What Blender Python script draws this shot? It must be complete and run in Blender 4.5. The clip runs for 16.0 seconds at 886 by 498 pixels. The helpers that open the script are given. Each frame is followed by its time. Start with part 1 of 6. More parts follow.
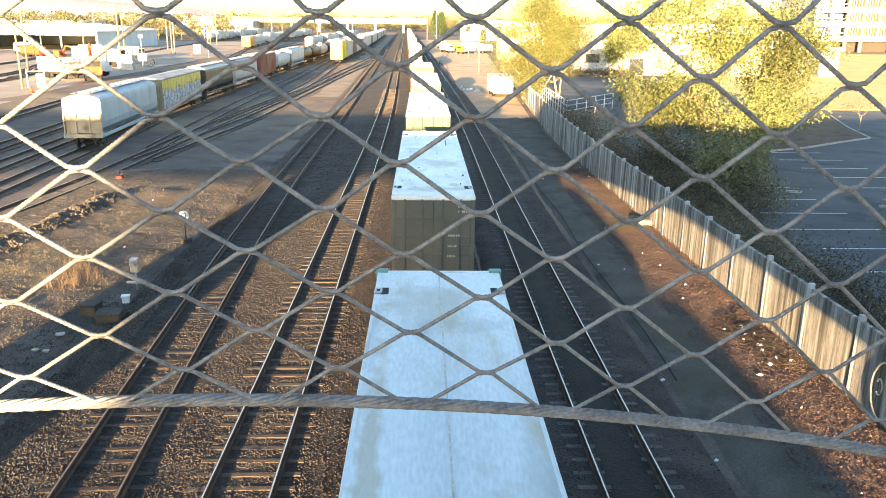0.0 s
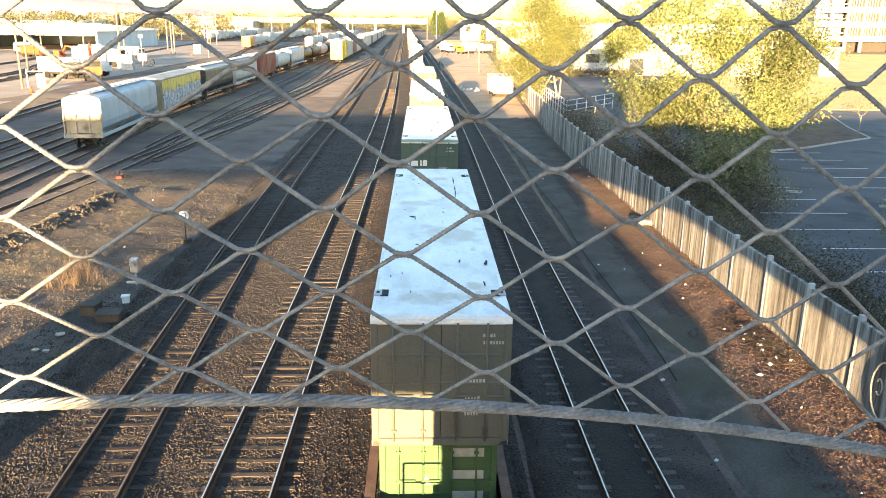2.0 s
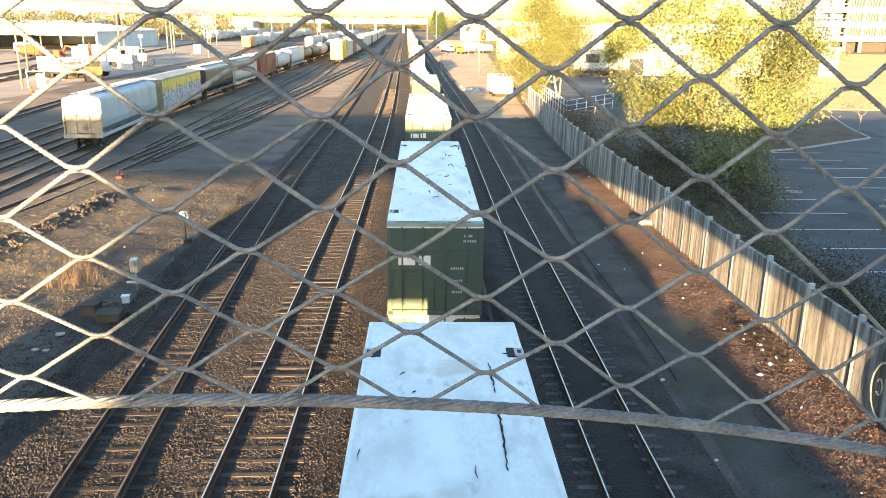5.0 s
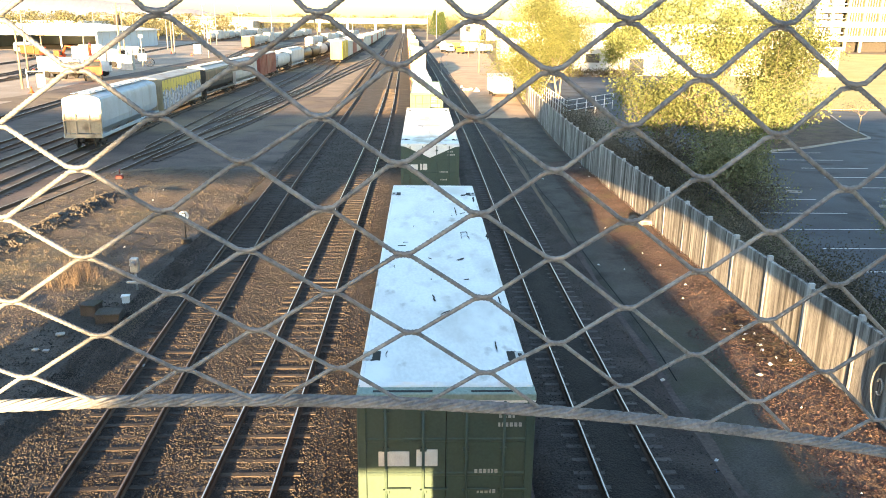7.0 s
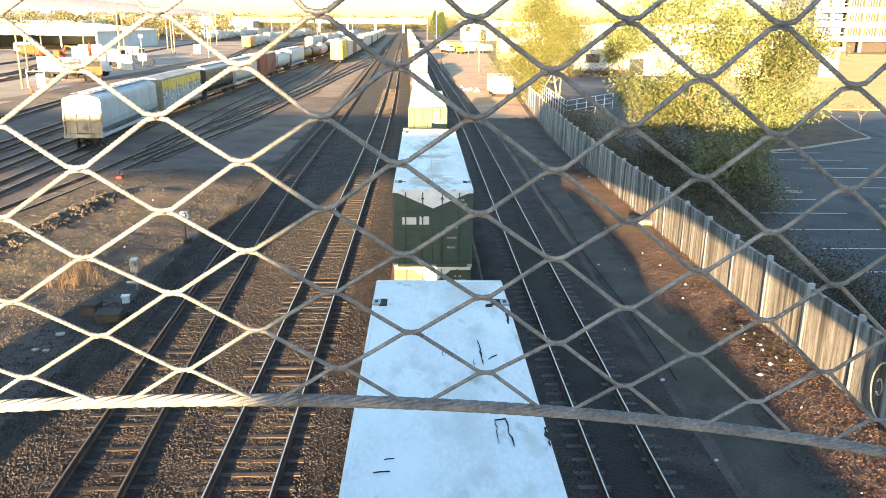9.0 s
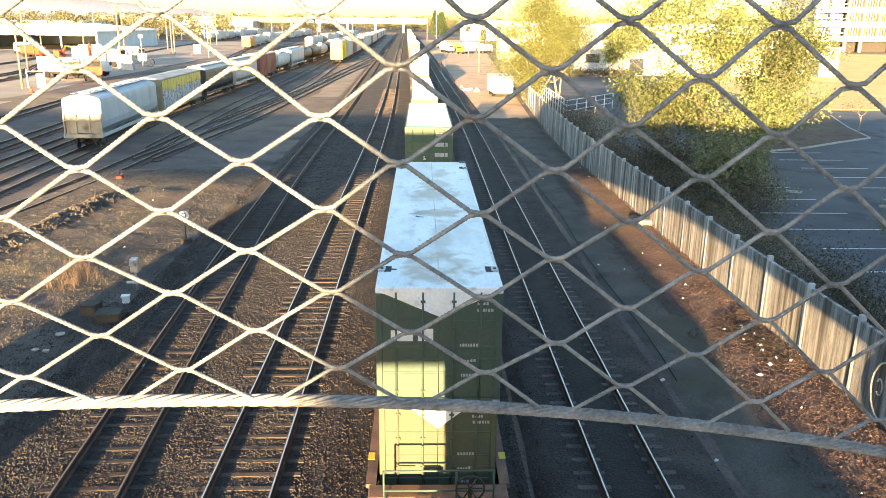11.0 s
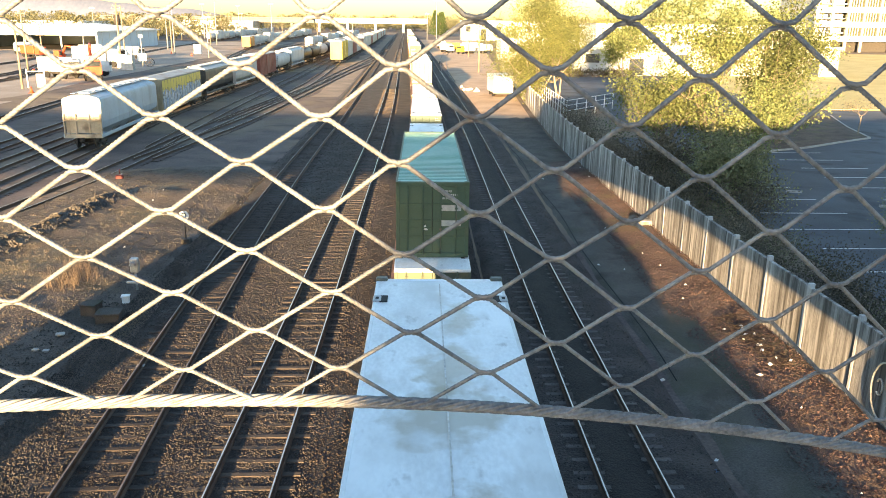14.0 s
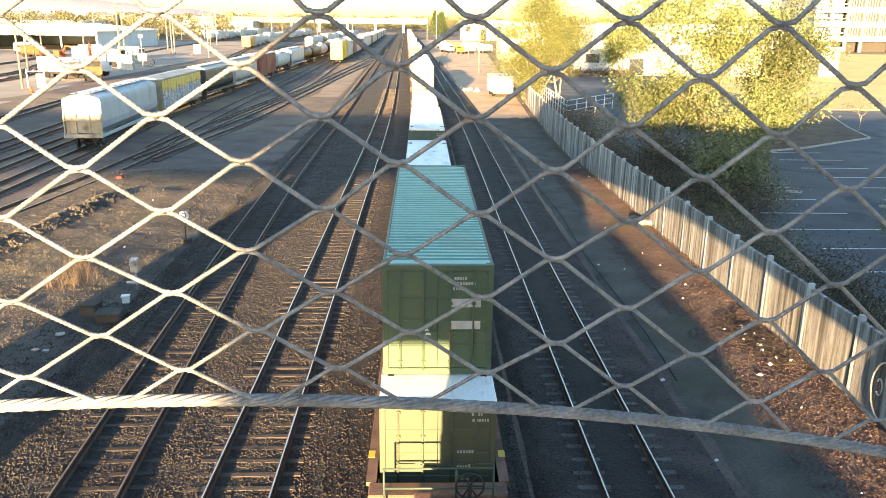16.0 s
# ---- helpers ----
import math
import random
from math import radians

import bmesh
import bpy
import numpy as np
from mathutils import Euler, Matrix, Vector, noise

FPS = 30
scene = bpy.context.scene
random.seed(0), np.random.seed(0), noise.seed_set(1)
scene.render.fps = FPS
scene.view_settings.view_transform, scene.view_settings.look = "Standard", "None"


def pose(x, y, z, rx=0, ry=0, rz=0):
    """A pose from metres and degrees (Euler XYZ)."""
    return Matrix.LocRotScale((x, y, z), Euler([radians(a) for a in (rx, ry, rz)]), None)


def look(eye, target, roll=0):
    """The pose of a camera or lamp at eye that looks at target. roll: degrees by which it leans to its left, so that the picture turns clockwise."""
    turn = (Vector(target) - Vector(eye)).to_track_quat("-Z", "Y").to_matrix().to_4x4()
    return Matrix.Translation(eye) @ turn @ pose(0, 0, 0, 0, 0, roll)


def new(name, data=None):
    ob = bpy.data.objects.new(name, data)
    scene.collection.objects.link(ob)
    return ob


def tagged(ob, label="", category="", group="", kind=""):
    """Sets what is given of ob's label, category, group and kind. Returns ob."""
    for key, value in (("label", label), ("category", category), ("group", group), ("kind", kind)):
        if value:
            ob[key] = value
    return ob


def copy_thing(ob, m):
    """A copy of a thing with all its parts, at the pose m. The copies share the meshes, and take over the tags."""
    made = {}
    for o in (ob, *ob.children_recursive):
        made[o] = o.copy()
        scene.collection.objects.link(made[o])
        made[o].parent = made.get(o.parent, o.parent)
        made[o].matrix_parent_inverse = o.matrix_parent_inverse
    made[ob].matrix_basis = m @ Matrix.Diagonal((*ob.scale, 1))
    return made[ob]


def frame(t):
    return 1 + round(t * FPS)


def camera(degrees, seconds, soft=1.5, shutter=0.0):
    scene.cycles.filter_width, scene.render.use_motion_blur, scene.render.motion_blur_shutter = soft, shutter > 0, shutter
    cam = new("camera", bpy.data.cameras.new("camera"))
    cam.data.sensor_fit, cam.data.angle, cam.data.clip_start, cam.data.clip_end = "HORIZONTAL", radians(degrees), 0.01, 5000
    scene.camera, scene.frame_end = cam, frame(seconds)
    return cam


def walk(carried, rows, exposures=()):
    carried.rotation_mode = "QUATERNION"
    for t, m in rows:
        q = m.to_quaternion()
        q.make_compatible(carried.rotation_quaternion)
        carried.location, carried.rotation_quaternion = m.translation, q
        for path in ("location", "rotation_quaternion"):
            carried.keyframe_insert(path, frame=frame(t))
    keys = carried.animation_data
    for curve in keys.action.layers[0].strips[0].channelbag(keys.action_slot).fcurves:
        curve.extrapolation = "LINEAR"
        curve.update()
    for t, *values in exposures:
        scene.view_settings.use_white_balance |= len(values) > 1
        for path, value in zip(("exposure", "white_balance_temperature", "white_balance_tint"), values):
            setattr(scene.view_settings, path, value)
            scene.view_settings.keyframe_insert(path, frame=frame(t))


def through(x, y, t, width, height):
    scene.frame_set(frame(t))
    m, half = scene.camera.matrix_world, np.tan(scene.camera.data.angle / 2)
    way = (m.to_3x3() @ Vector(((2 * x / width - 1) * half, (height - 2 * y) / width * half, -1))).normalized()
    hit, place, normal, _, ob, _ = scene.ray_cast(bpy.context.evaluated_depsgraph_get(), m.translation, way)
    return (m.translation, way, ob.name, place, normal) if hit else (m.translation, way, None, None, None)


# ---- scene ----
EXPO, SKY, SUN = 3.06, 0.092, 5.0
# ------------------------------------------------------------ camera
EYE = Vector((0, 0, 10.499))
cam = camera(59.86, 16.0, soft=0.9)
VIEW = look(EYE, EYE + Vector((0.028317, 0.958903, -0.282318)), 0.689)
walk(cam, [(0, VIEW), (16, VIEW)], exposures=[(0, EXPO + 0.17, 6800, 11), (7.5, EXPO + 0.17, 6800, 11), (8.5, EXPO + 0.05, 6700, 11), (11.5, EXPO + 0.02, 6650, 10.5),
                                                  (12.5, EXPO - 0.09, 6600, 10.5), (13.5, EXPO - 0.18, 6600, 10.5), (15, EXPO - 0.16, 6650, 10.5), (16, EXPO + 0.06, 6650, 10.5)])

# ------------------------------------------------------------ light
SUN_WAY = Vector((1.58, 10.15, -1.0)).normalized()
ELEV = math.asin(-SUN_WAY.z)
world = bpy.data.worlds.new("evening_sky")
scene.world = world
world.use_nodes = True
wn = world.node_tree.nodes
sky = wn.new("ShaderNodeTexSky")
sky.sky_type, sky.sun_disc = "NISHITA", False
sky.sun_elevation = ELEV
sky.sun_rotation = math.atan2(-SUN_WAY.x, -SUN_WAY.y)
sky.air_density, sky.dust_density, sky.ozone_density = 1.0, 0.5, 1.85
world.node_tree.links.new(sky.outputs[0], wn["Background"].inputs[0])
wn["Background"].inputs[1].default_value = SKY
sun = bpy.data.lights.new("sun", "SUN")
sun.energy, sun.angle, sun.color = SUN, radians(0.5), (1.0, 0.675, 0.33)
sun_ob = new("sun", sun)
sun_ob.matrix_world = look((0, -60, 60), Vector((0, -60, 60)) + SUN_WAY)

# ------------------------------------------------------------ materials
def mat(name, c1, c2, scale=2.0, fine=40.0, rough=0.8, metal=0.0, bump=0.25, stains=None, vary=0.0, glow=None, coords="Object", stretch=(1, 1, 1), spec=0.4, tall=0.02):
    """Two tones mixed by a broad and a fine noise; stains: (colour, scale, how much)."""
    m = bpy.data.materials.new(name)
    m.use_nodes = True
    n, ln = m.node_tree.nodes, m.node_tree.links.new
    b = n["Principled BSDF"]
    tc = n.new("ShaderNodeTexCoord")
    mp = n.new("ShaderNodeMapping")
    mp.inputs["Scale"].default_value = stretch
    ln(tc.outputs[coords], mp.inputs[0])
    n1, n2 = n.new("ShaderNodeTexNoise"), n.new("ShaderNodeTexNoise")
    n1.inputs["Scale"].default_value, n1.inputs["Detail"].default_value = scale, 5
    n2.inputs["Scale"].default_value, n2.inputs["Detail"].default_value = fine, 3
    ln(mp.outputs[0], n1.inputs["Vector"])
    ln(mp.outputs[0], n2.inputs["Vector"])
    add = n.new("ShaderNodeMath")
    add.operation = "MULTIPLY_ADD"
    add.inputs[1].default_value = 0.55
    ln(n2.outputs[0], add.inputs[0])
    half = n.new("ShaderNodeMath")
    half.operation = "MULTIPLY"
    half.inputs[1].default_value = 0.6
    ln(n1.outputs[0], half.inputs[0])
    ln(half.outputs[0], add.inputs[2])
    ramp = n.new("ShaderNodeValToRGB")
    ramp.color_ramp.elements[0].position, ramp.color_ramp.elements[1].position = 0.42, 0.74
    ramp.color_ramp.elements[0].color, ramp.color_ramp.elements[1].color = (*c1, 1), (*c2, 1)
    ln(add.outputs[0], ramp.inputs[0])
    out = ramp.outputs[0]
    for k, (colour, sc, much) in enumerate(stains or []):
        n3 = n.new("ShaderNodeTexNoise")
        n3.inputs["Scale"].default_value, n3.inputs["Detail"].default_value = sc, 6
        off = n.new("ShaderNodeMapping")
        off.inputs["Location"].default_value = (7.3 * k + 3, 2.1, 5.7 * k)
        oi = n.new("ShaderNodeObjectInfo")
        sh = n.new("ShaderNodeVectorMath")
        sh.operation = "MULTIPLY_ADD"
        sh.inputs[1].default_value = (31.0, 17.0, 11.0)
        ln(oi.outputs["Random"], sh.inputs[0])
        ln(mp.outputs[0], off.inputs[0])
        ln(off.outputs[0], sh.inputs[2])
        ln(sh.outputs[0], n3.inputs["Vector"])
        r3 = n.new("ShaderNodeValToRGB")
        r3.color_ramp.elements[0].position, r3.color_ramp.elements[1].position = 0.66 - 0.3 * much, 0.82 - 0.3 * much
        r3.color_ramp.elements[0].color, r3.color_ramp.elements[1].color = (0, 0, 0, 1), (0.85, 0.85, 0.85, 1)
        ln(n3.outputs[0], r3.inputs[0])
        mx = n.new("ShaderNodeMix")
        mx.data_type = "RGBA"
        ln(r3.outputs[0], mx.inputs[0])
        ln(out, mx.inputs[6])
        mx.inputs[7].default_value = (*colour, 1)
        out = mx.outputs[2]
    if vary:
        oi = n.new("ShaderNodeObjectInfo")
        geo = n.new("ShaderNodeNewGeometry")
        sm = n.new("ShaderNodeMath")
        ln(oi.outputs["Random"], sm.inputs[0])
        ln(geo.outputs["Random Per Island"], sm.inputs[1])
        mr = n.new("ShaderNodeMapRange")
        mr.inputs[2].default_value = 2.0
        mr.inputs[3].default_value, mr.inputs[4].default_value = 1 - vary, 1 + vary
        ln(sm.outputs[0], mr.inputs[0])
        hs = n.new("ShaderNodeHueSaturation")
        ln(mr.outputs[0], hs.inputs["Value"])
        ln(out, hs.inputs["Color"])
        out = hs.outputs[0]
    ln(out, b.inputs["Base Color"])
    b.inputs["Roughness"].default_value, b.inputs["Metallic"].default_value = rough, metal
    b.inputs["Specular IOR Level"].default_value = spec
    if bump:
        bp = n.new("ShaderNodeBump")
        bp.inputs["Strength"].default_value, bp.inputs["Distance"].default_value = bump, tall
        ln(n2.outputs[0], bp.inputs["Height"])
        ln(bp.outputs[0], b.inputs["Normal"])
    return m


def leafy(name, c1, c2, through=0.35, vary=0.35):
    m = mat(name, c1, c2, 0.6, 6, 0.6, bump=0, vary=vary, spec=0.2)
    n, ln = m.node_tree.nodes, m.node_tree.links.new
    b = n["Principled BSDF"]
    tr = n.new("ShaderNodeBsdfTranslucent")
    mx = n.new("ShaderNodeMixShader")
    mx.inputs[0].default_value = through
    ln(b.inputs["Base Color"].links[0].from_socket, tr.inputs[0])
    ln(b.outputs[0], mx.inputs[1])
    ln(tr.outputs[0], mx.inputs[2])
    ln(mx.outputs[0], n["Material Output"].inputs[0])
    return m


M = dict(
    cinder=mat("cinder", (0.07, 0.055, 0.053), (0.165, 0.128, 0.115), 0.35, 9, 0.95, bump=0.7, stains=[((0.24, 0.18, 0.12), 0.05, 0.6), ((0.035, 0.033, 0.032), 0.22, 0.25)], tall=0.08),
    gravel=mat("gravel", (0.022, 0.0188, 0.0178), (0.074, 0.061, 0.055), 0.8, 16, 0.9, bump=1.0, stains=[((0.045, 0.04, 0.035), 0.3, 0.35)], tall=0.06),
    stone=mat("stone", (0.02, 0.0182, 0.0175), (0.078, 0.068, 0.062), 1.5, 20, 0.85, bump=0.2, vary=0.6),
    darkbed=mat("dark_bed", (0.028, 0.023, 0.0215), (0.08, 0.065, 0.06), 0.8, 16, 0.9, bump=0.9, stains=[((0.10, 0.085, 0.07), 0.25, 0.3)], tall=0.06),
    bankstone=mat("bank_stone", (0.048, 0.044, 0.04), (0.13, 0.117, 0.104), 1.5, 20, 0.85, bump=0.2, vary=0.6),
    vergedirt=mat("grey_verge_dirt", (0.056, 0.051, 0.045), (0.138, 0.124, 0.108), 0.6, 18, 0.92, bump=0.9, stains=[((0.075, 0.075, 0.05), 0.3, 0.35), ((0.05, 0.04, 0.034), 0.8, 0.3)], tall=0.05),
    brownstone=mat("dark_brown_stone", (0.018, 0.0145, 0.0125), (0.058, 0.045, 0.038), 1.5, 20, 0.85, bump=0.2, vary=0.6),
    darkstone=mat("dark_stone", (0.045, 0.041, 0.038), (0.135, 0.12, 0.108), 1.5, 20, 0.85, bump=0.2, vary=0.5),
    tie=mat("tie", (0.056, 0.044, 0.037), (0.13, 0.103, 0.083), 3, 30, 0.85, bump=0.4, stretch=(0.4, 3, 3), vary=0.25, stains=[((0.07, 0.05, 0.04), 1.2, 0.4)]),
    oldtie=mat("old_tie", (0.03, 0.024, 0.021), (0.074, 0.056, 0.047), 3, 30, 0.85, bump=0.5, stretch=(0.4, 3, 3), vary=0.3, stains=[((0.04, 0.03, 0.025), 1.2, 0.4)]),
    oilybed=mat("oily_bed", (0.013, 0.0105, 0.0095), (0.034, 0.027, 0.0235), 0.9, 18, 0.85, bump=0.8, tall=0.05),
    greytie=mat("grey_tie", (0.06, 0.055, 0.052), (0.145, 0.13, 0.122), 3, 30, 0.85, bump=0.4, vary=0.25, stains=[((0.06, 0.055, 0.05), 1.2, 0.4)]),
    railside=mat("rail_side", (0.05, 0.032, 0.024), (0.12, 0.075, 0.05), 3, 40, 0.7, metal=0.2, bump=0.2),
    railtop=mat("rail_top", (0.52, 0.46, 0.4), (0.72, 0.66, 0.6), 3, 60, 0.4, metal=0.9, bump=0.03),
    dullrail=mat("dull_rail_top", (0.13, 0.092, 0.078), (0.27, 0.215, 0.185), 3, 60, 0.5, metal=0.45, bump=0.05),
    litter=mat("leaf_litter_soil", (0.058, 0.042, 0.035), (0.155, 0.112, 0.092), 0.8, 22, 0.95, bump=1.0, stains=[((0.13, 0.12, 0.06), 0.35, 0.42)], tall=0.05),
    deadleaf=mat("dead_leaf", (0.06, 0.038, 0.034), (0.17, 0.108, 0.092), 2, 20, 0.8, bump=0.1, vary=0.55),
    drygrass=mat("dry_grass", (0.075, 0.062, 0.048), (0.16, 0.132, 0.1), 1.0, 12, 0.85, bump=0.1, vary=0.45),
    berm=mat("berm_soil", (0.052, 0.042, 0.037), (0.15, 0.12, 0.101), 0.5, 14, 0.95, bump=1.0, stains=[((0.06, 0.05, 0.04), 0.4, 0.35), ((0.17, 0.135, 0.075), 0.2, 0.4)], tall=0.07),
    concrete=mat("concrete", (0.115, 0.108, 0.098), (0.45, 0.432, 0.402), 1.6, 22, 0.85, bump=0.35, stretch=(1, 2.4, 0.13), stains=[((0.075, 0.064, 0.052), 0.9, 0.55), ((0.64, 0.62, 0.58), 1.5, 0.4), ((0.05, 0.044, 0.038), 2.3, 0.5)]),
    post=mat("post_concrete", (0.46, 0.45, 0.435), (0.66, 0.645, 0.62), 2, 30, 0.8, bump=0.2, stretch=(1, 1, 0.2), stains=[((0.3, 0.28, 0.25), 1.2, 0.35)]),
    deck=mat("deck_concrete", (0.28, 0.27, 0.25), (0.42, 0.4, 0.37), 1.2, 24, 0.85, bump=0.2),
    asphalt=mat("asphalt", (0.06, 0.066, 0.08), (0.105, 0.115, 0.135), 0.25, 30, 0.9, bump=0.4, stains=[((0.03, 0.03, 0.033), 0.3, 0.35)]),
    paint=mat("road_paint", (0.6, 0.6, 0.6), (0.8, 0.8, 0.8), 3, 20, 0.7, bump=0.1, stains=[((0.2, 0.2, 0.2), 2.0, 0.35)]),
    kerb=mat("kerb_concrete", (0.29, 0.28, 0.265), (0.45, 0.43, 0.41), 2, 30, 0.85, bump=0.2),
    wire=mat("galvanised_wire", (0.112, 0.116, 0.124), (0.27, 0.276, 0.288), 40, 400, 0.55, metal=0.3, bump=0.5, stains=[((0.2, 0.12, 0.07), 16, 0.15)], tall=0.0006),
    dark=mat("dark_steel", (0.03, 0.028, 0.027), (0.07, 0.062, 0.055), 2, 30, 0.7, metal=0.3, bump=0.2),
    rust=mat("rusty_brown_steel", (0.11, 0.06, 0.042), (0.25, 0.14, 0.1), 2, 30, 0.75, metal=0.1, bump=0.25, stains=[((0.07, 0.045, 0.035), 1.1, 0.4)]),
    black=mat("black_recess", (0.008, 0.008, 0.008), (0.02, 0.02, 0.02), 3, 30, 0.8, bump=0.1),
    galv=mat("grey_metal", (0.32, 0.33, 0.34), (0.5, 0.51, 0.52), 2, 40, 0.5, metal=0.5, bump=0.1, stains=[((0.25, 0.2, 0.16), 2.0, 0.3)]),
    white=mat("white_paint", (0.68, 0.68, 0.66), (0.84, 0.84, 0.82), 1.5, 30, 0.5, bump=0.08, stains=[((0.45, 0.42, 0.38), 1.0, 0.3)]),
    bars=mat("stencil_white", (0.6, 0.6, 0.58), (0.8, 0.8, 0.78), 6, 60, 0.7, bump=0.05),
    stencil=mat("faded_stencil", (0.3, 0.31, 0.29), (0.5, 0.5, 0.48), 6, 60, 0.7, bump=0.05),
    yellow=mat("yellow_paint", (0.62, 0.42, 0.03), (0.8, 0.55, 0.06), 2, 30, 0.55, bump=0.08, stains=[((0.3, 0.2, 0.05), 1.5, 0.25)]),
    red=mat("red_paint", (0.4, 0.04, 0.03), (0.6, 0.07, 0.05), 2, 30, 0.5, bump=0.08),
    orange=mat("orange_paint", (0.4, 0.055, 0.02), (0.52, 0.085, 0.03), 2, 30, 0.5, bump=0.08, stains=[((0.25, 0.1, 0.05), 1.5, 0.25)]),
    glass=mat("dark_glass", (0.02, 0.025, 0.03), (0.05, 0.06, 0.07), 1, 10, 0.08, bump=0, spec=0.8),
    bark=mat("bark", (0.13, 0.105, 0.08), (0.34, 0.28, 0.22), 3, 22, 0.9, bump=0.7, stretch=(1, 1, 0.25)),
    olive=leafy("olive_leaf", (0.115, 0.122, 0.06), (0.27, 0.272, 0.145), 0.3, 0.65),
    soil=mat("tan_soil", (0.19, 0.145, 0.108), (0.36, 0.275, 0.205), 0.2, 6, 0.95, bump=0.6, stains=[((0.14, 0.11, 0.082), 0.15, 0.4)], tall=0.06),
    dust=mat("pale_dusty_dirt", (0.4, 0.275, 0.18), (0.58, 0.42, 0.29), 0.25, 6, 0.95, bump=0.35, stains=[((0.3, 0.2, 0.135), 0.2, 0.35)], tall=0.05),
    leaf=leafy("spring_leaf", (0.085, 0.108, 0.04), (0.215, 0.245, 0.1), vary=0.65),
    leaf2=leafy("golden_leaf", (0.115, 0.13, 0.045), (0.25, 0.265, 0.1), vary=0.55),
    darkleaf=leafy("dark_leaf", (0.06, 0.054, 0.038), (0.165, 0.14, 0.096), 0.25, 0.6),
    conifer=leafy("conifer_leaf", (0.03, 0.052, 0.02), (0.075, 0.105, 0.042), 0.15),
    # distant foliage is paled in its base colour to stand in for haze
    hazeleaf=leafy("haze_pale_foliage", (0.15, 0.15, 0.085), (0.27, 0.26, 0.15), 0.5, 0.3),
    # the blue of distant haze is painted into the hills' own colour
    haze_hill=mat("haze_hill", (0.1, 0.125, 0.2), (0.14, 0.165, 0.24), 0.01, 0.08, 0.95, bump=0),
)


# ------------------------------------------------------------ mesh tools
class Build:
    """Gathers vertices and faces of one mesh."""

    def __init__(self):
        self.v, self.f, self.mi, self.smooth = [], [], [], []

    def add(self, verts, faces, mi=0, smooth=False):
        k = len(self.v)
        self.v.extend(tuple(p) for p in verts)
        for f in faces:
            self.f.append(tuple(i + k for i in f))
            self.mi.append(mi)
            self.smooth.append(smooth)
        return self

    def box(self, x0, x1, y0, y1, z0, z1, b=0.0, mi=0, m=None):
        if b <= 0:
            vs = [(x, y, z) for x in (x0, x1) for y in (y0, y1) for z in (z0, z1)]
            fs = [(0, 1, 3, 2), (4, 6, 7, 5), (0, 4, 5, 1), (2, 3, 7, 6), (0, 2, 6, 4), (1, 5, 7, 3)]
        else:
            b = min(b, (x1 - x0) * 0.45, (y1 - y0) * 0.45, (z1 - z0) * 0.45)
            vs, lo, hi = [], (x0, y0, z0), (x1, y1, z1)
            ix = {}
            for c in range(8):
                s = (c >> 2 & 1, c >> 1 & 1, c & 1)
                for ax in range(3):
                    p = [hi[a] if s[a] else lo[a] for a in range(3)]
                    for a in range(3):
                        if a != ax:
                            p[a] += -b if s[a] else b
                    ix[s, ax] = len(vs)
                    vs.append(p)
            fs = []
            for ax in range(3):
                u, w = (ax + 1) % 3, (ax + 2) % 3
                for side in (0, 1):
                    loop = []
                    for du, dw in ((0, 0), (1, 0), (1, 1), (0, 1)):
                        s = [0, 0, 0]
                        s[ax], s[u], s[w] = side, du, dw
                        loop.append(ix[tuple(s), ax])
                    fs.append(loop if side else loop[::-1])
                for du in (0, 1):
                    for dw in (0, 1):
                        a, c = [0, 0, 0], [0, 0, 0]
                        a[u], a[w], c[u], c[w] = du, dw, du, dw
                        a[ax], c[ax] = 0, 1
                        a, c = tuple(a), tuple(c)
                        q = (ix[a, u], ix[c, u], ix[c, w], ix[a, w])
                        fs.append(q if du == dw else q[::-1])
            for c in range(8):
                s = (c >> 2 & 1, c >> 1 & 1, c & 1)
                q = (ix[s, 0], ix[s, 1], ix[s, 2])
                fs.append(q if sum(s) % 2 else q[::-1])
        if m is not None:
            vs = [m @ Vector(p) for p in vs]
        return self.add(vs, fs, mi)

    def tube(self, pts, radii, n=8, mi=0, cap=True, smooth=True):
        pts = [Vector(p) for p in pts]
        if not hasattr(radii, "__len__"):
            radii = [radii] * len(pts)
        vs, fs = [], []
        for i, p in enumerate(pts):
            d = (pts[min(i + 1, len(pts) - 1)] - pts[max(i - 1, 0)]).normalized()
            u = d.orthogonal().normalized() if abs(d.z) > 0.95 else d.cross(Vector((0, 0, 1))).normalized()
            w = d.cross(u)
            for k in range(n):
                a = 2 * math.pi * k / n
                vs.append(p + (u * math.cos(a) + w * math.sin(a)) * radii[i])
        for i in range(len(pts) - 1):
            for k in range(n):
                a, b = i * n + k, i * n + (k + 1) % n
                fs.append((a, a + n, b + n, b))
        self.add(vs, fs, mi, smooth)
        if cap:
            k = len(self.v) - len(vs)
            self.f += [tuple(range(k, k + n)), tuple(range(k + len(vs) - 1, k + len(vs) - 1 - n, -1))]
            self.mi += [mi, mi]
            self.smooth += [False, False]
        return self

    def extrude(self, profile, path, mi=0, close=True, smooth=False):
        """Profile of (across, up) swept along path of (x, y, z), across being level."""
        vs, fs, n = [], [], len(profile)
        path = [Vector(p) for p in path]
        for i, p in enumerate(path):
            d = path[min(i + 1, len(path) - 1)] - path[max(i - 1, 0)]
            r = Vector((d.y, -d.x, 0)).normalized()
            vs += [p + r * a + Vector((0, 0, h)) for a, h in profile]
        for i in range(len(path) - 1):
            for k in range(n if close else n - 1):
                a, b = i * n + k, i * n + (k + 1) % n
                fs.append((a, b, b + n, a + n))
        self.add(vs, fs, mi, smooth)
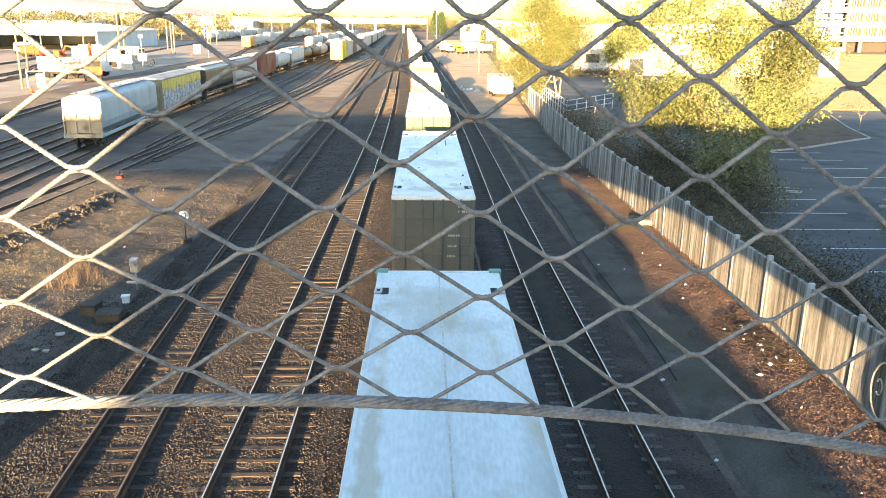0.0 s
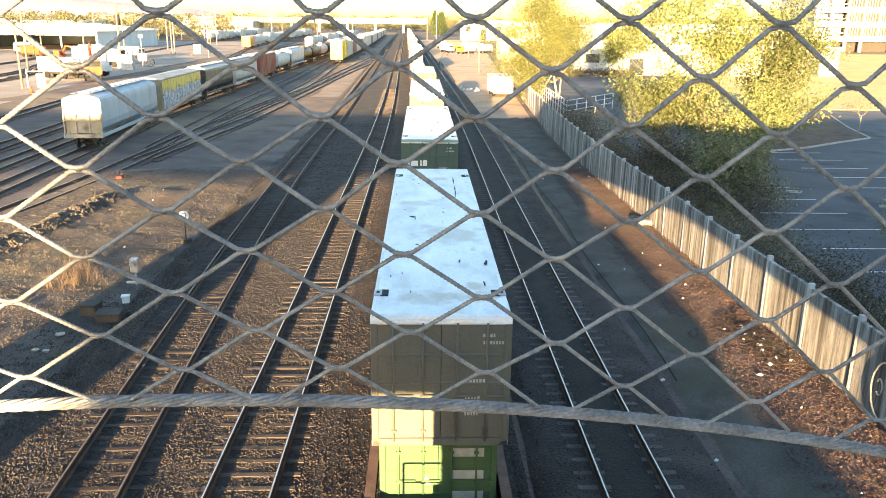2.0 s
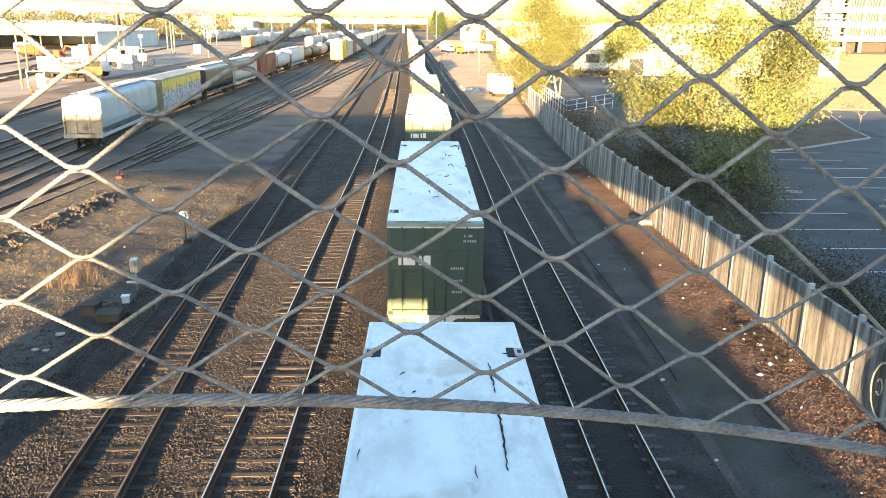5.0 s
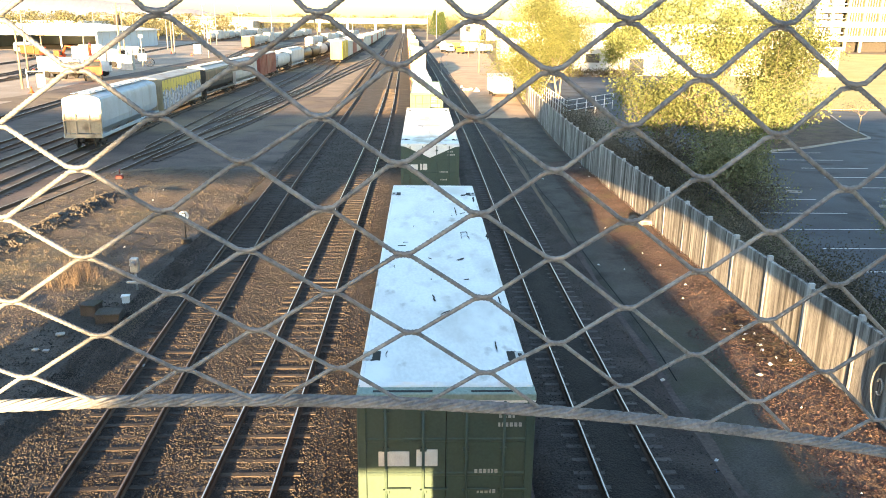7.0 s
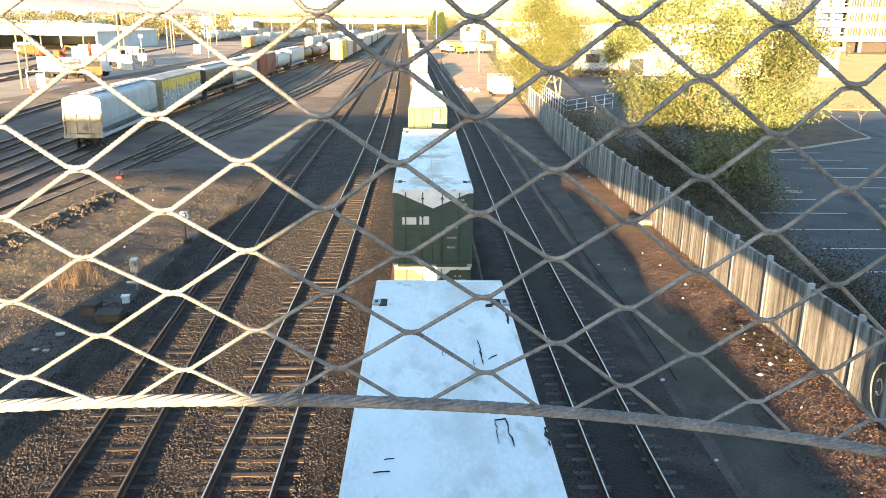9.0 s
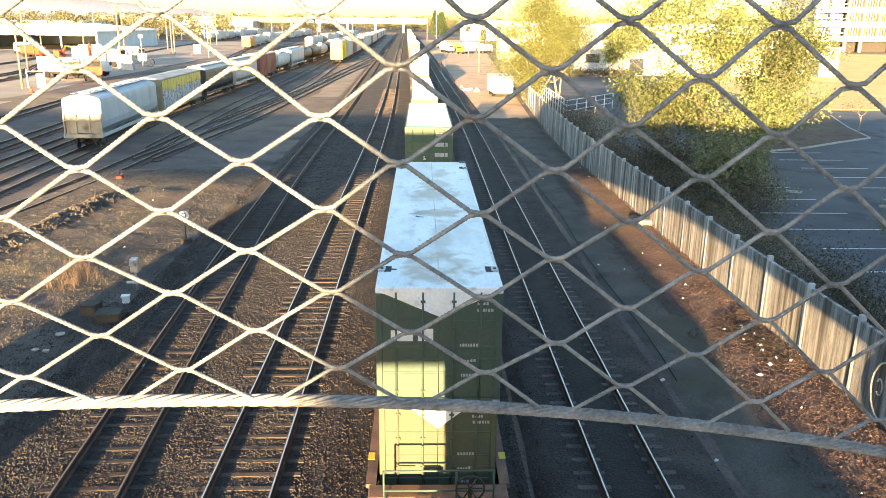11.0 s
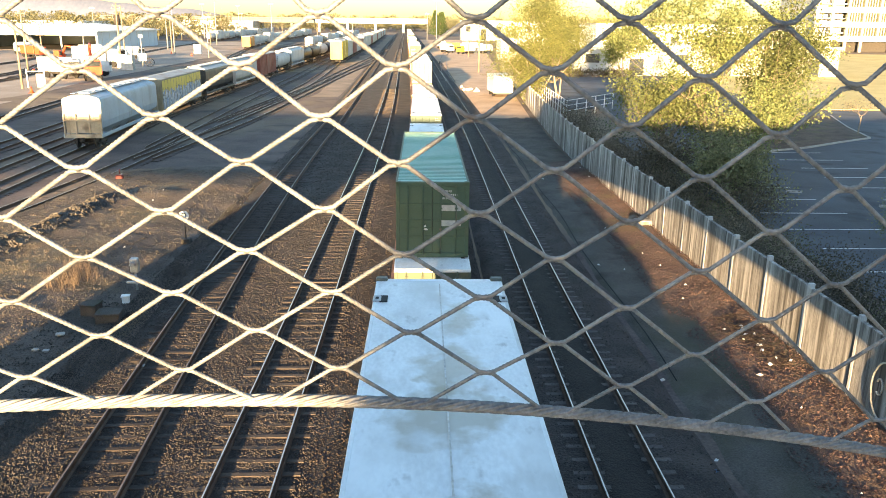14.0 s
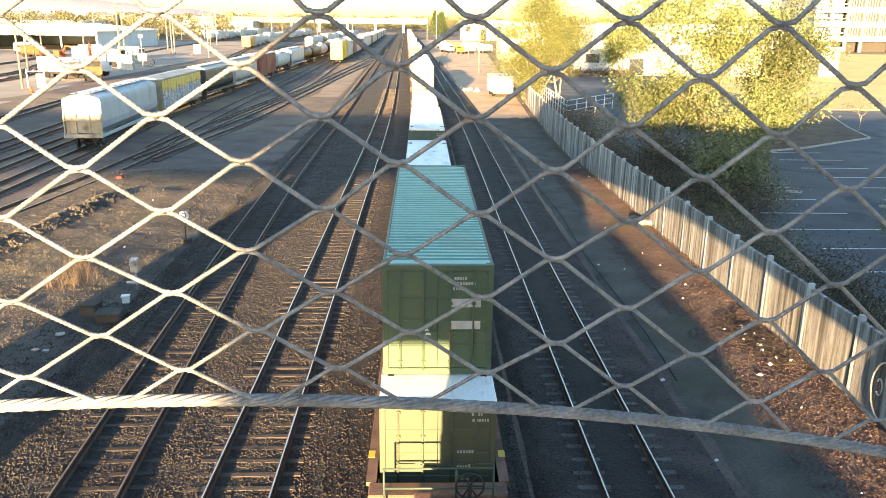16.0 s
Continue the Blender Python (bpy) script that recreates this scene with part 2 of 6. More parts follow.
        if close:
            k = len(self.v) - len(vs)
            self.f += [tuple(range(k + n - 1, k - 1, -1)), tuple(range(k + len(vs) - n, k + len(vs)))]
            self.mi += [mi, mi]
            self.smooth += [False, False]
        return self

    def mesh(self, name, *materials):
        me = bpy.data.meshes.new(name)
        me.from_pydata(self.v, [], self.f)
        for m in materials:
            me.materials.append(m)
        me.polygons.foreach_set("material_index", self.mi)
        me.polygons.foreach_set("use_smooth", self.smooth)
        me.update()
        return me


def part(name, b, material, parent=None, label="", at=None):
    """One mesh object from a Build or a mesh, under parent."""
    mats = material if isinstance(material, (list, tuple)) else [material]
    me = b.mesh(name, *mats) if isinstance(b, Build) else b
    ob = new(name, me)
    if parent is not None:
        ob.parent = parent
    if at is not None:
        ob.matrix_basis = at
    return tagged(ob, label)


def thing(name, label, category, at=None, group="", kind=""):
    ob = new(name)
    ob.empty_display_size = 0.2
    if at is not None:
        ob.matrix_basis = at
    return tagged(ob, label, category, group, kind)


def B():
    return Build()


rnd = random.Random(7)


# ------------------------------------------------------------ lines of the tracks
def bend(y):
    if y < 60:
        return 0.0
    return -0.02 * (y - 60) ** 2 / 120 if y < 120 else -0.02 * (y - 90)


X_TRAIN, X_MID, X_RIGHT = 0.37, -4.235, 5.125


def x_mid(y):
    return X_MID + bend(y)


def x_train(y):
    return X_TRAIN + bend(y)


def x_right(y):
    return X_RIGHT + bend(y)


def x_left(y):
    return -9.65 + 0.00054 * max(0.0, 75 - y) ** 2 + bend(y)


def along(table):
    """A smooth line x(y) through a few (y, x)."""
    ys, xs = zip(*table)

    def f(y):
        if y <= ys[0]:
            return xs[0] + (xs[1] - xs[0]) / (ys[1] - ys[0]) * (y - ys[0])
        for i in range(len(ys) - 1):
            if y <= ys[i + 1] or i == len(ys) - 2:
                h = ys[i + 1] - ys[i]
                t = (y - ys[i]) / h
                m0 = (xs[i + 1] - xs[max(i - 1, 0)]) / (ys[i + 1] - ys[max(i - 1, 0)])
                m1 = (xs[min(i + 2, len(xs) - 1)] - xs[i]) / (ys[min(i + 2, len(ys) - 1)] - ys[i])
                if t > 1:
                    return xs[-1] + (xs[-1] - xs[-2]) / (ys[-1] - ys[-2]) * (y - ys[-1])
                return ((2 * t ** 3 - 3 * t ** 2 + 1) * xs[i] + (t ** 3 - 2 * t ** 2 + t) * h * m0
                        + (-2 * t ** 3 + 3 * t ** 2) * xs[i + 1] + (t ** 3 - t ** 2) * h * m1)
    return f


x_lead = along([(38, -24.6), (54, -23.2), (75, -22.7), (95, -21.8), (118, -20.6), (145, -20.5), (175, -21.4), (211, -22.7), (400, -25.5), (700, -33)])
x_fan1 = along([(60, -22.6), (88, -19.9), (115, -18.7), (172, -16.6), (230, -13.6), (262, -13.1)])
x_fan2 = along([(84, -21.9), (115, -20.0), (147, -18.7), (219, -16.6), (300, -14.6), (340, -14.5)])
x_fan3 = along([(66, -23.4), (82, -24.1), (110, -24.9), (160, -25.4), (234, -27.2), (420, -29)])
x_hop = along([(38, -27.2), (68, -28.8), (92, -30.3), (117, -30.8), (154, -31.1), (222, -30.8), (606, -32)])
x_far1 = along([(40, -31), (70, -32.8), (110, -35.0), (200, -37.0), (600, -40)])
x_far2 = along([(45, -35), (74, -37.2), (130, -41), (250, -44.5), (600, -48)])
x_far3 = along([(60, -43), (100, -48), (160, -53), (300, -58), (600, -60)])

# ------------------------------------------------------------ ground
def ground_z(x, y):
    z = -0.48
    if -25 < x < -9 and 10 < y < 62:
        d = (x + 16.5) / 4.2
        z += 0.42 * math.exp(-d * d) * min(1, (62 - y) / 12) * min(1, (y - 8) / 10)
    if abs(x) < 60 and y < 120:
        z += 0.05 * noise.noise((x * 0.35, y * 0.35, 3)) + 0.03 * noise.noise((x * 1.3, y * 1.3, 9))
    return z


def spaced(lo, hi, near, far):
    out, t = [], 0.0
    while t < hi:
        out.append(t)
        t += near + max(0.0, t - 60) * far
    out.append(hi)
    neg, t = [], 0.0
    while t < -lo:
        neg.append(-t)
        t += near + max(0.0, t - 60) * far
    neg.append(lo)
    return sorted(set(out + neg))


def make_ground():
    xs, ys = spaced(-2600, 2600, 0.8, 0.12), spaced(-2000, 3400, 0.8, 0.12)
    vs = [(x, y, ground_z(x, y)) for y in ys for x in xs]
    n = len(xs)
    fs = [(j * n + i, j * n + i + 1, (j + 1) * n + i + 1, (j + 1) * n + i) for j in range(len(ys) - 1) for i in range(n - 1)]
    tagged(part("ground", B().add(vs, fs, 0, True), M["cinder"]), "dark cinder and dusty soil of a rail yard", "ground", kind="structure")


make_ground()


def strip(name, left, right, y0, y1, step, material, label, category, lift, thick=0.25, crown=0.0, across=6):
    """A bed of loose material between two lines x(y), raised by lift."""
    vs, fs, n = [], [], across + 1
    k, y = 0, y0
    while y <= y1 + 1e-6:
        a, b = left(y), right(y)
        for i in range(n):
            u = i / across
            x = a + (b - a) * u
            edge = thick if i in (0, across) else 0
            vs.append((x, y, lift(x, y) + crown * (1 - (2 * u - 1) ** 2) - edge))
        k += 1
        y += step
    fs = [(j * n + i, j * n + i + 1, (j + 1) * n + i + 1, (j + 1) * n + i) for j in range(k - 1) for i in range(across)]
    return tagged(part(name, B().add(vs, fs, 0, True), material), label, category, kind="structure")


def wob(x, y, a=0.03, s=1.6):
    return a * noise.noise((x * s, y * s, 1.7)) + 0.5 * a * noise.noise((x * 4.1 * s, y * 4.1 * s, 5.1))


def bed_z(x, y):
    return -0.238 + wob(x, y, 0.03, 0.9)


strip("ballast_bed", lambda y: min(x_left(y), x_mid(y) - 3.2) - 2.0, lambda y: x_train(y) + 2.3, -20, 130, 0.6, M["gravel"],
      "brown crushed-stone ballast between the running tracks", "ballast", bed_z, across=34)
strip("ballast_bed", lambda y: x_left(y) - 2.0, lambda y: x_train(y) + 2.2, 130, 1400, 8, M["gravel"],
      "brown crushed-stone ballast of the distant tracks", "ballast", lambda x, y: -0.22, across=8)
strip("ballast_bed", lambda y: x_right(y) - 2.35, lambda y: x_right(y) + 2.6, -20, 130, 0.6, M["darkbed"],
      "dark sooty ballast under the side track", "ballast", bed_z, across=12)
strip("ballast_bed", lambda y: x_right(y) - 2.2, lambda y: x_right(y) + 2.2, 130, 1400, 8, M["darkbed"],
      "dark ballast of the distant side track", "ballast", lambda x, y: -0.22, across=4)


strip("dusty_ground", lambda y: x_lead(y) + 3.2 + 1.6 * noise.noise((4, y * 0.06, 0)), lambda y: x_left(y) - 1.9, 118, 700, 4, M["soil"], "dusty tan soil between the yard tracks", "ground",
      lambda x, y: -0.445 + wob(x, y, 0.02, 0.2), across=8, thick=0.1)
strip("dirt_yard", lambda y: x_right(y) + 2.3, lambda y: 12.95 + 0.055 * max(0, y - 90), 92, 520, 4, M["dust"], "bare tan dirt beside the side track", "ground",
      lambda x, y: -0.34 + wob(x, y, 0.03, 0.2), across=8, thick=0.12)
strip("track_fill", lambda y: x_right(y) - 0.66, lambda y: x_right(y) + 0.66, 8, 120, 0.5, M["oilybed"], "oily dark dirt packed between the side track's rails", "ballast",
      lambda x, y: -0.197 + wob(x, y, 0.012, 2.0), across=6, thick=0.05)


# ------------------------------------------------------------ tracks
RAIL = [(-0.075, -0.212), (0.075, -0.212), (0.07, -0.195), (0.012, -0.168), (0.012, -0.055), (0.037, -0.042), (0.037, -0.012),
        (0.017, 0.0), (-0.017, 0.0), (-0.037, -0.012), (-0.037, -0.042), (-0.012, -0.055), (-0.012, -0.168), (-0.07, -0.195)]
tie_meshes = {}


def tie_mesh(key, w):
    if (key, w) not in tie_meshes:
        tie_meshes[key, w] = B().box(-1.3, 1.3, -w / 2, w / 2, -0.2, 0, 0.018).mesh("tie", M[key])
    return tie_meshes[key, w]


def track(name, fx, y0, y1, tie, near, label, spacing=0.61, shine=True, base=0.0, pieces=True):
    """Two rails on ties; ties within near=(from, to) are pieces of their own, the rest are joined."""
    t = thing(name, label, "railway track", kind="structure")
    if not pieces:
        strip("cinder_bed", lambda y: fx(y) - 1.55, lambda y: fx(y) + 1.55, y0, min(y1, 420), 2.0, M["cinder"], "cinder packed round the ties of a yard track", "ballast",
              lambda x, y: base - 0.210 + wob(x, y, 0.008, 1.5), across=6, thick=0.2)
    ys, y = [], y0
    while y < y1:
        ys.append(y)
        y += 2.0 if y < 140 else 8.0
    ys.append(y1)
    for s in (-1, 1):
        path = [(fx(y) + s * 0.7645, y, base) for y in ys]
        b = B().extrude(RAIL, path)
        for i in range(len(b.f)):
            b.mi[i] = 1 if i % 14 == 7 else 0
        part("rail", b, [M["railside"], M["railtop"] if shine else M["dullrail"]], t)
    r = random.Random(name)
    rest = B()
    y = y0
    while y < min(y1, 330):
        a = math.atan2(fx(y) - fx(y + 1), 1) + r.uniform(-0.012, 0.012)
        m = pose(fx(y) + r.uniform(-0.05, 0.05), y + r.uniform(-0.02, 0.02), base - 0.212 + r.uniform(-0.012, 0.004), r.uniform(-1, 1), r.uniform(-0.4, 0.4), math.degrees(a))
        if near[0] <= y <= near[1] and pieces:
            ob = new("tie", tie_mesh(tie, 0.19))
            ob.parent, ob.matrix_basis = t, m
        else:
            rest.box(-1.3, 1.3, -0.095, 0.095, -0.2, 0, 0, 0, m)
        y += spacing
    if rest.f:
        tagged(part("far_ties", rest, M[tie], t), kind="stuff")
    return t


track("track_1", x_left, -15, 900, "oldtie", (12, 80), "rusty little-used track with dark wooden ties", shine=False)
track("track_2", x_mid, -15, 1400, "tie", (12, 95), "running track with polished rails and sunlit brown ties")
track("track_3", x_train, -60, 1400, "tie", (12, 60), "running track on which the container train rolls")
track("track_4", x_right, -15, 1400, "greytie", (12, 95), "polished side track with grey ties in black ballast")
track("track_5", x_lead, 30, 700, "oldtie", (0, 0), "curving yard lead with dull rails", base=-0.22, pieces=False)
track("track_10", x_fan1, 62, 262, "oldtie", (0, 0), "turnout track fanning out of the yard lead", base=-0.224, pieces=False)
track("track_11", x_fan2, 86, 340, "oldtie", (0, 0), "second turnout track fanning out of the yard lead", base=-0.228, pieces=False)
track("track_13", x_fan3, 68, 420, "oldtie", (0, 0), "thin yard track beside the standing hopper cars", base=-0.232, pieces=False)
track("track_6", x_hop, 30, 700, "oldtie", (0, 0), "yard track on which hopper cars stand", base=-0.22, pieces=False)
track("track_7", x_far1, 30, 650, "oldtie", (0, 0), "empty yard track in dark cinder", base=-0.22, pieces=False)
track("track_8", x_far2, 30, 650, "oldtie", (0, 0), "empty yard track in dark cinder", base=-0.22, pieces=False)
track("track_9", x_far3, 40, 650, "oldtie", (0, 0), "far yard track with dull rails", base=-0.22, pieces=False)


# ------------------------------------------------------------ the bridge that carries the camera
def make_bridge():
    br = thing("bridge", "grey concrete road bridge over the rail yard", "bridge", kind="structure")
    part("deck", B().box(-75, 75, -12, 0.0, 8.45, 8.9, 0.03), M["deck"], br)
    part("parapet", B().box(-75, 75, 0.02, 0.27, 7.6, 8.99, 0.02), M["deck"], br)
    part("parapet", B().box(-75, 75, -12.3, -12.02, 7.6, 9.4, 0.02), M["deck"], br)
    for y in (-11.6, -8.7, -5.8, -2.9, -0.4):
        part("girder", B().box(-75, 75, y - 0.25, y + 0.25, 6.32, 8.44, 0.04), M["deck"], br)
    for x, w in ((-50, 3.2), (-16.45, 3.7), (45, 3.2)):
        part("pier", B().box(x - w / 2, x + w / 2, -8.5, -3.5, -0.6, 6.315, 0.1), M["deck"], br)
    # unseen wedge added so that its shadow falls on the concrete wall's top
    cap = [(5.2, 6.315), (6.3, 5.7), (7.3, 5.2), (9.29, 3.95), (9.29, 6.315)]
    vs = [(x, y, z) for y in (-9.4, -2.6) for x, z in cap]
    part("haunch", B().add(vs, [(0, 1, 2, 3, 4), (9, 8, 7, 6, 5)] + [(i, 5 + i, 5 + (i + 1) % 5, (i + 1) % 5) for i in range(5)]), M["deck"], br)
    part("abutment", B().box(9.3, 75, -9.5, -2.5, -0.6, 6.315, 0.1), M["deck"], br)


make_bridge()


def shade_van():
    """An unseen step van, added in the bridge's near lane to shade the fence; its origin is on the road below its raked
    windscreen.
    """
    t = thing("delivery_truck", "tall white step van added unseen to shade the fence", "truck")
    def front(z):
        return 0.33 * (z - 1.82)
    # front and roofline are cut to the shade edge wanted on the fence
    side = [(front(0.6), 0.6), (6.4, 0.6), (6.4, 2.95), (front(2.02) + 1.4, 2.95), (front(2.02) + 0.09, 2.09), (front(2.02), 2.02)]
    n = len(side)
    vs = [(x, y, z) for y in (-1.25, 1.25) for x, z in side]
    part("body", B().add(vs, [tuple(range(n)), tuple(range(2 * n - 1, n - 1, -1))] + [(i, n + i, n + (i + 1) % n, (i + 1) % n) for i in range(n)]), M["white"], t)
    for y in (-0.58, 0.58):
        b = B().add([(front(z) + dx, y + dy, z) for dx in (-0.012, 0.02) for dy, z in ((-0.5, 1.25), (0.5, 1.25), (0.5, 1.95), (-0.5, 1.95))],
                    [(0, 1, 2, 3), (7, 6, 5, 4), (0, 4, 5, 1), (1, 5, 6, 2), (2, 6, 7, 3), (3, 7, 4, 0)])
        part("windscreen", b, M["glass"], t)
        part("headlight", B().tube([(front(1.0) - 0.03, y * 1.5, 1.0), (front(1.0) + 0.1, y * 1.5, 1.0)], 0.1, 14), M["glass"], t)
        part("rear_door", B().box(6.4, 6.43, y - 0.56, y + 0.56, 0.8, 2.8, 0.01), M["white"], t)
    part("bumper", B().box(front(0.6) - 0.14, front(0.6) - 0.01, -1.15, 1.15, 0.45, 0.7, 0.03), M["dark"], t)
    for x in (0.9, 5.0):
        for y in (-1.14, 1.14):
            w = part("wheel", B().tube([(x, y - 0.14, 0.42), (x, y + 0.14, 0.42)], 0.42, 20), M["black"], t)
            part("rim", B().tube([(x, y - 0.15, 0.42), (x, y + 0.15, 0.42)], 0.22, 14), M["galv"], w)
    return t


SHADE_VAN = shade_van()


# ------------------------------------------------------------ wire mesh fence in front of the camera
def net(i, j):
    a = i - 0.00152 * i * i + 0.03067 * i * j + 0.00269 * j * j + 0.00038 * i ** 3
    b = j + 0.01731 * i * i + 0.01929 * i * j + 0.02158 * j * j - 0.00098 * i ** 3 + 0.00144 * i * i * j
    a += -0.01468 + 0.00105 * i + 0.00021 * j + 0.0011 * i * i + 0.00154 * i * j + 0.00073 * j * j - 0.00006 * i ** 3 - 0.00047 * i * i * j - 0.00102 * i * j * j - 0.00017 * j ** 3
    b += 0.01742 - 0.00717 * i + 0.00058 * j - 0.00295 * i * i - 0.00605 * i * j - 0.00518 * j * j + 0.00049 * i ** 3 + 0.00121 * i * i * j + 0.00143 * i * j * j
    return Vector((-0.0085, 0.34267, 10.41689)) + a * Vector((0.03542, 0.00188, -0.0014)) + b * Vector((0.00074, 0.00838, -0.02273))


def rope(b, pts, r, turns, lobes=3, n=12, step=0.0025, deep=0.2):
    """A twisted wire along pts: a round of lobes that winds as it runs."""
    line = [Vector(pts[0])]
    for p, q in zip(pts, pts[1:]):
        p, q = Vector(p), Vector(q)
        k = max(1, int((q - p).length / step))
        line += [p.lerp(q, (i + 1) / k) for i in range(k)]
    vs, fs, run = [], [], 0.0
    for i, p in enumerate(line):
        if i:
            run += (p - line[i - 1]).length
        t = (line[min(i + 1, len(line) - 1)] - line[max(i - 1, 0)]).normalized()
        u = (Vector((0, 1, 0)) - t * t.y).normalized()
        w = t.cross(u)
        for k in range(n):
            a = 2 * math.pi * k / n
            rr = r * (1 - deep + deep * 1.6 * abs(math.cos(lobes * (a - 2 * math.pi * turns * run) / 2)))
            vs.append(p + (u * math.cos(a) + w * math.sin(a)) * rr)
    for i in range(len(line) - 1):
        fs += [(i * n + k, (i + 1) * n + k, (i + 1) * n + (k + 1) % n, i * n + (k + 1) % n) for k in range(n)]
    fs += [tuple(range(n)), tuple(range(len(vs) - 1, len(vs) - 1 - n, -1))]
    b.add(vs, fs, 0, True)


def cable_z(x):
    return 10.29475 - 0.08339 * x - 0.29977 * x * x - 0.00764 * x ** 3


def make_fence():
    f = thing("wire_fence", "weathered chain-link fence of twisted galvanised wire on a bridge", "fence")
    rr = random.Random(3)
    kinks = {(i, j): Vector((rr.uniform(-1, 1), rr.uniform(-1, 1), rr.uniform(-1, 1))) * 0.0007 for i in range(-12, 13) for j in range(-12, 13)}
    N = Vector((-0.05, 0.94, 0.34))
    for c in range(-9, 10):
        # one wire zigzags between the knots of columns c and c + 1, from the top down
        pts = []
        for j in range(-7, 8):
            i = c + 1 if (c + j) % 2 == 0 else c
            p = net(i, j) + kinks[i, j]
            s = 1 if i == c + 1 else -1
            side = Vector((0.0026 * s, 0, 0))
            over = N * (-0.0016)
            # round the neighbour's bend: out over it, back under it
            pts += [p - side * 1.6 + Vector((0, 0, 0.0020)) + over, p + side * 0.15 + Vector((0, 0, 0.0010)) + over * 0.8,
                    p + side * 0.15 + Vector((0, 0, -0.0010)) - over * 0.8, p - side * 1.6 + Vector((0, 0, -0.0020)) - over]
        keep = [pts[0]]
        for p in pts[1:]:
            if p.z < cable_z(p.x):
                q = keep[-1]
                keep.append(q.lerp(p, min(1.0, max(0.1, (q.z - cable_z(q.x)) / (q.z - p.z + 1e-6)))))
                break
            keep.append(p)
        b = B()
        rope(b, keep, 0.00104, 150, 3, 15, 0.0006, 0.25)
        part("wire", b, M["wire"], f)
    pts = []
    for k in range(61):
        x = -0.42 + 0.016 * k
        y = 0.3877 + 0.0655 * x + 0.12 * x * x
        z = cable_z(x)
        pts.append((x, y, z))
    b = B()
    rope(b, pts, 0.0030, -17, 7, 49, 0.0013, 0.34)
    for x in (-0.44, 0.56):
        part("fence_post", B().box(x - 0.03, x + 0.03, 0.27, 0.42 + 0.05 * (x > 0), 8.6, 11.6, 0.008), M["galv"], f)
    part("cable", b, M["wire"], f, "thick stranded steel cable along the fence's foot")


make_fence()


# ------------------------------------------------------------ concrete wall beside the tracks
x_wall = along([(8, 12.9), (20.7, 12.85), (30, 12.75), (45, 12.7), (65, 12.75), (90, 13.7), (114, 15.0), (146, 17.0), (203, 19.6), (300, 21)])


def make_wall():
    w = thing("wall_east", "stained grey concrete panel wall with pale posts", "wall", kind="structure")
    post = B().box(-0.03, 0.16, -0.07, 0.07, -0.7, 2.42, 0.012).mesh("post", M["post"])
    ys = [8.6 + 3.02 * k for k in range(62)]
    for k, y in enumerate(ys):
        a = math.degrees(math.atan2(x_wall(y) - x_wall(y + 1), 1))
        ob = new("post", post)
        ob.parent = w
        ob.matrix_basis = pose(x_wall(y) - 0.0, y, rnd.uniform(-0.04, 0.03), rnd.uniform(-0.7, 0.7), rnd.uniform(-1.0, 0.5), a)
        if k + 1 < len(ys):
            y2 = ys[k + 1]
            ln = math.hypot(x_wall(y2) - x_wall(y), y2 - y)
            b = B().box(0, 0.14, 0.075, ln - 0.075, -0.7, 2.28, 0.012)
            m = pose(x_wall(y) + 0.02, y, rnd.uniform(-0.03, 0.03), 0, rnd.uniform(-0.6, 0.6), math.degrees(math.atan2(x_wall(y) - x_wall(y2), y2 - y)) + 0.8)
            part("panel", b, M["concrete"], w, at=m)
    return w


make_wall()
strip("dirt_verge", lambda y: x_right(y) + 2.6, lambda y: x_wall(y) + 0.05, -10, 93, 1.0, M["vergedirt"], "dark cinder verge beside the side track", "ground",
      lambda x, y: -0.36 + wob(x, y, 0.05, 0.5), across=10)


def verge_z(x, y):
    u = (x - 9.9) / 2.9
    return -0.36 + 0.30 * max(0, u) ** 1.3 + wob(x, y, 0.06, 0.7)


strip("leaf_litter_verge", lambda y: 10.1 + 0.45 * noise.noise((0, y * 0.22, 0)), lambda y: x_wall(y) + 0.02, 8, 62, 0.5, M["litter"],
      "russet fallen leaves and soil banked against the wall", "ground", verge_z, across=10, thick=0.12)


# ------------------------------------------------------------ the container train
PAINT = {}
M["seam"] = mat("rusty_roof_seam", (0.4, 0.36, 0.32), (0.7, 0.7, 0.69), 1.2, 14, 0.6, bump=0.1, stains=[((0.3, 0.2, 0.14), 1.5, 0.4)])


def paint(key, c1, c2, stain=(0.16, 0.11, 0.08), much=0.28, rough=0.55, sc=0.5, more=()):
    PAINT[key] = mat(key + "_container_paint", c1, c2, 0.7, 26, rough, bump=0.06, stains=[(stain, sc, much), *more], tall=0.004)


paint("lowgreen", (0.058, 0.073, 0.05), (0.08, 0.096, 0.066), (0.07, 0.07, 0.05), 0.22)
paint("green", (0.043, 0.073, 0.06), (0.058, 0.097, 0.08), (0.055, 0.062, 0.05), 0.22)
paint("deepgreen", (0.053, 0.087, 0.054), (0.072, 0.114, 0.07))
# roof valleys darkened for the ribs' shade, ridge tops paler as worn paint
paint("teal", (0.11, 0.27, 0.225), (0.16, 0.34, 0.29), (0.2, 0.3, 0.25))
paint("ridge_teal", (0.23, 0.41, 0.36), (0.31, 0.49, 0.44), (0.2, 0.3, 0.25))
paint("shabby", (0.16, 0.24, 0.21), (0.3, 0.38, 0.34), (0.1, 0.1, 0.09), 0.4)
paint("drab", (0.092, 0.098, 0.082), (0.13, 0.135, 0.115), (0.13, 0.12, 0.1), 0.3)
paint("midgreen", (0.042, 0.095, 0.046), (0.062, 0.13, 0.064), (0.06, 0.09, 0.05), 0.25)
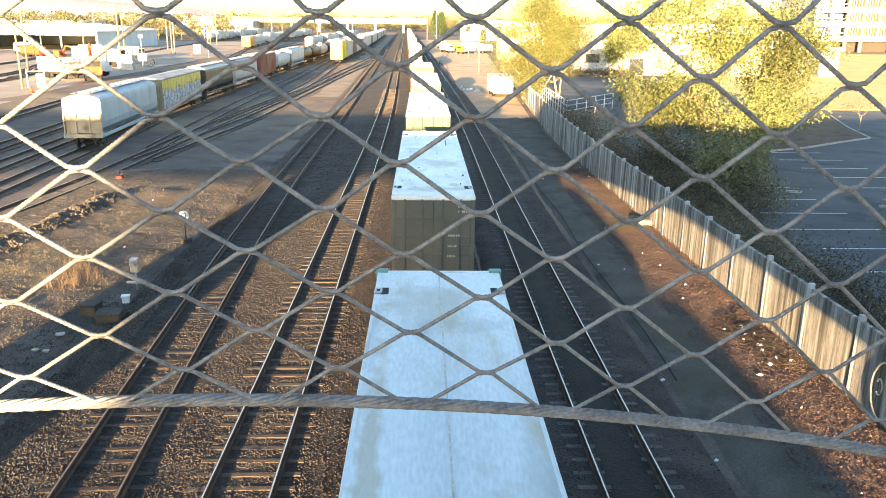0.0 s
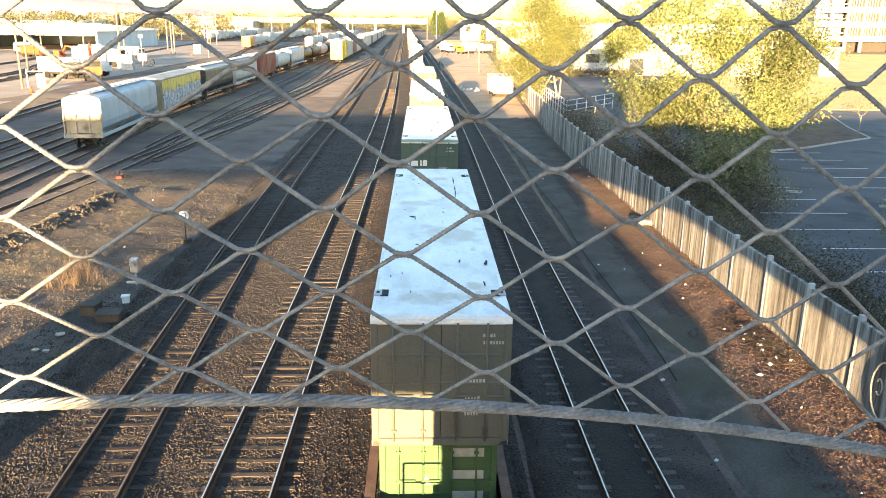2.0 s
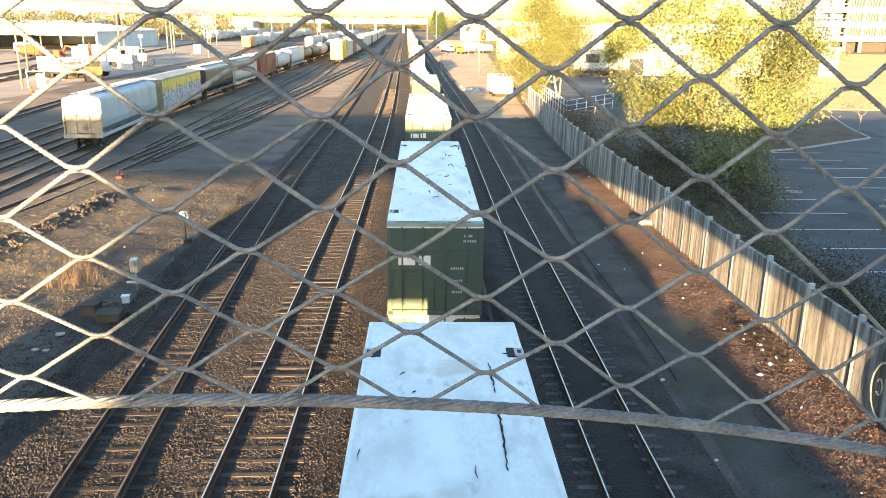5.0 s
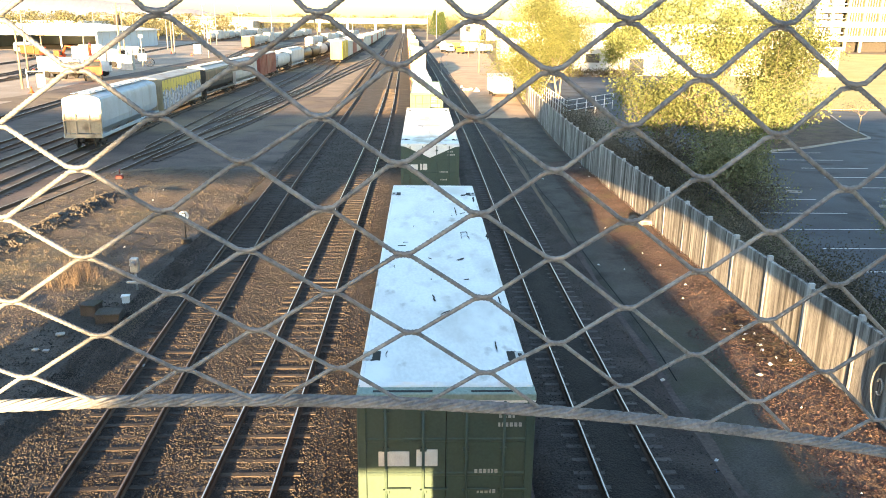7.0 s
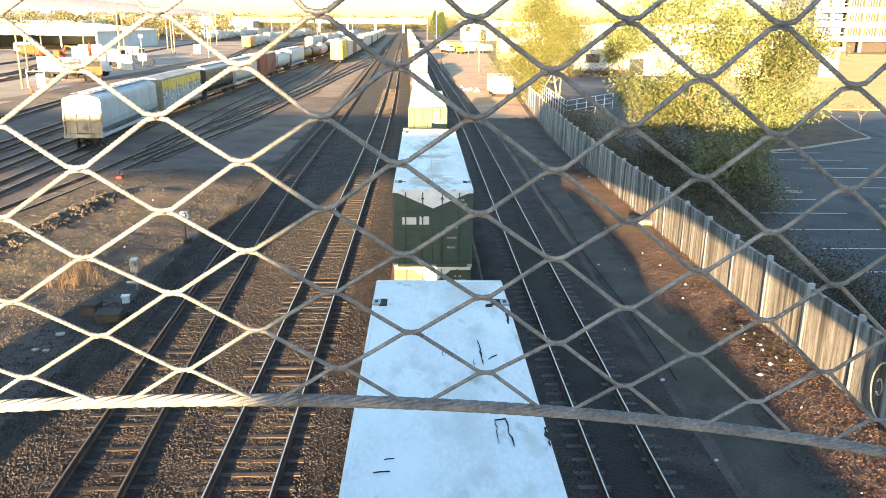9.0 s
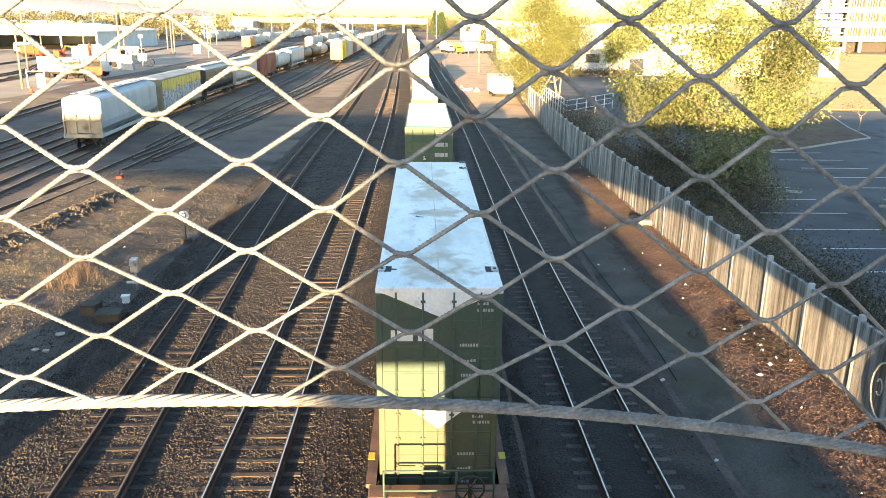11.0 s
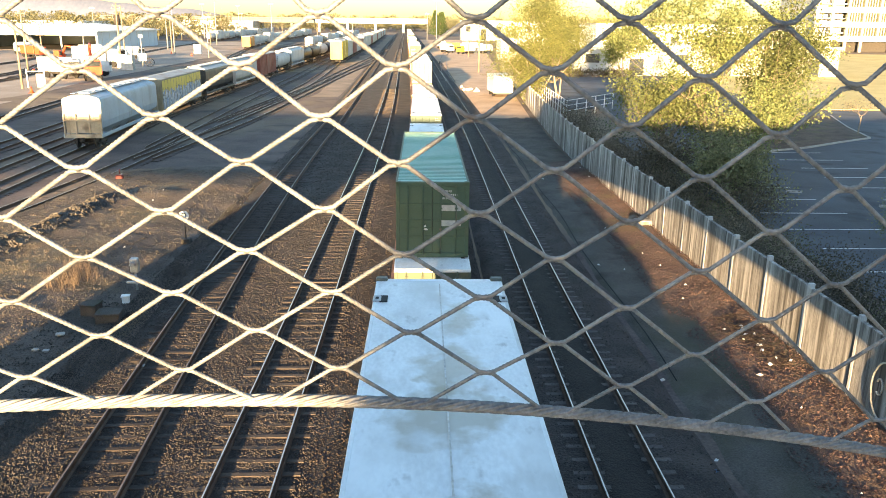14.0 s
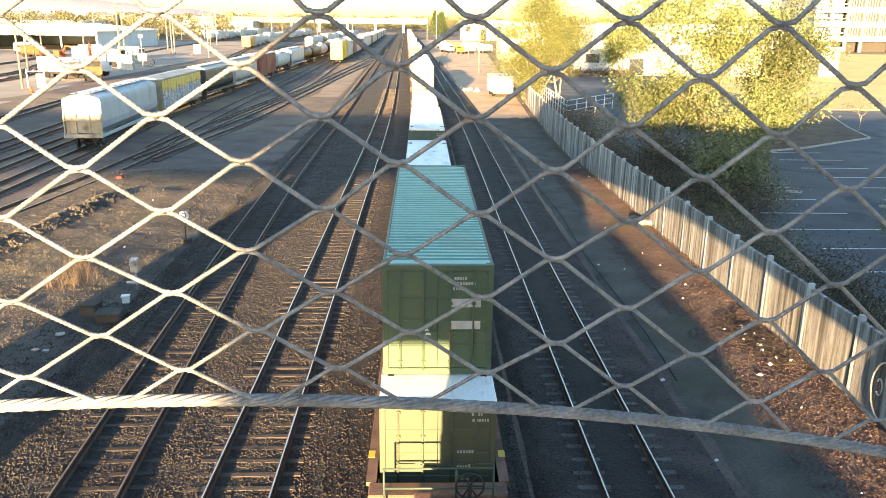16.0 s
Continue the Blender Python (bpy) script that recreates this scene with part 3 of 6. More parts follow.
paint("grey", (0.22, 0.215, 0.195), (0.31, 0.3, 0.27), (0.15, 0.13, 0.11), 0.3)
paint("lime", (0.24, 0.42, 0.035), (0.33, 0.52, 0.06), (0.12, 0.2, 0.04), 0.2)
paint("white", (0.62, 0.61, 0.57), (0.76, 0.75, 0.71), (0.36, 0.33, 0.28), 0.35)
paint("rust", (0.26, 0.09, 0.05), (0.36, 0.14, 0.08))
paint("blue", (0.05, 0.12, 0.24), (0.08, 0.17, 0.33))
paint("tan", (0.55, 0.42, 0.16), (0.68, 0.54, 0.24))
PAINT["roof_white"] = mat("worn_white_roof", (0.72, 0.73, 0.73), (0.88, 0.89, 0.89), 0.8, 18, 0.5, bump=0.1, stretch=(1, 0.5, 1),
                          stains=[((0.56, 0.55, 0.53), 0.55, 0.4), ((0.62, 0.61, 0.59), 2.2, 0.42), ((0.30, 0.28, 0.26), 3.2, 0.12), ((0.9, 0.91, 0.91), 0.9, 0.4)], tall=0.006)
PAINT["roof_stained"] = mat("brown_stained_white_roof", (0.74, 0.75, 0.75), (0.88, 0.89, 0.89), 0.8, 18, 0.5, bump=0.1,
                            stains=[((0.55, 0.53, 0.5), 0.42, 0.3), ((0.42, 0.36, 0.26), 0.7, 0.14), ((0.36, 0.35, 0.34), 1.6, 0.1)], tall=0.006)
PAINT["roof_grey"] = mat("dusty_grey_roof", (0.58, 0.60, 0.61), (0.78, 0.80, 0.80), 0.6, 14, 0.55, bump=0.1, stretch=(1.4, 0.35, 1),
                         stains=[((0.36, 0.35, 0.33), 0.5, 0.42), ((0.50, 0.40, 0.27), 0.8, 0.22), ((0.8, 0.82, 0.83), 0.6, 0.32)], tall=0.006)


def stained_roof(name, blobs, ground="roof_white"):
    """A copy of a roof paint with soft dirt stains at given places: (x, y, rx, ry, colour, how much)."""
    m = PAINT[ground].copy()
    m.name = name
    n, ln = m.node_tree.nodes, m.node_tree.links.new
    b = n["Principled BSDF"]
    out = b.inputs["Base Color"].links[0].from_socket
    tc, nz = n.new("ShaderNodeTexCoord"), n.new("ShaderNodeTexNoise")
    nz.inputs["Scale"].default_value, nz.inputs["Detail"].default_value = 2.6, 7
    ln(tc.outputs["Object"], nz.inputs["Vector"])
    for x, y, rx, ry, colour, much in blobs:
        mp = n.new("ShaderNodeMapping")
        mp.vector_type = "TEXTURE"
        mp.inputs["Location"].default_value, mp.inputs["Scale"].default_value = (x, y, 0), (rx, ry, 1000)
        ln(tc.outputs["Object"], mp.inputs[0])
        far = n.new("ShaderNodeVectorMath")
        far.operation = "LENGTH"
        ln(mp.outputs[0], far.inputs[0])
        ragged = n.new("ShaderNodeMath")
        ragged.operation = "MULTIPLY_ADD"
        ragged.inputs[1].default_value = 2.4
        ln(nz.outputs[0], ragged.inputs[0])
        ln(far.outputs["Value"], ragged.inputs[2])
        mr = n.new("ShaderNodeMapRange")
        mr.inputs[1].default_value, mr.inputs[2].default_value = 2.4, 1.8
        mr.inputs[3].default_value, mr.inputs[4].default_value = 0.0, much
        ln(ragged.outputs[0], mr.inputs[0])
        mx = n.new("ShaderNodeMix")
        mx.data_type = "RGBA"
        ln(mr.outputs[0], mx.inputs[0])
        ln(out, mx.inputs[6])
        mx.inputs[7].default_value = (*colour, 1)
        out = mx.outputs[2]
    ln(out, b.inputs["Base Color"])
    PAINT[name] = m


GREYDIRT, BROWNDIRT, DARKDIRT = (0.44, 0.385, 0.3), (0.42, 0.33, 0.2), (0.24, 0.23, 0.22)
stained_roof("roof_ponded", [(0.05, -5.85, 0.75, 1.05, GREYDIRT, 0.85), (0.05, -5.7, 0.36, 0.4, (0.78, 0.79, 0.79), 0.9), (0.15, -3.2, 0.25, 1.7, GREYDIRT, 0.5), (-0.35, -0.95, 0.28, 0.3, DARKDIRT, 0.85),
                             (0.25, -0.85, 0.6, 0.55, GREYDIRT, 0.9), (0.0, 1.5, 0.75, 0.85, GREYDIRT, 0.75), (0.1, 2.9, 0.5, 0.9, BROWNDIRT, 0.55), (0.3, 4.9, 0.3, 0.8, BROWNDIRT, 0.5)])
stained_roof("roof_streaked", [(-1.0, -2.0, 0.16, 5.5, BROWNDIRT, 0.55), (0.0, -6.3, 1.0, 0.9, GREYDIRT, 0.5), (0.5, -2.5, 0.6, 2.0, GREYDIRT, 0.45), (-0.2, 5.6, 0.9, 0.7, GREYDIRT, 0.4), (0.6, 4.2, 0.5, 0.4, DARKDIRT, 0.25)], "roof_grey")
stained_roof("roof_scraped", [(0.35, -1.6, 0.8, 0.9, GREYDIRT, 0.55), (0.2, -6.2, 1.0, 0.35, GREYDIRT, 0.6), (-0.5, 1.8, 0.5, 0.4, GREYDIRT, 0.5), (0.1, 5.4, 0.5, 0.3, BROWNDIRT, 0.45), (0.7, -5.6, 0.25, 0.3, BROWNDIRT, 0.6)])


def corrugated(x, y0, y1, z0, z1, pitch=0.28, depth=0.036, flip=1):
    """A side of trapezoid folds, at x, from y0 to y1."""
    b, prof, y = B(), [], y0
    while y < y1 - 1e-6:
        for a, d in ((0.0, 0), (0.3, 0), (0.5, 1), (0.8, 1)):
            if y + a * pitch < y1:
                prof.append((y + a * pitch, d * depth))
        y += pitch
    prof.append((y1, 0))
    vs = []
    for yy, d in prof:
        vs += [(x - flip * d, yy, z0), (x - flip * d, yy, z1)]
    fs = [(2 * i, 2 * i + 2, 2 * i + 3, 2 * i + 1)[::flip] for i in range(len(prof) - 1)]
    return b.add(vs, fs)


def door_leaf(x0, x1, y, H):
    """One door: a sheet with pressed horizontal ridges, and its back."""
    prof = [(y + 0.03, 0.16)]
    for z in (0.72, 1.28, 1.84):
        prof += [(y + 0.03, z - 0.035), (y + 0.016, z - 0.02), (y + 0.016, z + 0.02), (y + 0.03, z + 0.035)]
    prof += [(y + 0.03, H - 0.15), (y + 0.09, H - 0.15), (y + 0.09, 0.16)]
    n = len(prof)
    vs = [(x, py, pz) for x in (x0, x1) for py, pz in prof]
    fs = [(i, n + i, n + (i + 1) % n, (i + 1) % n) for i in range(n)] + [tuple(range(n)), tuple(range(2 * n - 1, n - 1, -1))]
    return B().add(vs, fs)


def container(L, W, H, side, roof, style, label, fine=True):
    """A shipping container; its origin is the middle of its floor, the doors face -y."""
    c = thing("shipping_container", label, "container", group="containers on the train")
    w, l = W / 2, L / 2
    P, R = PAINT[side], PAINT[roof]
    # frame: posts and rails
    for sx in (-1, 1):
        for sy in (-1, 1):
            x0, y0 = sx * w, sy * l
            part("corner_post", B().box(min(x0, x0 - sx * 0.13), max(x0, x0 - sx * 0.13), min(y0, y0 - sy * 0.13), max(y0, y0 - sy * 0.13), 0.12, H - 0.12, 0.012), P, c)
        part("side_wall", corrugated(sx * (w - 0.02), -l + 0.13, l - 0.13, 0.14, H - 0.1, 0.28 if style == "iso" else 0.5, 0.036 if style == "iso" else 0.02, sx), P, c)
        part("side_rail", B().box(min(sx * w, sx * (w - 0.08)), max(sx * w, sx * (w - 0.08)), -l + 0.13, l - 0.13, 0, 0.16, 0.01), P, c)
        part("roof_rail", B().box(min(sx * w, sx * (w - 0.07)), max(sx * w, sx * (w - 0.07)), -l + 0.13, l - 0.13, H - 0.1, H - 0.012, 0.01), P if style == "iso" else R, c)
    part("front_wall", B().box(-w + 0.13, w - 0.13, l - 0.06, l - 0.01, 0.1, H - 0.1), P, c)
    part("floor", B().box(-w + 0.08, w - 0.08, -l + 0.1, l - 0.1, 0.03, 0.13), M["dark"], c)
    # castings: at the ends of an ISO box, inboard on a longer one
    yc = l - 0.09 if style == "iso" else 5.99
    cast = B().box(-0.085, 0.085, -0.09, 0.09, -0.06, 0.06, 0.01).mesh("corner_casting", M["galv"] if style != "iso" else P)
    for sx in (-1, 1):
        for sy in (-1, 1):
            for z in (0.062, H - 0.055):
                ob = new("corner_casting", cast)
                ob.parent, ob.matrix_basis = c, pose(sx * (w - 0.083), sy * (yc if z > 1 else l - 0.09), z)
    # roof
    if style == "iso":
        b, vs, prof = B(), [], []
        y = -l + 0.3
        while y < l - 0.3:
            prof += [(y, 0.0), (y + 0.12, 0.0), (y + 0.14, -0.07), (y + 0.24, -0.07)]
            y += 0.26
        prof = [(-l + 0.13, 0.0), *prof, (l - 0.13, 0.0)]
        for yy, d in prof:
            vs += [(-w + 0.07, yy, H - 0.012 + d), (w - 0.07, yy, H - 0.012 + d)]
        for i in range(len(prof) - 1):
            # paler worn ridge tops; the darker valleys carry rib shade in their colour
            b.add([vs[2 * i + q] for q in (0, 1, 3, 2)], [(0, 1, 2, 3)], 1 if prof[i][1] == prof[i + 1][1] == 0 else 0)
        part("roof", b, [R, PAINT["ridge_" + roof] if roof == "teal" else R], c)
        part("header", B().box(-w, w, -l, -l + 0.14, H - 0.14, H - 0.004, 0.012), P, c)
        part("header", B().box(-w, w, l - 0.14, l, H - 0.14, H - 0.004, 0.012), P, c)
    else:
        b = B()
        n, k = 13, 29
        vs = []
        r = random.Random(label)
        for j in range(k + 1):
            for i in range(n + 1):
                u = i / n
                edge = i in (0, n) or j in (0, k)
                z = H - 0.02 + (0 if edge else 0.012 + 0.012 * noise.noise((i * 0.5, j * 0.4, r.random() * 0.01 + len(label))))
                vs.append((-w + 0.02 + u * (W - 0.04), -l + 0.02 + (L - 0.04) * j / k, z))
        b.add(vs, [(j * (n + 1) + i, j * (n + 1) + i + 1, (j + 1) * (n + 1) + i + 1, (j + 1) * (n + 1) + i) for j in range(k) for i in range(n)], 0, True)
        part("roof", b, R, c)
        part("header", B().box(-w, w, -l, -l + 0.12, H - 0.14, H - 0.006, 0.02), R, c)
        part("header", B().box(-w, w, l - 0.12, l, H - 0.14, H - 0.006, 0.02), R, c)
        # seam along the roof and the dark lifting pockets
        if roof not in ("roof_white", "roof_scraped"):
            part("roof_seam", B().box(-0.012, 0.012, -l + 0.4, l - 0.4, H - 0.012, H + 0.012, 0.004), M["seam"], c)
        for sx in (-1, 1):
            for sy in (-1, 1):
                x0 = sx * (w - 0.2)
                part("lifting_pocket", B().box(x0 - 0.075, x0 + 0.075, sy * 5.99 - 0.17, sy * 5.99 + 0.17, H - 0.08, H + 0.008, 0.004), M["black"], c)
                x1 = sx * (w - 0.075)
                b = B().box(x1 - 0.08, x1 + 0.08, sy * 5.99 - 0.15, sy * 5.99 + 0.15, H - 0.1, H + 0.016, 0.012)
                b.box(x1 - 0.03, x1 + 0.03, sy * 5.99 - 0.06, sy * 5.99 + 0.06, H + 0.0, H + 0.019, 0, 1)
                part("lifting_plate", b, [M["galv"], M["black"]], c)
    # doors with bars, hinges and handles
    part("sill", B().box(-w, w, -l, -l + 0.12, 0.0, 0.15, 0.012), P, c)
    for s in (-1, 1):
        x0, x1 = (-w + 0.12, -0.006) if s < 0 else (0.006, w - 0.12)
        b = door_leaf(x0, x1, -l, H)
        door = part("door", b, P, c)
        for t in (0.25, 0.72):
            x = x0 + (x1 - x0) * t
            bb = B().tube([(x, -l + 0.0, 0.1), (x, -l + 0.0, H - 0.1)], 0.021, 8)
            for z in (0.3, 1.0, 1.7, H - 0.3):
                bb.box(x - 0.05, x + 0.05, -l - 0.012, -l + 0.03, z - 0.03, z + 0.03, 0.006)
            part("locking_bar", bb, P, door)
            if fine:
                part("handle", B().box(x - 0.02, x + 0.36, -l - 0.02, -l + 0.004, 1.02, 1.06, 0.008), P, door)
    # white placards and stencilled lines
    if style != "iso" and side != "lowgreen":
        part("placard", B().box(-0.98, -0.53, -l + 0.012, -l + 0.028, 0.55 * H, 0.55 * H + 0.24, 0.004), M["bars"] if side != "drab" else P, c)
    if style != "iso" and side != "lowgreen":
        part("placard", B().box(-0.43, -0.12, -l + 0.012, -l + 0.028, 0.55 * H, 0.55 * H + 0.27, 0.004), M["bars"] if side != "drab" else P, c)
    if fine:
        r = random.Random(label + "b")
        if style == "iso":
            rows = ((0.32, H - 0.34, 0.36), (0.32, H - 0.46, 0.6), (0.32, H - 0.58, 0.34))
            for z in (H - 0.98, H - 1.5, H - 2.0)[:3 if side == "midgreen" else 2]:
                part("placard", B().box(0.3, 0.95, -l + 0.012, -l + 0.029, z, z + 0.2, 0.004), M["stencil"], c)
            part("warning_mark", B().add([(-0.34, -l + 0.012, 0.95), (-0.14, -l + 0.012, 0.95), (-0.24, -l + 0.012, 1.16)], [(0, 1, 2)]), M["bars"], c, "small white triangle")
        else:
            rows = ((0.72, H - 0.38, 0.26), (0.72, H - 0.52, 0.42), (0.42, H - 1.28, 0.42), (0.42, H - 1.62, 0.36), (0.42, H - 1.95, 0.3))
        for x, z, ln in rows:
            x += r.uniform(0, 0.05)
            line, q = B(), x
            while q < x + ln * 0.8:
                cw = r.choice((0.03, 0.045, 0.045))
                line.box(q, q + cw, -l + 0.016, -l + 0.029, z, z + 0.062, 0.002)
                q += cw + 0.02
            tagged(part("stencil_line", line, M["stencil"], c), kind="stuff")
    return c


def triangle_mark(c, W, L, H):
    l = L / 2
    b = B().add([(-W / 2 + 0.1, -l - 0.005, H - 0.1), (W / 2 - 0.1, -l - 0.005, H - 0.1), (0, -l - 0.005, H - 0.62),
                 (-W / 2 + 0.1, -l + 0.02, H - 0.1), (W / 2 - 0.1, -l + 0.02, H - 0.1), (0, -l + 0.02, H - 0.62)],
                [(0, 2, 1), (3, 4, 5), (0, 1, 4, 3), (1, 2, 5, 4), (2, 0, 3, 5)])
    part("white_triangle", b, PAINT["roof_white"], c, "white downward triangle over the doors")


WHEEL = B()
for _s in (-1, 1):
    WHEEL.tube([(_s * 0.69, 0, 0), (_s * 0.72, 0, 0), (_s * 0.722, 0, 0), (_s * 0.83, 0, 0)], [0.49, 0.49, 0.46, 0.455], 24, smooth=False)
WHEEL.tube([(-0.69, 0, 0), (0.69, 0, 0)], 0.08, 10)
WHEEL = WHEEL.mesh("wheelset", M["dark"])


def truck(parent, y, z=0.46):
    """A two-axle bogie."""
    b = B()
    for s in (-1, 1):
        b.box(s * 0.98 - 0.07, s * 0.98 + 0.07, y - 1.15, y + 1.15, z - 0.02, z + 0.16, 0.03)
        b.box(s * 0.98 - 0.08, s * 0.98 + 0.08, y - 0.4, y + 0.4, z - 0.18, z + 0.22, 0.05)
        for q in (-0.86, 0.86):
            b.box(s * 0.98 - 0.11, s * 0.98 + 0.11, y + q - 0.14, y + q + 0.14, z - 0.13, z + 0.14, 0.03)
    b.box(-0.98, 0.98, y - 0.2, y + 0.2, z - 0.02, z + 0.26, 0.03)
    t = part("truck", b, M["dark"], parent)
    for q in (-0.86, 0.86):
        ob = new("wheelset", WHEEL)
        ob.parent, ob.matrix_basis = t, pose(0, y + q, 0.458)


def well_car(label, paintwork="rust"):
    """A low well car for stacked containers; its origin is on the rail tops in the middle of the well."""
    c = thing("well_car", label, "rail car", group="well cars of the train")
    P = M["rust"] if paintwork == "rust" else PAINT["green"]
    hl = 7.75
    for s in (-1, 1):
        b = B().extrude([(s * 1.36, 0.25), (s * 1.36, 1.10), (s * 1.30, 1.16), (s * 1.52, 1.16), (s * 1.52, 1.08), (s * 1.43, 1.04), (s * 1.43, 0.32), (s * 1.50, 0.25)][::s],
                        [(0, -hl, 0), (0, hl, 0)])
        for k in range(11):
            y = -hl + 0.7 + k * 1.41
            b.box(min(s * 1.42, s * 1.5), max(s * 1.42, s * 1.5), y - 0.03, y + 0.03, 0.3, 1.06, 0.008)
        part("side_sill", b, P, c)
        for q in (-1, 1):
            part("yellow_mark", B().box(s * 1.46 - 0.075, s * 1.46 + 0.075, q * (hl - 1.1) - 0.14, q * (hl - 1.1) + 0.14, 1.16, 1.168), M["yellow"], c)
    for k in range(4):
        y = -6.0 + k * 4.0
        part("floor_beam", B().box(-1.36, 1.36, y - 0.2, y + 0.2, 0.2, 0.27, 0.01), P, c)
    for q in (-1, 1):
        b = B().box(-1.45, 1.45, min(q * hl, q * (hl + 0.5)), max(q * hl, q * (hl + 0.5)), 0.3, 1.16, 0.03)
        b.box(-0.55, 0.55, min(q * (hl + 0.5), q * (hl + 2.7)), max(q * (hl + 0.5), q * (hl + 2.7)), 0.62, 1.06, 0.03)
        part("end_frame", b, P, c)
        part("platform", B().box(-1.35, 1.35, min(q * (hl + 0.55), q * (hl + 1.25)), max(q * (hl + 0.55), q * (hl + 1.25)), 1.06, 1.10, 0.008), M["dark"], c)
        bb = B()
        for z in (1.5, 1.95):
            bb.tube([(-1.1, q * (hl + 0.75), z), (1.1, q * (hl + 0.75), z)], 0.022, 8)
        for x in (-1.1, 0.35, 1.1):
            bb.tube([(x, q * (hl + 0.75), 1.1), (x, q * (hl + 0.75), 1.95)], 0.022, 8)
        part("hand_rail", bb, PAINT["green"], c)
        wheel = [(0.62 + 0.28 * math.cos(a), q * (hl + 0.86), 1.62 + 0.28 * math.sin(a)) for a in [k * math.pi / 12 for k in range(25)]]
        bw = B().tube(wheel, 0.022, 6, cap=False)
        for k in range(3):
            bw.tube([(0.62 + 0.28 * math.cos(k * 1.047), q * (hl + 0.86), 1.62 + 0.28 * math.sin(k * 1.047)), (0.62 - 0.28 * math.cos(k * 1.047), q * (hl + 0.86), 1.62 - 0.28 * math.sin(k * 1.047))], 0.016, 6)
        bw.box(0.58, 0.66, min(q * (hl + 0.8), q * (hl + 0.9)), max(q * (hl + 0.8), q * (hl + 0.9)), 1.1, 1.64, 0.01)
        part("brake_wheel", bw, M["dark"], c)
        part("brake_box", B().box(-0.5, -0.12, q * (hl + 0.95) - 0.15, q * (hl + 0.95) + 0.15, 1.1, 1.45, 0.03), M["rust"], c)
        truck(c, q * (hl + 1.75))
        part("coupler", B().box(-0.12, 0.12, min(q * (hl + 2.7), q * (hl + 3.3)), max(q * (hl + 2.7), q * (hl + 3.3)), 0.72, 0.98, 0.03), M["dark"], c)
    return c


def roof_scars(c, H, tears):
    """Ragged rips in a roof's skin, each along a few (x, y) with its greatest width."""
    r = random.Random(len(tears))
    for width, *line in tears:
        left, right = [], []
        for (x0, y0), (x1, y1) in zip(line, line[1:]):
            n = max(2, int(math.hypot(x1 - x0, y1 - y0) / 0.09))
            nx, ny = -(y1 - y0), x1 - x0
            d = math.hypot(nx, ny)
            for k in range(n + 1):
                u = k / n
                w = width * r.uniform(0.15, 1.0) * (0.25 + math.sin(math.pi * (0.1 + 0.8 * u)))
                x, y, o = x0 + (x1 - x0) * u + r.gauss(0, 0.008), y0 + (y1 - y0) * u, r.gauss(0, 0.006)
                left.append((x + nx / d * (w + o), y + ny / d * (w + o), H + 0.009))
                right.append((x - nx / d * (w - o), y - ny / d * (w - o), H + 0.007))
        n = len(left)
        top = left + right
        vs = top + [(x, y, H - 0.03) for x, y, z in top]
        fs = [(n + k, n + k + 1, k + 1, k) for k in range(n - 1)]
        fs += [(k, k + 1, 2 * n + k + 1, 2 * n + k) for k in range(n - 1)] + [(n + k + 1, n + k, 3 * n + k, 3 * n + k + 1) for k in range(n - 1)]
        part("roof_tear", B().add(vs, fs), M["black"], c)


def worn_edge(c, H, W, y, seed):
    """A crumpled, torn strip of roofing along one end."""
    r = random.Random(seed)
    vs, n = [], 26
    for k in range(n + 1):
        x = -W / 2 + 0.03 + (W - 0.06) * k / n
        d = 0.05 * noise.noise((x * 2.1, seed, 0)) + r.uniform(-0.012, 0.012)
        vs += [(x, y + 0.16 + d, H + 0.002), (x, y + 0.10 + d * 0.7, H + 0.022 + r.uniform(0, 0.03)), (x, y + 0.03 + d * 0.3, H + 0.012 + r.uniform(0, 0.012)), (x, y - 0.012 + d * 0.12, H - 0.05 - r.uniform(0, 0.09) * r.random())]
    part("torn_edge", B().add(vs, [(4 * k + i, 4 * k + i + 1, 4 * k + i + 5, 4 * k + i + 4) for k in range(n) for i in range(3)]), PAINT["roof_scraped"], c, "crumpled torn strip along the roof's edge")


def roof_nicks(c, H, n, seed):
    """Small dark nicks and scrapes strewn over a roof."""
    r = random.Random(seed)
    for k in range(n):
        x, y, a, ln = r.uniform(-1.15, 1.15), r.uniform(-6.6, 5.6), r.choice((1.57, 1.5, 0.1, 0.8)), r.uniform(0.06, 0.28)
        roof_scars(c, H, [(r.uniform(0.003, 0.008), (x, y), (x + ln * math.cos(a), y + ln * math.sin(a)))])


MOVERS = []   # (thing, place along the track at the start, height)
W48, L48, L40 = 2.56, 14.63, 12.19
FLOOR = 0.27


def stack(y, upper, lower, car="rust", label="rusty brown well car with containers in its well"):
    """A well car at y with a lower and perhaps an upper container (each: L, W, H, side, roof, style, label, offset)."""
    MOVERS.append((well_car(label, car), y, 0.0))
    z = FLOOR
    for spec in (lower, upper):
        if spec:
            *args, off = spec
            c = container(*args)
            MOVERS.append((c, y + off, z))
            z += args[2] + 0.012
    return MOVERS[-1][0]


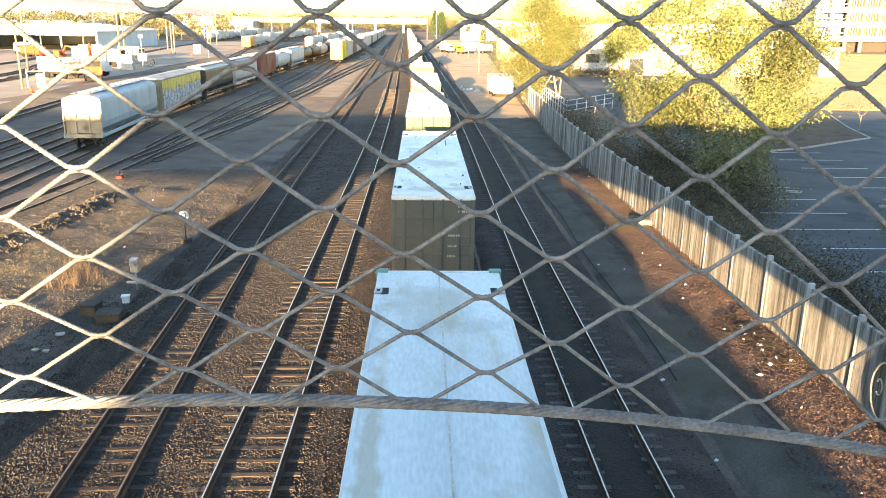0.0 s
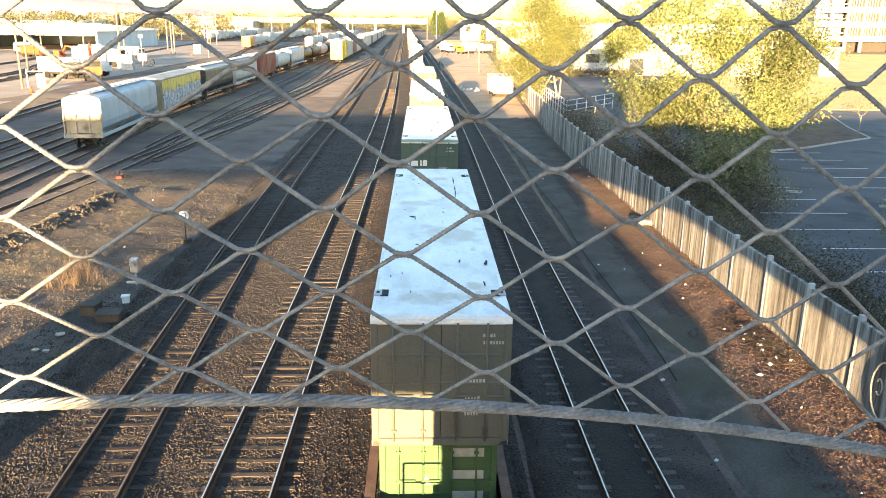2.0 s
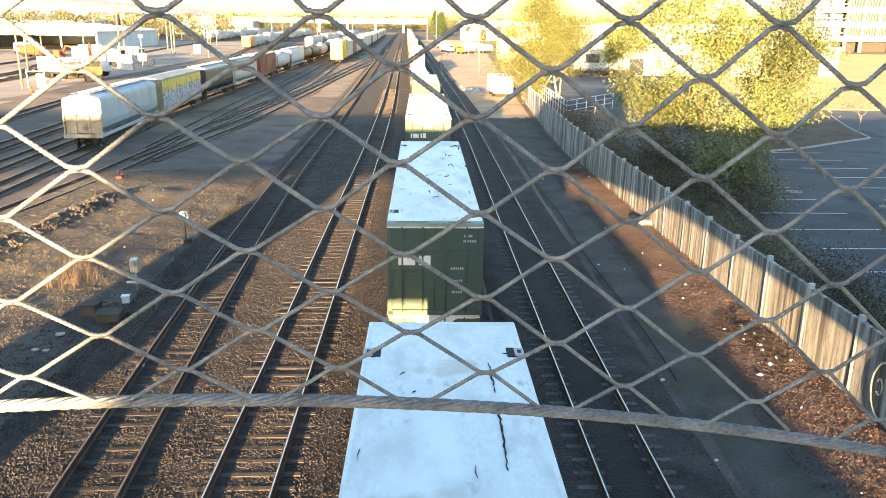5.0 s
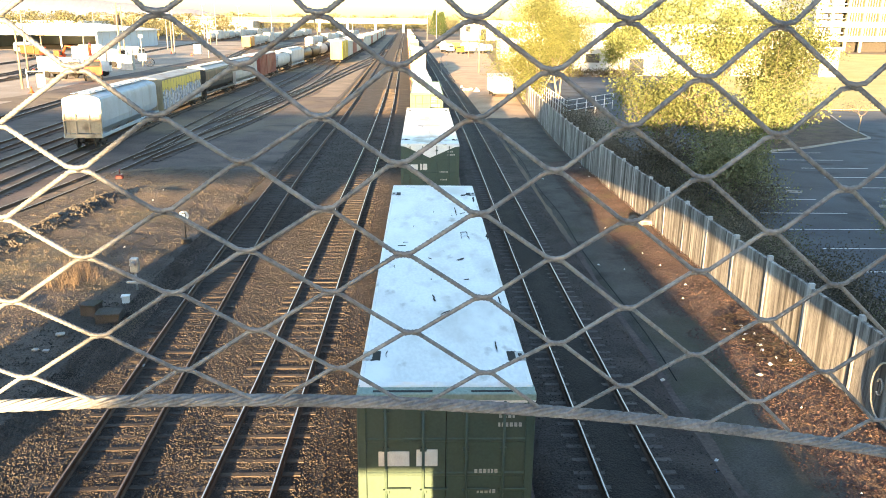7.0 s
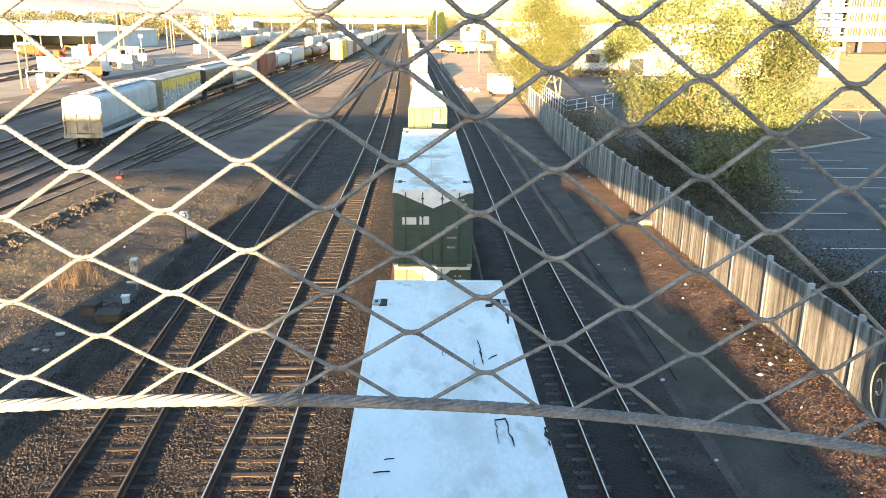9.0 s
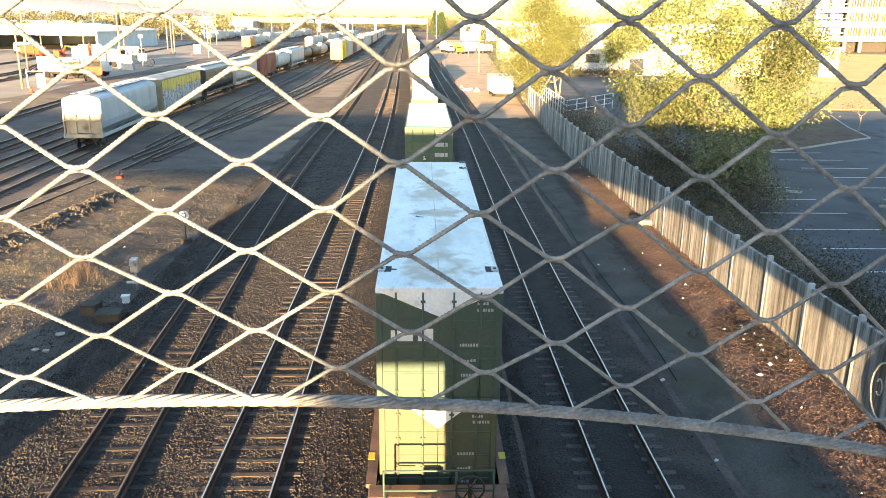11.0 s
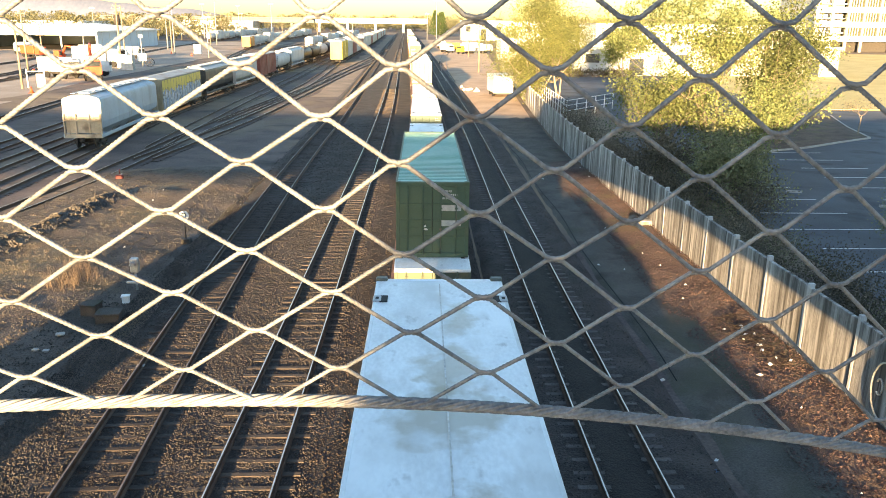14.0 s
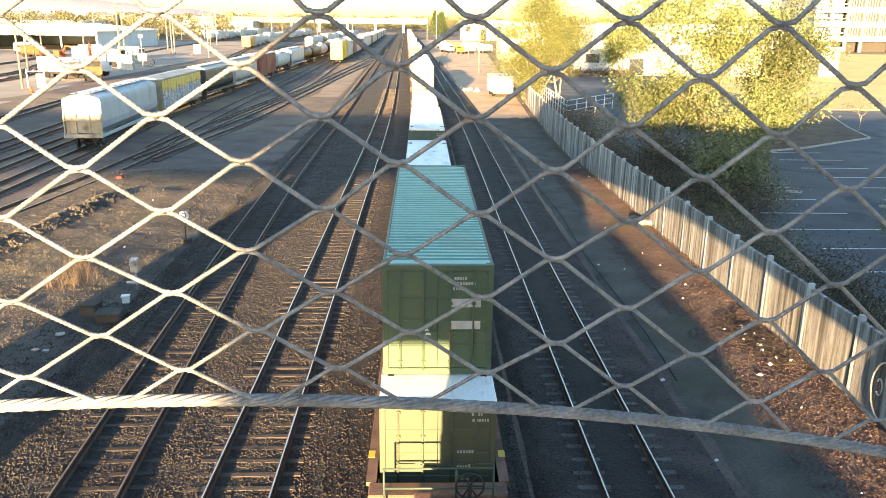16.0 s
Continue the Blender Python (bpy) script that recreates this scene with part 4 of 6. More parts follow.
H8 = 2.578
LOW_GREEN = (L48, 2.5, H8, "lowgreen", "roof_white", "dom", "dark green steel container low in a well car", 0.0)
u = stack(-35.0, (L48, W48, H8, "grey", "roof_white", "dom", "grey container with a worn white roof on a lower one", 0), LOW_GREEN)
u = stack(-13.4, (L48, W48, H8, "green", "roof_white", "dom", "green container with a white roof stacked on another", 0), LOW_GREEN)
u = stack(8.4, (L48, W48, H8, "grey", "roof_streaked", "dom", "grey container with a dusty bluish roof stacked on another", -0.12), LOW_GREEN, "green")
for sx in (-1, 1):
    part("lifting_block", B().box(sx * 1.2 - 0.13, sx * 1.2 + 0.13, 7.18, 7.36, H8 - 0.16, H8 + 0.03, 0.02), PAINT["teal"], u, "faded green lifting block at the roof's corner")
u = stack(30.2, (L48, W48, H8, "drab", "roof_scraped", "dom", "drab grey-green container with a scraped white roof", 0),
          (L40, 2.44, H8, "midgreen", "roof_grey", "iso", "green container with white placards set low in a well car", 0))
roof_scars(u, H8, [(0.013, (0.68, 5.6), (0.69, 4.6)), (0.016, (0.69, 4.2), (0.67, 2.6)), (0.02, (-0.68, 0.17), (-0.54, 0.14), (-0.53, -0.16)), (0.012, (-0.5, -2.57), (-0.42, -2.58)),
               (0.012, (0.49, -3.8), (0.48, -4.0)), (0.03, (1.08, -3.85), (1.04, -4.2)), (0.03, (0.95, 5.95), (1.14, 5.9)), (0.012, (-1.0, -4.9), (-0.98, -5.05)), (0.014, (0.9, -5.3), (0.92, -5.6)), (0.01, (0.2, -0.4), (0.21, -0.5))])
roof_nicks(u, H8, 10, 5)
worn_edge(u, H8, W48, -L48 / 2, 3)
u = stack(51.85, (L48, W48, H8, "green", "roof_white", "dom", "dark green container with a scraped white roof and placards", -0.12), LOW_GREEN)
roof_scars(u, H8, [(0.075, (0.83, 5.75), (1.05, 5.95), (1.25, 5.9)), (0.025, (1.2, 5.6), (1.18, 4.9)), (0.012, (0.57, 4.2), (0.6, 3.25)), (0.007, (0.76, 1.55), (0.62, 1.5), (0.61, 0.9)), (0.009, (0.76, 1.55), (0.8, 0.85)),
               (0.02, (-0.55, -0.7), (-0.5, -0.78)), (0.02, (-0.2, -0.71), (-0.14, -0.79)), (0.05, (0.43, -0.9), (0.6, -0.72)), (0.03, (1.25, 1.3), (1.26, 0.85)), (0.016, (-0.13, -3.15), (-0.1, -3.5)), (0.025, (1.12, -3.25), (1.12, -3.6)), (0.012, (0.5, -2.2), (0.62, -2.2)), (0.014, (0.85, -5.4), (0.86, -5.8))])
part("end_frame", B().box(-W48 / 2, W48 / 2, -L48 / 2 - 0.004, -L48 / 2 + 0.3, H8 - 0.1, H8 + 0.012, 0.012), PAINT["shabby"], u, "bare weathered green end frame")
part("frame_slot", B().box(-1.05, -0.2, -L48 / 2 + 0.05, -L48 / 2 + 0.11, H8 - 0.02, H8 + 0.016), M["black"], u)
part("frame_slot", B().box(0.35, 0.95, -L48 / 2 + 0.06, -L48 / 2 + 0.11, H8 - 0.02, H8 + 0.016), M["black"], u)
roof_nicks(u, H8, 10, 6)
worn_edge(u, H8 + 0.016, W48, -L48 / 2 + 0.19, 8)
triangle_mark(MOVERS[-2][0], 1.5, L48, H8)
u = stack(75.4, (14.4, W48, H8, "green", "roof_ponded", "dom", "dark green container with a brown-stained white roof and a white triangle", -0.25), LOW_GREEN)
triangle_mark(u, W48, 14.4, H8)
for sx in (-1, 1):
    part("lifting_block", B().box(sx * 1.17 - 0.12, sx * 1.17 + 0.12, 7.08, 7.24, H8 - 0.16, H8 + 0.04, 0.02), PAINT["drab"], u, "faded green lifting block at the roof's corner")
triangle_mark(MOVERS[-2][0], 1.5, L48, H8)
roof_scars(u, H8, [(0.04, (-0.52, -1.32), (-0.31, -1.45)), (0.02, (-1.1, -6.0), (-0.9, -6.02))])
u = stack(98.35, (L40, 2.44, 2.591, "deepgreen", "teal", "iso", "green container with a ribbed teal roof stacked on a longer one", 0), LOW_GREEN)
single = [("green", "roof_white"), ("tan", "roof_white"), ("white", "roof_white"), ("green", "roof_stained"), ("rust", "roof_grey"), ("green", "roof_white"), ("lime", "roof_white"), ("grey", "roof_white")]
stack(121.1, None, (L48, W48, H8, "white", "roof_white", "dom", "white container with a bright roof alone in a well car", 0))
stack(139.3, None, (L48, W48, 2.88, "green", "roof_white", "dom", "green container with a white roof alone in a well car", 0))
y_next, tall = 160.5, random.Random(11)
protos = {}
for k in range(26):
    side, roof = single[(k * 3 + 1) % len(single)]
    double = k % 4 in (1, 2)
    for lvl in range(2 if double else 1):
        key = (side, roof)
        if key not in protos:
            names = {"roof_white": "white", "roof_grey": "grey", "roof_stained": "stained white", "teal": "teal"}
            protos[key] = container(L48, W48, H8, side, roof, "dom", f"{side} container with a {names[roof]} roof farther back on the train", False)
            ob = protos[key]
        else:
            ob = copy_thing(protos[key], Matrix())
        MOVERS.append((ob, y_next, FLOOR + lvl * (H8 + 0.012)))
        side, roof = single[(k * 5 + 4) % len(single)]
    MOVERS.append((copy_thing(MOVERS[0][0], Matrix()), y_next, 0.0))
    y_next += 19.6


def travelled(t):
    """Metres that the train has come nearer after t seconds, slowing a little."""
    return 5.06 * t - 0.018 * t * t


def train_pose(y0, z, t):
    y = y0 - travelled(t)
    return pose(x_train(y), y, z, 0, 0, math.degrees(math.atan2(x_train(y - 5) - x_train(y + 5), 10)))


# ------------------------------------------------------------ cars standing in the yard
YARD = -0.22


def line_pose(fx, y, z=YARD):
    return pose(fx(y), y, z, 0, 0, math.degrees(math.atan2(fx(y - 6) - fx(y + 6), 12)))


def hull(profile, y0, y1, ends=True):
    """A closed section (x, z) swept from y0 to y1."""
    n = len(profile)
    vs = [(x, y0, z) for x, z in profile] + [(x, y1, z) for x, z in profile]
    fs = [(i, (i + 1) % n, n + (i + 1) % n, n + i) for i in range(n)]
    if ends:
        fs += [tuple(range(n))[::-1], tuple(range(n, 2 * n))]
    return B().add(vs, fs)


def end_gear(c, l, metal, z0=1.1, fine=True):
    """Couplers, ladders and a brake wheel at both ends."""
    for q in (-1, 1):
        part("coupler", B().box(-0.13, 0.13, min(q * l, q * (l + 0.6)), max(q * l, q * (l + 0.6)), 0.72, 1.0, 0.04), M["dark"], c)
        for s in (-1, 1) if fine else ():
            b = B()
            for x in (s * 1.0, s * 1.42):
                b.tube([(x, q * (l + 0.05), z0), (x, q * (l + 0.05), z0 + 2.6)], 0.02, 6)
            for k in range(7):
                b.tube([(s * 1.0, q * (l + 0.05), z0 + 0.25 + 0.37 * k), (s * 1.42, q * (l + 0.05), z0 + 0.25 + 0.37 * k)], 0.016, 6)
            part("ladder", b, metal, c)
        truck(c, q * (l - 1.75))


def hopper_car(label, body, L=18.4, H=4.75, ends=None, roof=None):
    c = thing("hopper_car", label, "rail car", group="cars standing in the yard")
    l, w = L / 2, 1.58
    ends = ends or body
    prof = [(-0.75, 1.15), (0.75, 1.15), (w - 0.12, 1.75), (w, 2.3), (w, 3.9), (w - 0.04, 4.15), (w - 0.18, 4.3), (0.75, 4.5), (0, 4.57), (-0.75, 4.5), (-w + 0.18, 4.3), (-w + 0.04, 4.15), (-w, 3.9), (-w, 2.3), (-w + 0.12, 1.75)]
    n = len(prof)
    vs, fs = [], []
    for y, k in ((-l + 0.35, 0.0), (-l + 0.3, 1.0), (-l + 2.4, 2.0), (l - 2.4, 2.0), (l - 0.3, 1.0), (l - 0.35, 0.0)):
        for x, z in prof:
            # sloping end sheets lift the hull's belly towards the ends
            zz = max(z, 1.45) if k < 2 else z
            vs.append((x * (0.97 if k == 0 else 1), y, zz - (0.05 if k == 0 else 0)))
    for j in range(5):
        fs += [(j * n + i, j * n + (i + 1) % n, (j + 1) * n + (i + 1) % n, (j + 1) * n + i) for i in range(n)]
    fs += [tuple(range(n))[::-1], tuple(range(5 * n, 6 * n))]
    part("body", B().add(vs, fs), body, c)
    for s in (-1, 1):
        part("side_sill", B().box(min(s * 1.48, s * 1.6), max(s * 1.48, s * 1.6), -l, l, 1.0, 1.28, 0.02), body, c)
        part("roof_walk", B().box(s * 0.62 - 0.16, s * 0.62 + 0.16, -l + 0.4, l - 0.4, 4.62, 4.67, 0.01), M["galv"], c)
    if roof:
        part("roof_sheet", hull([(-w + 0.02, 4.2), (-w + 0.16, 4.33), (-0.75, 4.53), (0, 4.6), (0.75, 4.53), (w - 0.16, 4.33), (w - 0.02, 4.2)], -l + 0.3, l - 0.3), roof, c, "pale dusty roof")
    for k in range(10):
        y = -l + 1.6 + k * (L - 3.2) / 9
        part("hatch", B().box(-0.42, 0.42, y - 0.55, y + 0.55, 4.58, 4.72, 0.04), roof or body, c)
    for k in range(3):
        y = (k - 1) * 4.6
        b = B().add([(-0.9, y - 1.6, 1.5), (0.9, y - 1.6, 1.5), (0.9, y + 1.6, 1.5), (-0.9, y + 1.6, 1.5), (-0.3, y - 0.4, 0.5), (0.3, y - 0.4, 0.5), (0.3, y + 0.4, 0.5), (-0.3, y + 0.4, 0.5)],
                    [(0, 1, 5, 4), (1, 2, 6, 5), (2, 3, 7, 6), (3, 0, 4, 7), (4, 5, 6, 7)])
        part("outlet", b, body, c)
    for q in (-1, 1):
        b = B().box(-1.55, 1.55, q * (l - 0.1) - 0.1, q * (l - 0.1) + 0.1, 0.95, 1.3, 0.02)
        for x in (-1.5, -0.55, 0.55, 1.5):
            b.box(x - 0.06, x + 0.06, q * (l - 0.15) - 0.06, q * (l - 0.15) + 0.06, 1.3, 3.0, 0.01)
        b.box(-1.55, 1.55, q * (l - 0.15) - 0.05, q * (l - 0.15) + 0.05, 2.35, 2.5, 0.01)
        part("end_frame", b, ends, c)
        part("end_panel", B().box(-1.42, 1.42, q * (l - 0.3) - 0.03, q * (l - 0.3) + 0.03, 1.34, 2.75, 0.01), ends, c)
        part("end_platform", B().box(-1.5, 1.5, min(q * (l - 1.6), q * (l - 0.1)), max(q * (l - 1.6), q * (l - 0.1)), 1.25, 1.3), body, c)
    end_gear(c, l, ends)
    return c


def boxcar(label, body, roof, L=17.5, H=4.7, ribs=14, upper=None, tag=None, fine=True):
    c = thing("boxcar", label, "rail car", group="cars standing in the yard")
    l, w = L / 2, 1.55
    shell = hull([(-w, 0.95), (w, 0.95), (w, H - 0.35), (w - 0.06, H - 0.25), (-w + 0.06, H - 0.25), (-w, H - 0.35)], -l, l)
    part("roof", hull([(-w - 0.03, H - 0.3), (w + 0.03, H - 0.3), (w + 0.03, H - 0.22), (0, H), (-w - 0.03, H - 0.22)], -l - 0.05, l + 0.05), roof, c)
    for s in (-1, 1):
        for k in range(ribs):
            y = -l + 0.3 + k * (L - 0.6) / (ribs - 1)
            if abs(y) > 1.6 or upper:
                rib = (min(s * w, s * (w + 0.05)), max(s * w, s * (w + 0.05)), y - 0.05, y + 0.05, 1.0, H - 0.35, 0.01)
                if fine:
                    part("rib", B().box(*rib), body, c)
        if not upper:
            part("door", B().box(min(s * w, s * (w + 0.06)), max(s * w, s * (w + 0.06)), -1.5, 1.5, 1.1, H - 0.5, 0.02), body, c)
        else:
            # paint that runs down the side in uneven drips
            r = random.Random(17 + s)
            vs, fs, y = [], [], -l + 0.4
            while y < l - 0.4:
                wd = r.uniform(0.15, 0.5)
                z0 = H * 0.74 - r.choice((0.0, 0.1, 0.2, 0.4, 0.7)) * r.uniform(0.5, 1.2)
                q = len(vs)
                x = s * (w + 0.045)
                vs += [(x, y, z0), (x, y + wd, z0 - 0.1), (x, y + wd, H - 0.4), (x, y, H - 0.4)]
                fs.append((q, q + 1, q + 2, q + 3))
                y += wd
            part("upper_panel", B().add(vs, fs), upper, c, "yellow paint running down in drips")
        if tag:
            part("painted_panel", B().box(min(s * w, s * (w + 0.035)), max(s * w, s * (w + 0.035)), -l + 0.5, l - 0.5, 1.1, H * 0.69, 0.01), tag, c, "panel covered in blue and white spray paint")
    part("body", shell, body, c)
    end_gear(c, l, body, fine=fine)
    return c


def tank_car(label, body, L=15.5):
    c = thing("tank_car", label, "rail car", group="cars standing in the yard")
    l, r = L / 2, 1.5
    ys = [-l, -l + 0.12, -l + 0.4, -l + 0.8, l - 0.8, l - 0.4, l - 0.12, l]
    part("tank", B().tube([(0, y, 2.65) for y in ys], [0.5, 1.0, 1.35, r, r, 1.35, 1.0, 0.5], 28), body, c)
    part("dome", B().tube([(0, 0, 4.0), (0, 0, 4.5), (0, 0, 4.56)], [0.55, 0.55, 0.4], 16), body, c)
    part("sill", B().box(-0.3, 0.3, -l - 0.3, l + 0.3, 0.8, 1.15, 0.03), M["dark"], c)
    b = B()
    for s in (-1, 1):
        b.box(s * 0.95 - 0.25, s * 0.95 + 0.25, -1.3, 1.3, 4.1, 4.15, 0.01)
        b.tube([(s * 1.2, -1.3, 5.0), (s * 1.2, 1.3, 5.0)], 0.025, 6)
        for y in (-1.3, 0, 1.3):
            b.tube([(s * 1.2, y, 4.1), (s * 1.2, y, 5.0)], 0.025, 6)
    part("platform", b, M["dark"], c)
    for q in (-1, 1):
        part("saddle", B().box(-1.2, 1.2, q * (l - 2) - 0.2, q * (l - 2) + 0.2, 1.1, 1.9, 0.05), M["dark"], c)
        part("band", B().tube([(0, q * 2.6 - 0.06, 2.65), (0, q * 2.6 + 0.06, 2.65)], r + 0.02, 28), body, c)
    end_gear(c, l, M["dark"])
    return c


M["hopper"] = mat("pale_grey_car_paint", (0.34, 0.385, 0.43), (0.48, 0.53, 0.58), 0.6, 20, 0.55, bump=0.06, stains=[((0.3, 0.29, 0.28), 0.5, 0.32)], stretch=(1, 1, 0.4))
M["carwhite"] = mat("chalky_white_car_paint", (0.42, 0.41, 0.39), (0.58, 0.57, 0.55), 0.6, 20, 0.6, bump=0.06, stains=[((0.42, 0.36, 0.3), 0.5, 0.38)], stretch=(1, 1, 0.4))
M["cargrey"] = mat("grey_car_paint", (0.24, 0.25, 0.26), (0.36, 0.37, 0.38), 0.6, 20, 0.6, bump=0.06, stains=[((0.2, 0.15, 0.11), 0.5, 0.38)])
M["carblack"] = mat("black_car_paint", (0.03, 0.03, 0.032), (0.07, 0.07, 0.07), 0.6, 20, 0.5, bump=0.06, stains=[((0.14, 0.1, 0.08), 0.5, 0.36)])
M["carred"] = mat("oxide_red_car_paint", (0.2, 0.055, 0.04), (0.3, 0.09, 0.065), 0.6, 20, 0.6, bump=0.06, stains=[((0.14, 0.08, 0.06), 0.5, 0.38)])
M["caryellow"] = mat("yellow_car_paint", (0.62, 0.48, 0.09), (0.76, 0.6, 0.14), 0.6, 20, 0.6, bump=0.06, stains=[((0.34, 0.25, 0.1), 0.6, 0.34)])
M["spray"] = mat("spray_paint", (0.3, 0.33, 0.38), (0.62, 0.62, 0.64), 1.6, 4.0, 0.6, bump=0.02, stretch=(1, 1.1, 1.3), stains=[((0.12, 0.22, 0.42), 1.2, 0.55), ((0.03, 0.03, 0.05), 2.1, 0.42), ((0.8, 0.8, 0.82), 2.4, 0.35)])
M["carend"] = mat("orange_car_paint", (0.6, 0.27, 0.06), (0.74, 0.38, 0.1), 0.6, 20, 0.6, bump=0.06)

M["hopend"] = mat("dirty_cream_end_paint", (0.32, 0.28, 0.21), (0.5, 0.43, 0.33), 0.8, 20, 0.6, bump=0.06, stains=[((0.1, 0.08, 0.06), 0.8, 0.45)])
hop = hopper_car("pale grey covered hopper car with a row of roof hatches", M["hopper"], ends=M["hopend"])
hop.matrix_basis = line_pose(x_hop, 75.2)
M["carbeige"] = mat("dirty_beige_car_paint", (0.2, 0.17, 0.12), (0.34, 0.29, 0.2), 0.6, 20, 0.6, bump=0.06, stains=[((0.16, 0.12, 0.09), 0.6, 0.4)])
gr = boxcar("yellow and grey freight car covered in spray paint", M["carbeige"], M["cargrey"], 18.0, 4.6, 16, M["caryellow"], M["spray"])
gr.matrix_basis = line_pose(x_hop, 95.6)
blk = hopper_car("black hopper car with a pale dusty roof", M["carblack"], 16.5, roof=M["carwhite"])
blk.matrix_basis = line_pose(x_hop, 114.8)
wh = hopper_car("chalky white covered hopper car", M["carwhite"], 17.5)
wh.matrix_basis = line_pose(x_hop, 133.6)
redbox = boxcar("oxide red boxcar with pale scribbles low on its side", M["carred"], M["carwhite"], 16.0, 4.9)
redbox.matrix_basis = line_pose(x_hop, 153.0)
tank = tank_car("grey-white tank car with a dome and platform", M["carwhite"])
tank.matrix_basis = line_pose(x_hop, 171.5)
btank = tank_car("dull black tank car", M["carblack"])
btank.matrix_basis = line_pose(x_hop, 206.0)
y = 188.7
copy_thing(hop, line_pose(x_hop, y))
y = 223.3
for k in range(20):
    copy_thing((btank, tank, btank, hop, wh)[k % 5] if k < 6 else (wh, tank, hop, btank)[k % 4], line_pose(x_hop, y))
    y += 18.6
x_row6 = along([(400, -150), (470, -165), (600, -190), (800, -225)])
# the train behind the yellow car
farred = boxcar("oxide red boxcar far along the yard", M["carred"], M["carwhite"], 16.0, 4.9, fine=False)
farred.matrix_basis = line_pose(x_lead, 261.5)
auto = boxcar("tall yellow autorack car with a flat end", M["caryellow"], M["carwhite"], 20.0, 5.9, 18)
auto.matrix_basis = line_pose(x_lead, 221.3)
whitebox = boxcar("tall white boxcar with ribbed sides", M["carwhite"], M["carwhite"], 17.5, 5.3, fine=False)
whitebox.matrix_basis = line_pose(x_lead, 242.5)
y = 280.8
for k in range(21):
    copy_thing((whitebox, farred, whitebox, whitebox)[k % 4], line_pose(x_lead, y))
    y += 19.3
# rows farther off
x_row4 = along([(200, -52), (315, -68.5), (420, -77), (600, -87), (900, -101)])
x_row5 = along([(200, -84), (330, -102), (420, -110), (600, -122), (900, -140)])
orange = boxcar("orange boxcar with a pale roof", M["carend"], M["carwhite"], 17.5, 4.9)
orange.matrix_basis = line_pose(x_row4, 318)
for fx, y0, n, cars in ((x_row4, 337.5, 16, (wh, wh, tank, whitebox, hop)), (x_row5, 420, 14, (tank, whitebox, wh, hop)), (x_far2, 330, 14, (wh, hop, btank, whitebox))):
    y = y0
    for k in range(n):
        copy_thing(cars[k % len(cars)], line_pose(fx, y))
        y += 19.4
y = 420
for k in range(9):
    copy_thing(farred if k % 3 else blk, line_pose(x_row6, y))
    y += 19.4
for k, (fx, y0) in enumerate(((x_row4, 150), (x_row5, 150), (x_row6, 380))):
    track("track_%d" % (14 + k), fx, y0, 700, "oldtie", (0, 0), "far yard track with dull rails", base=YARD, pieces=False)
x_spur = along([(140, 5.6), (160, 5.2), (200, 5.6), (270, 7.6), (330, 12)])
track("track_12", x_spur, 150, 330, "oldtie", (0, 0), "rusty spur beside the side track", base=-0.2, pieces=False)


M["yardpave"] = mat("dusty_pale_paving", (0.24, 0.2, 0.165), (0.4, 0.335, 0.285), 0.12, 4, 0.95, bump=0.4, stains=[((0.16, 0.13, 0.11), 0.06, 0.45), ((0.42, 0.36, 0.31), 0.1, 0.32)], tall=0.05)
strip("yard_paving", lambda y: -190.0, lambda y: x_far3(y) - 3.0, 96, 420, 6, M["yardpave"], "dusty pale paving of the service yard", "ground", lambda x, y: -0.44 + wob(x, y, 0.015, 0.2), across=16, thick=0.1)


for k, line in enumerate(([(160, -101), (195, -102), (210, -104.5), (224, -108), (250, -111.5)], [(130, -80), (156, -82.2), (170, -84.8), (184, -89.3), (210, -97.1), (235, -104)],
                          [(122, -74), (141, -74.9), (147, -75.4), (161, -79.5), (190, -89)])):
    track("track_%d" % (17 + k), along(line), line[0][0], line[-1][0], "oldtie", (0, 0), "dark curved track sunk in the service yard", base=-0.2, pieces=False)

# ------------------------------------------------------------ sheds, vehicles and poles of the yard
def make_shed():
    s = thing("shed", "long white-roofed engine shed with an open dark front", "shed")
    x0, x1, y0, y1 = -166.0, -115.0, 286.0, 350.0
    part("wall", B().box(x1 - 0.4, x1, y0, y1, -0.5, 6.0, 0.02), PAINT["shedblue"], s, "pale blue side wall")
    part("wall", B().box(x0, x0 + 0.4, y0, y1, -0.5, 6.0, 0.02), PAINT["shedblue"], s)
    part("wall", B().box(x0 + 0.4, x1 - 0.4, y1 - 0.4, y1, -0.5, 6.0, 0.02), PAINT["shedblue"], s)
    part("roof", hull([(x0 - 1, 5.9), (x1 + 1, 5.9), (x1 + 1, 6.3), ((x0 + x1) / 2, 8.5), (x0 - 1, 6.3)], y0 - 2, y1 + 1), M["white"], s)
    # the floor's black stands in for the shade inside the open shed
    part("floor", B().box(x0 + 0.45, x1 - 0.45, y0 + 0.6, y1 - 0.45, -0.5, -0.38, 0.01), M["carblack"], s, "floor coloured black for the shade inside")
    part("fascia", B().box(x0, x1, y0 - 0.3, y0, 4.6, 5.95, 0.02), M["white"], s)
    for k in range(5):
        x = x0 + 0.4 + k * (x1 - x0 - 0.8) / 4
        part("column", B().box(x - 0.25, x + 0.25, y0, y0 + 0.5, -0.5, 4.6, 0.02), M["galv"], s)
    for k in range(9):
        y = y0 + 4 + k * 7
        part("panel_joint", B().box(x1, x1 + 0.05, y - 0.1, y + 0.1, -0.4, 5.8), M["galv"], s)


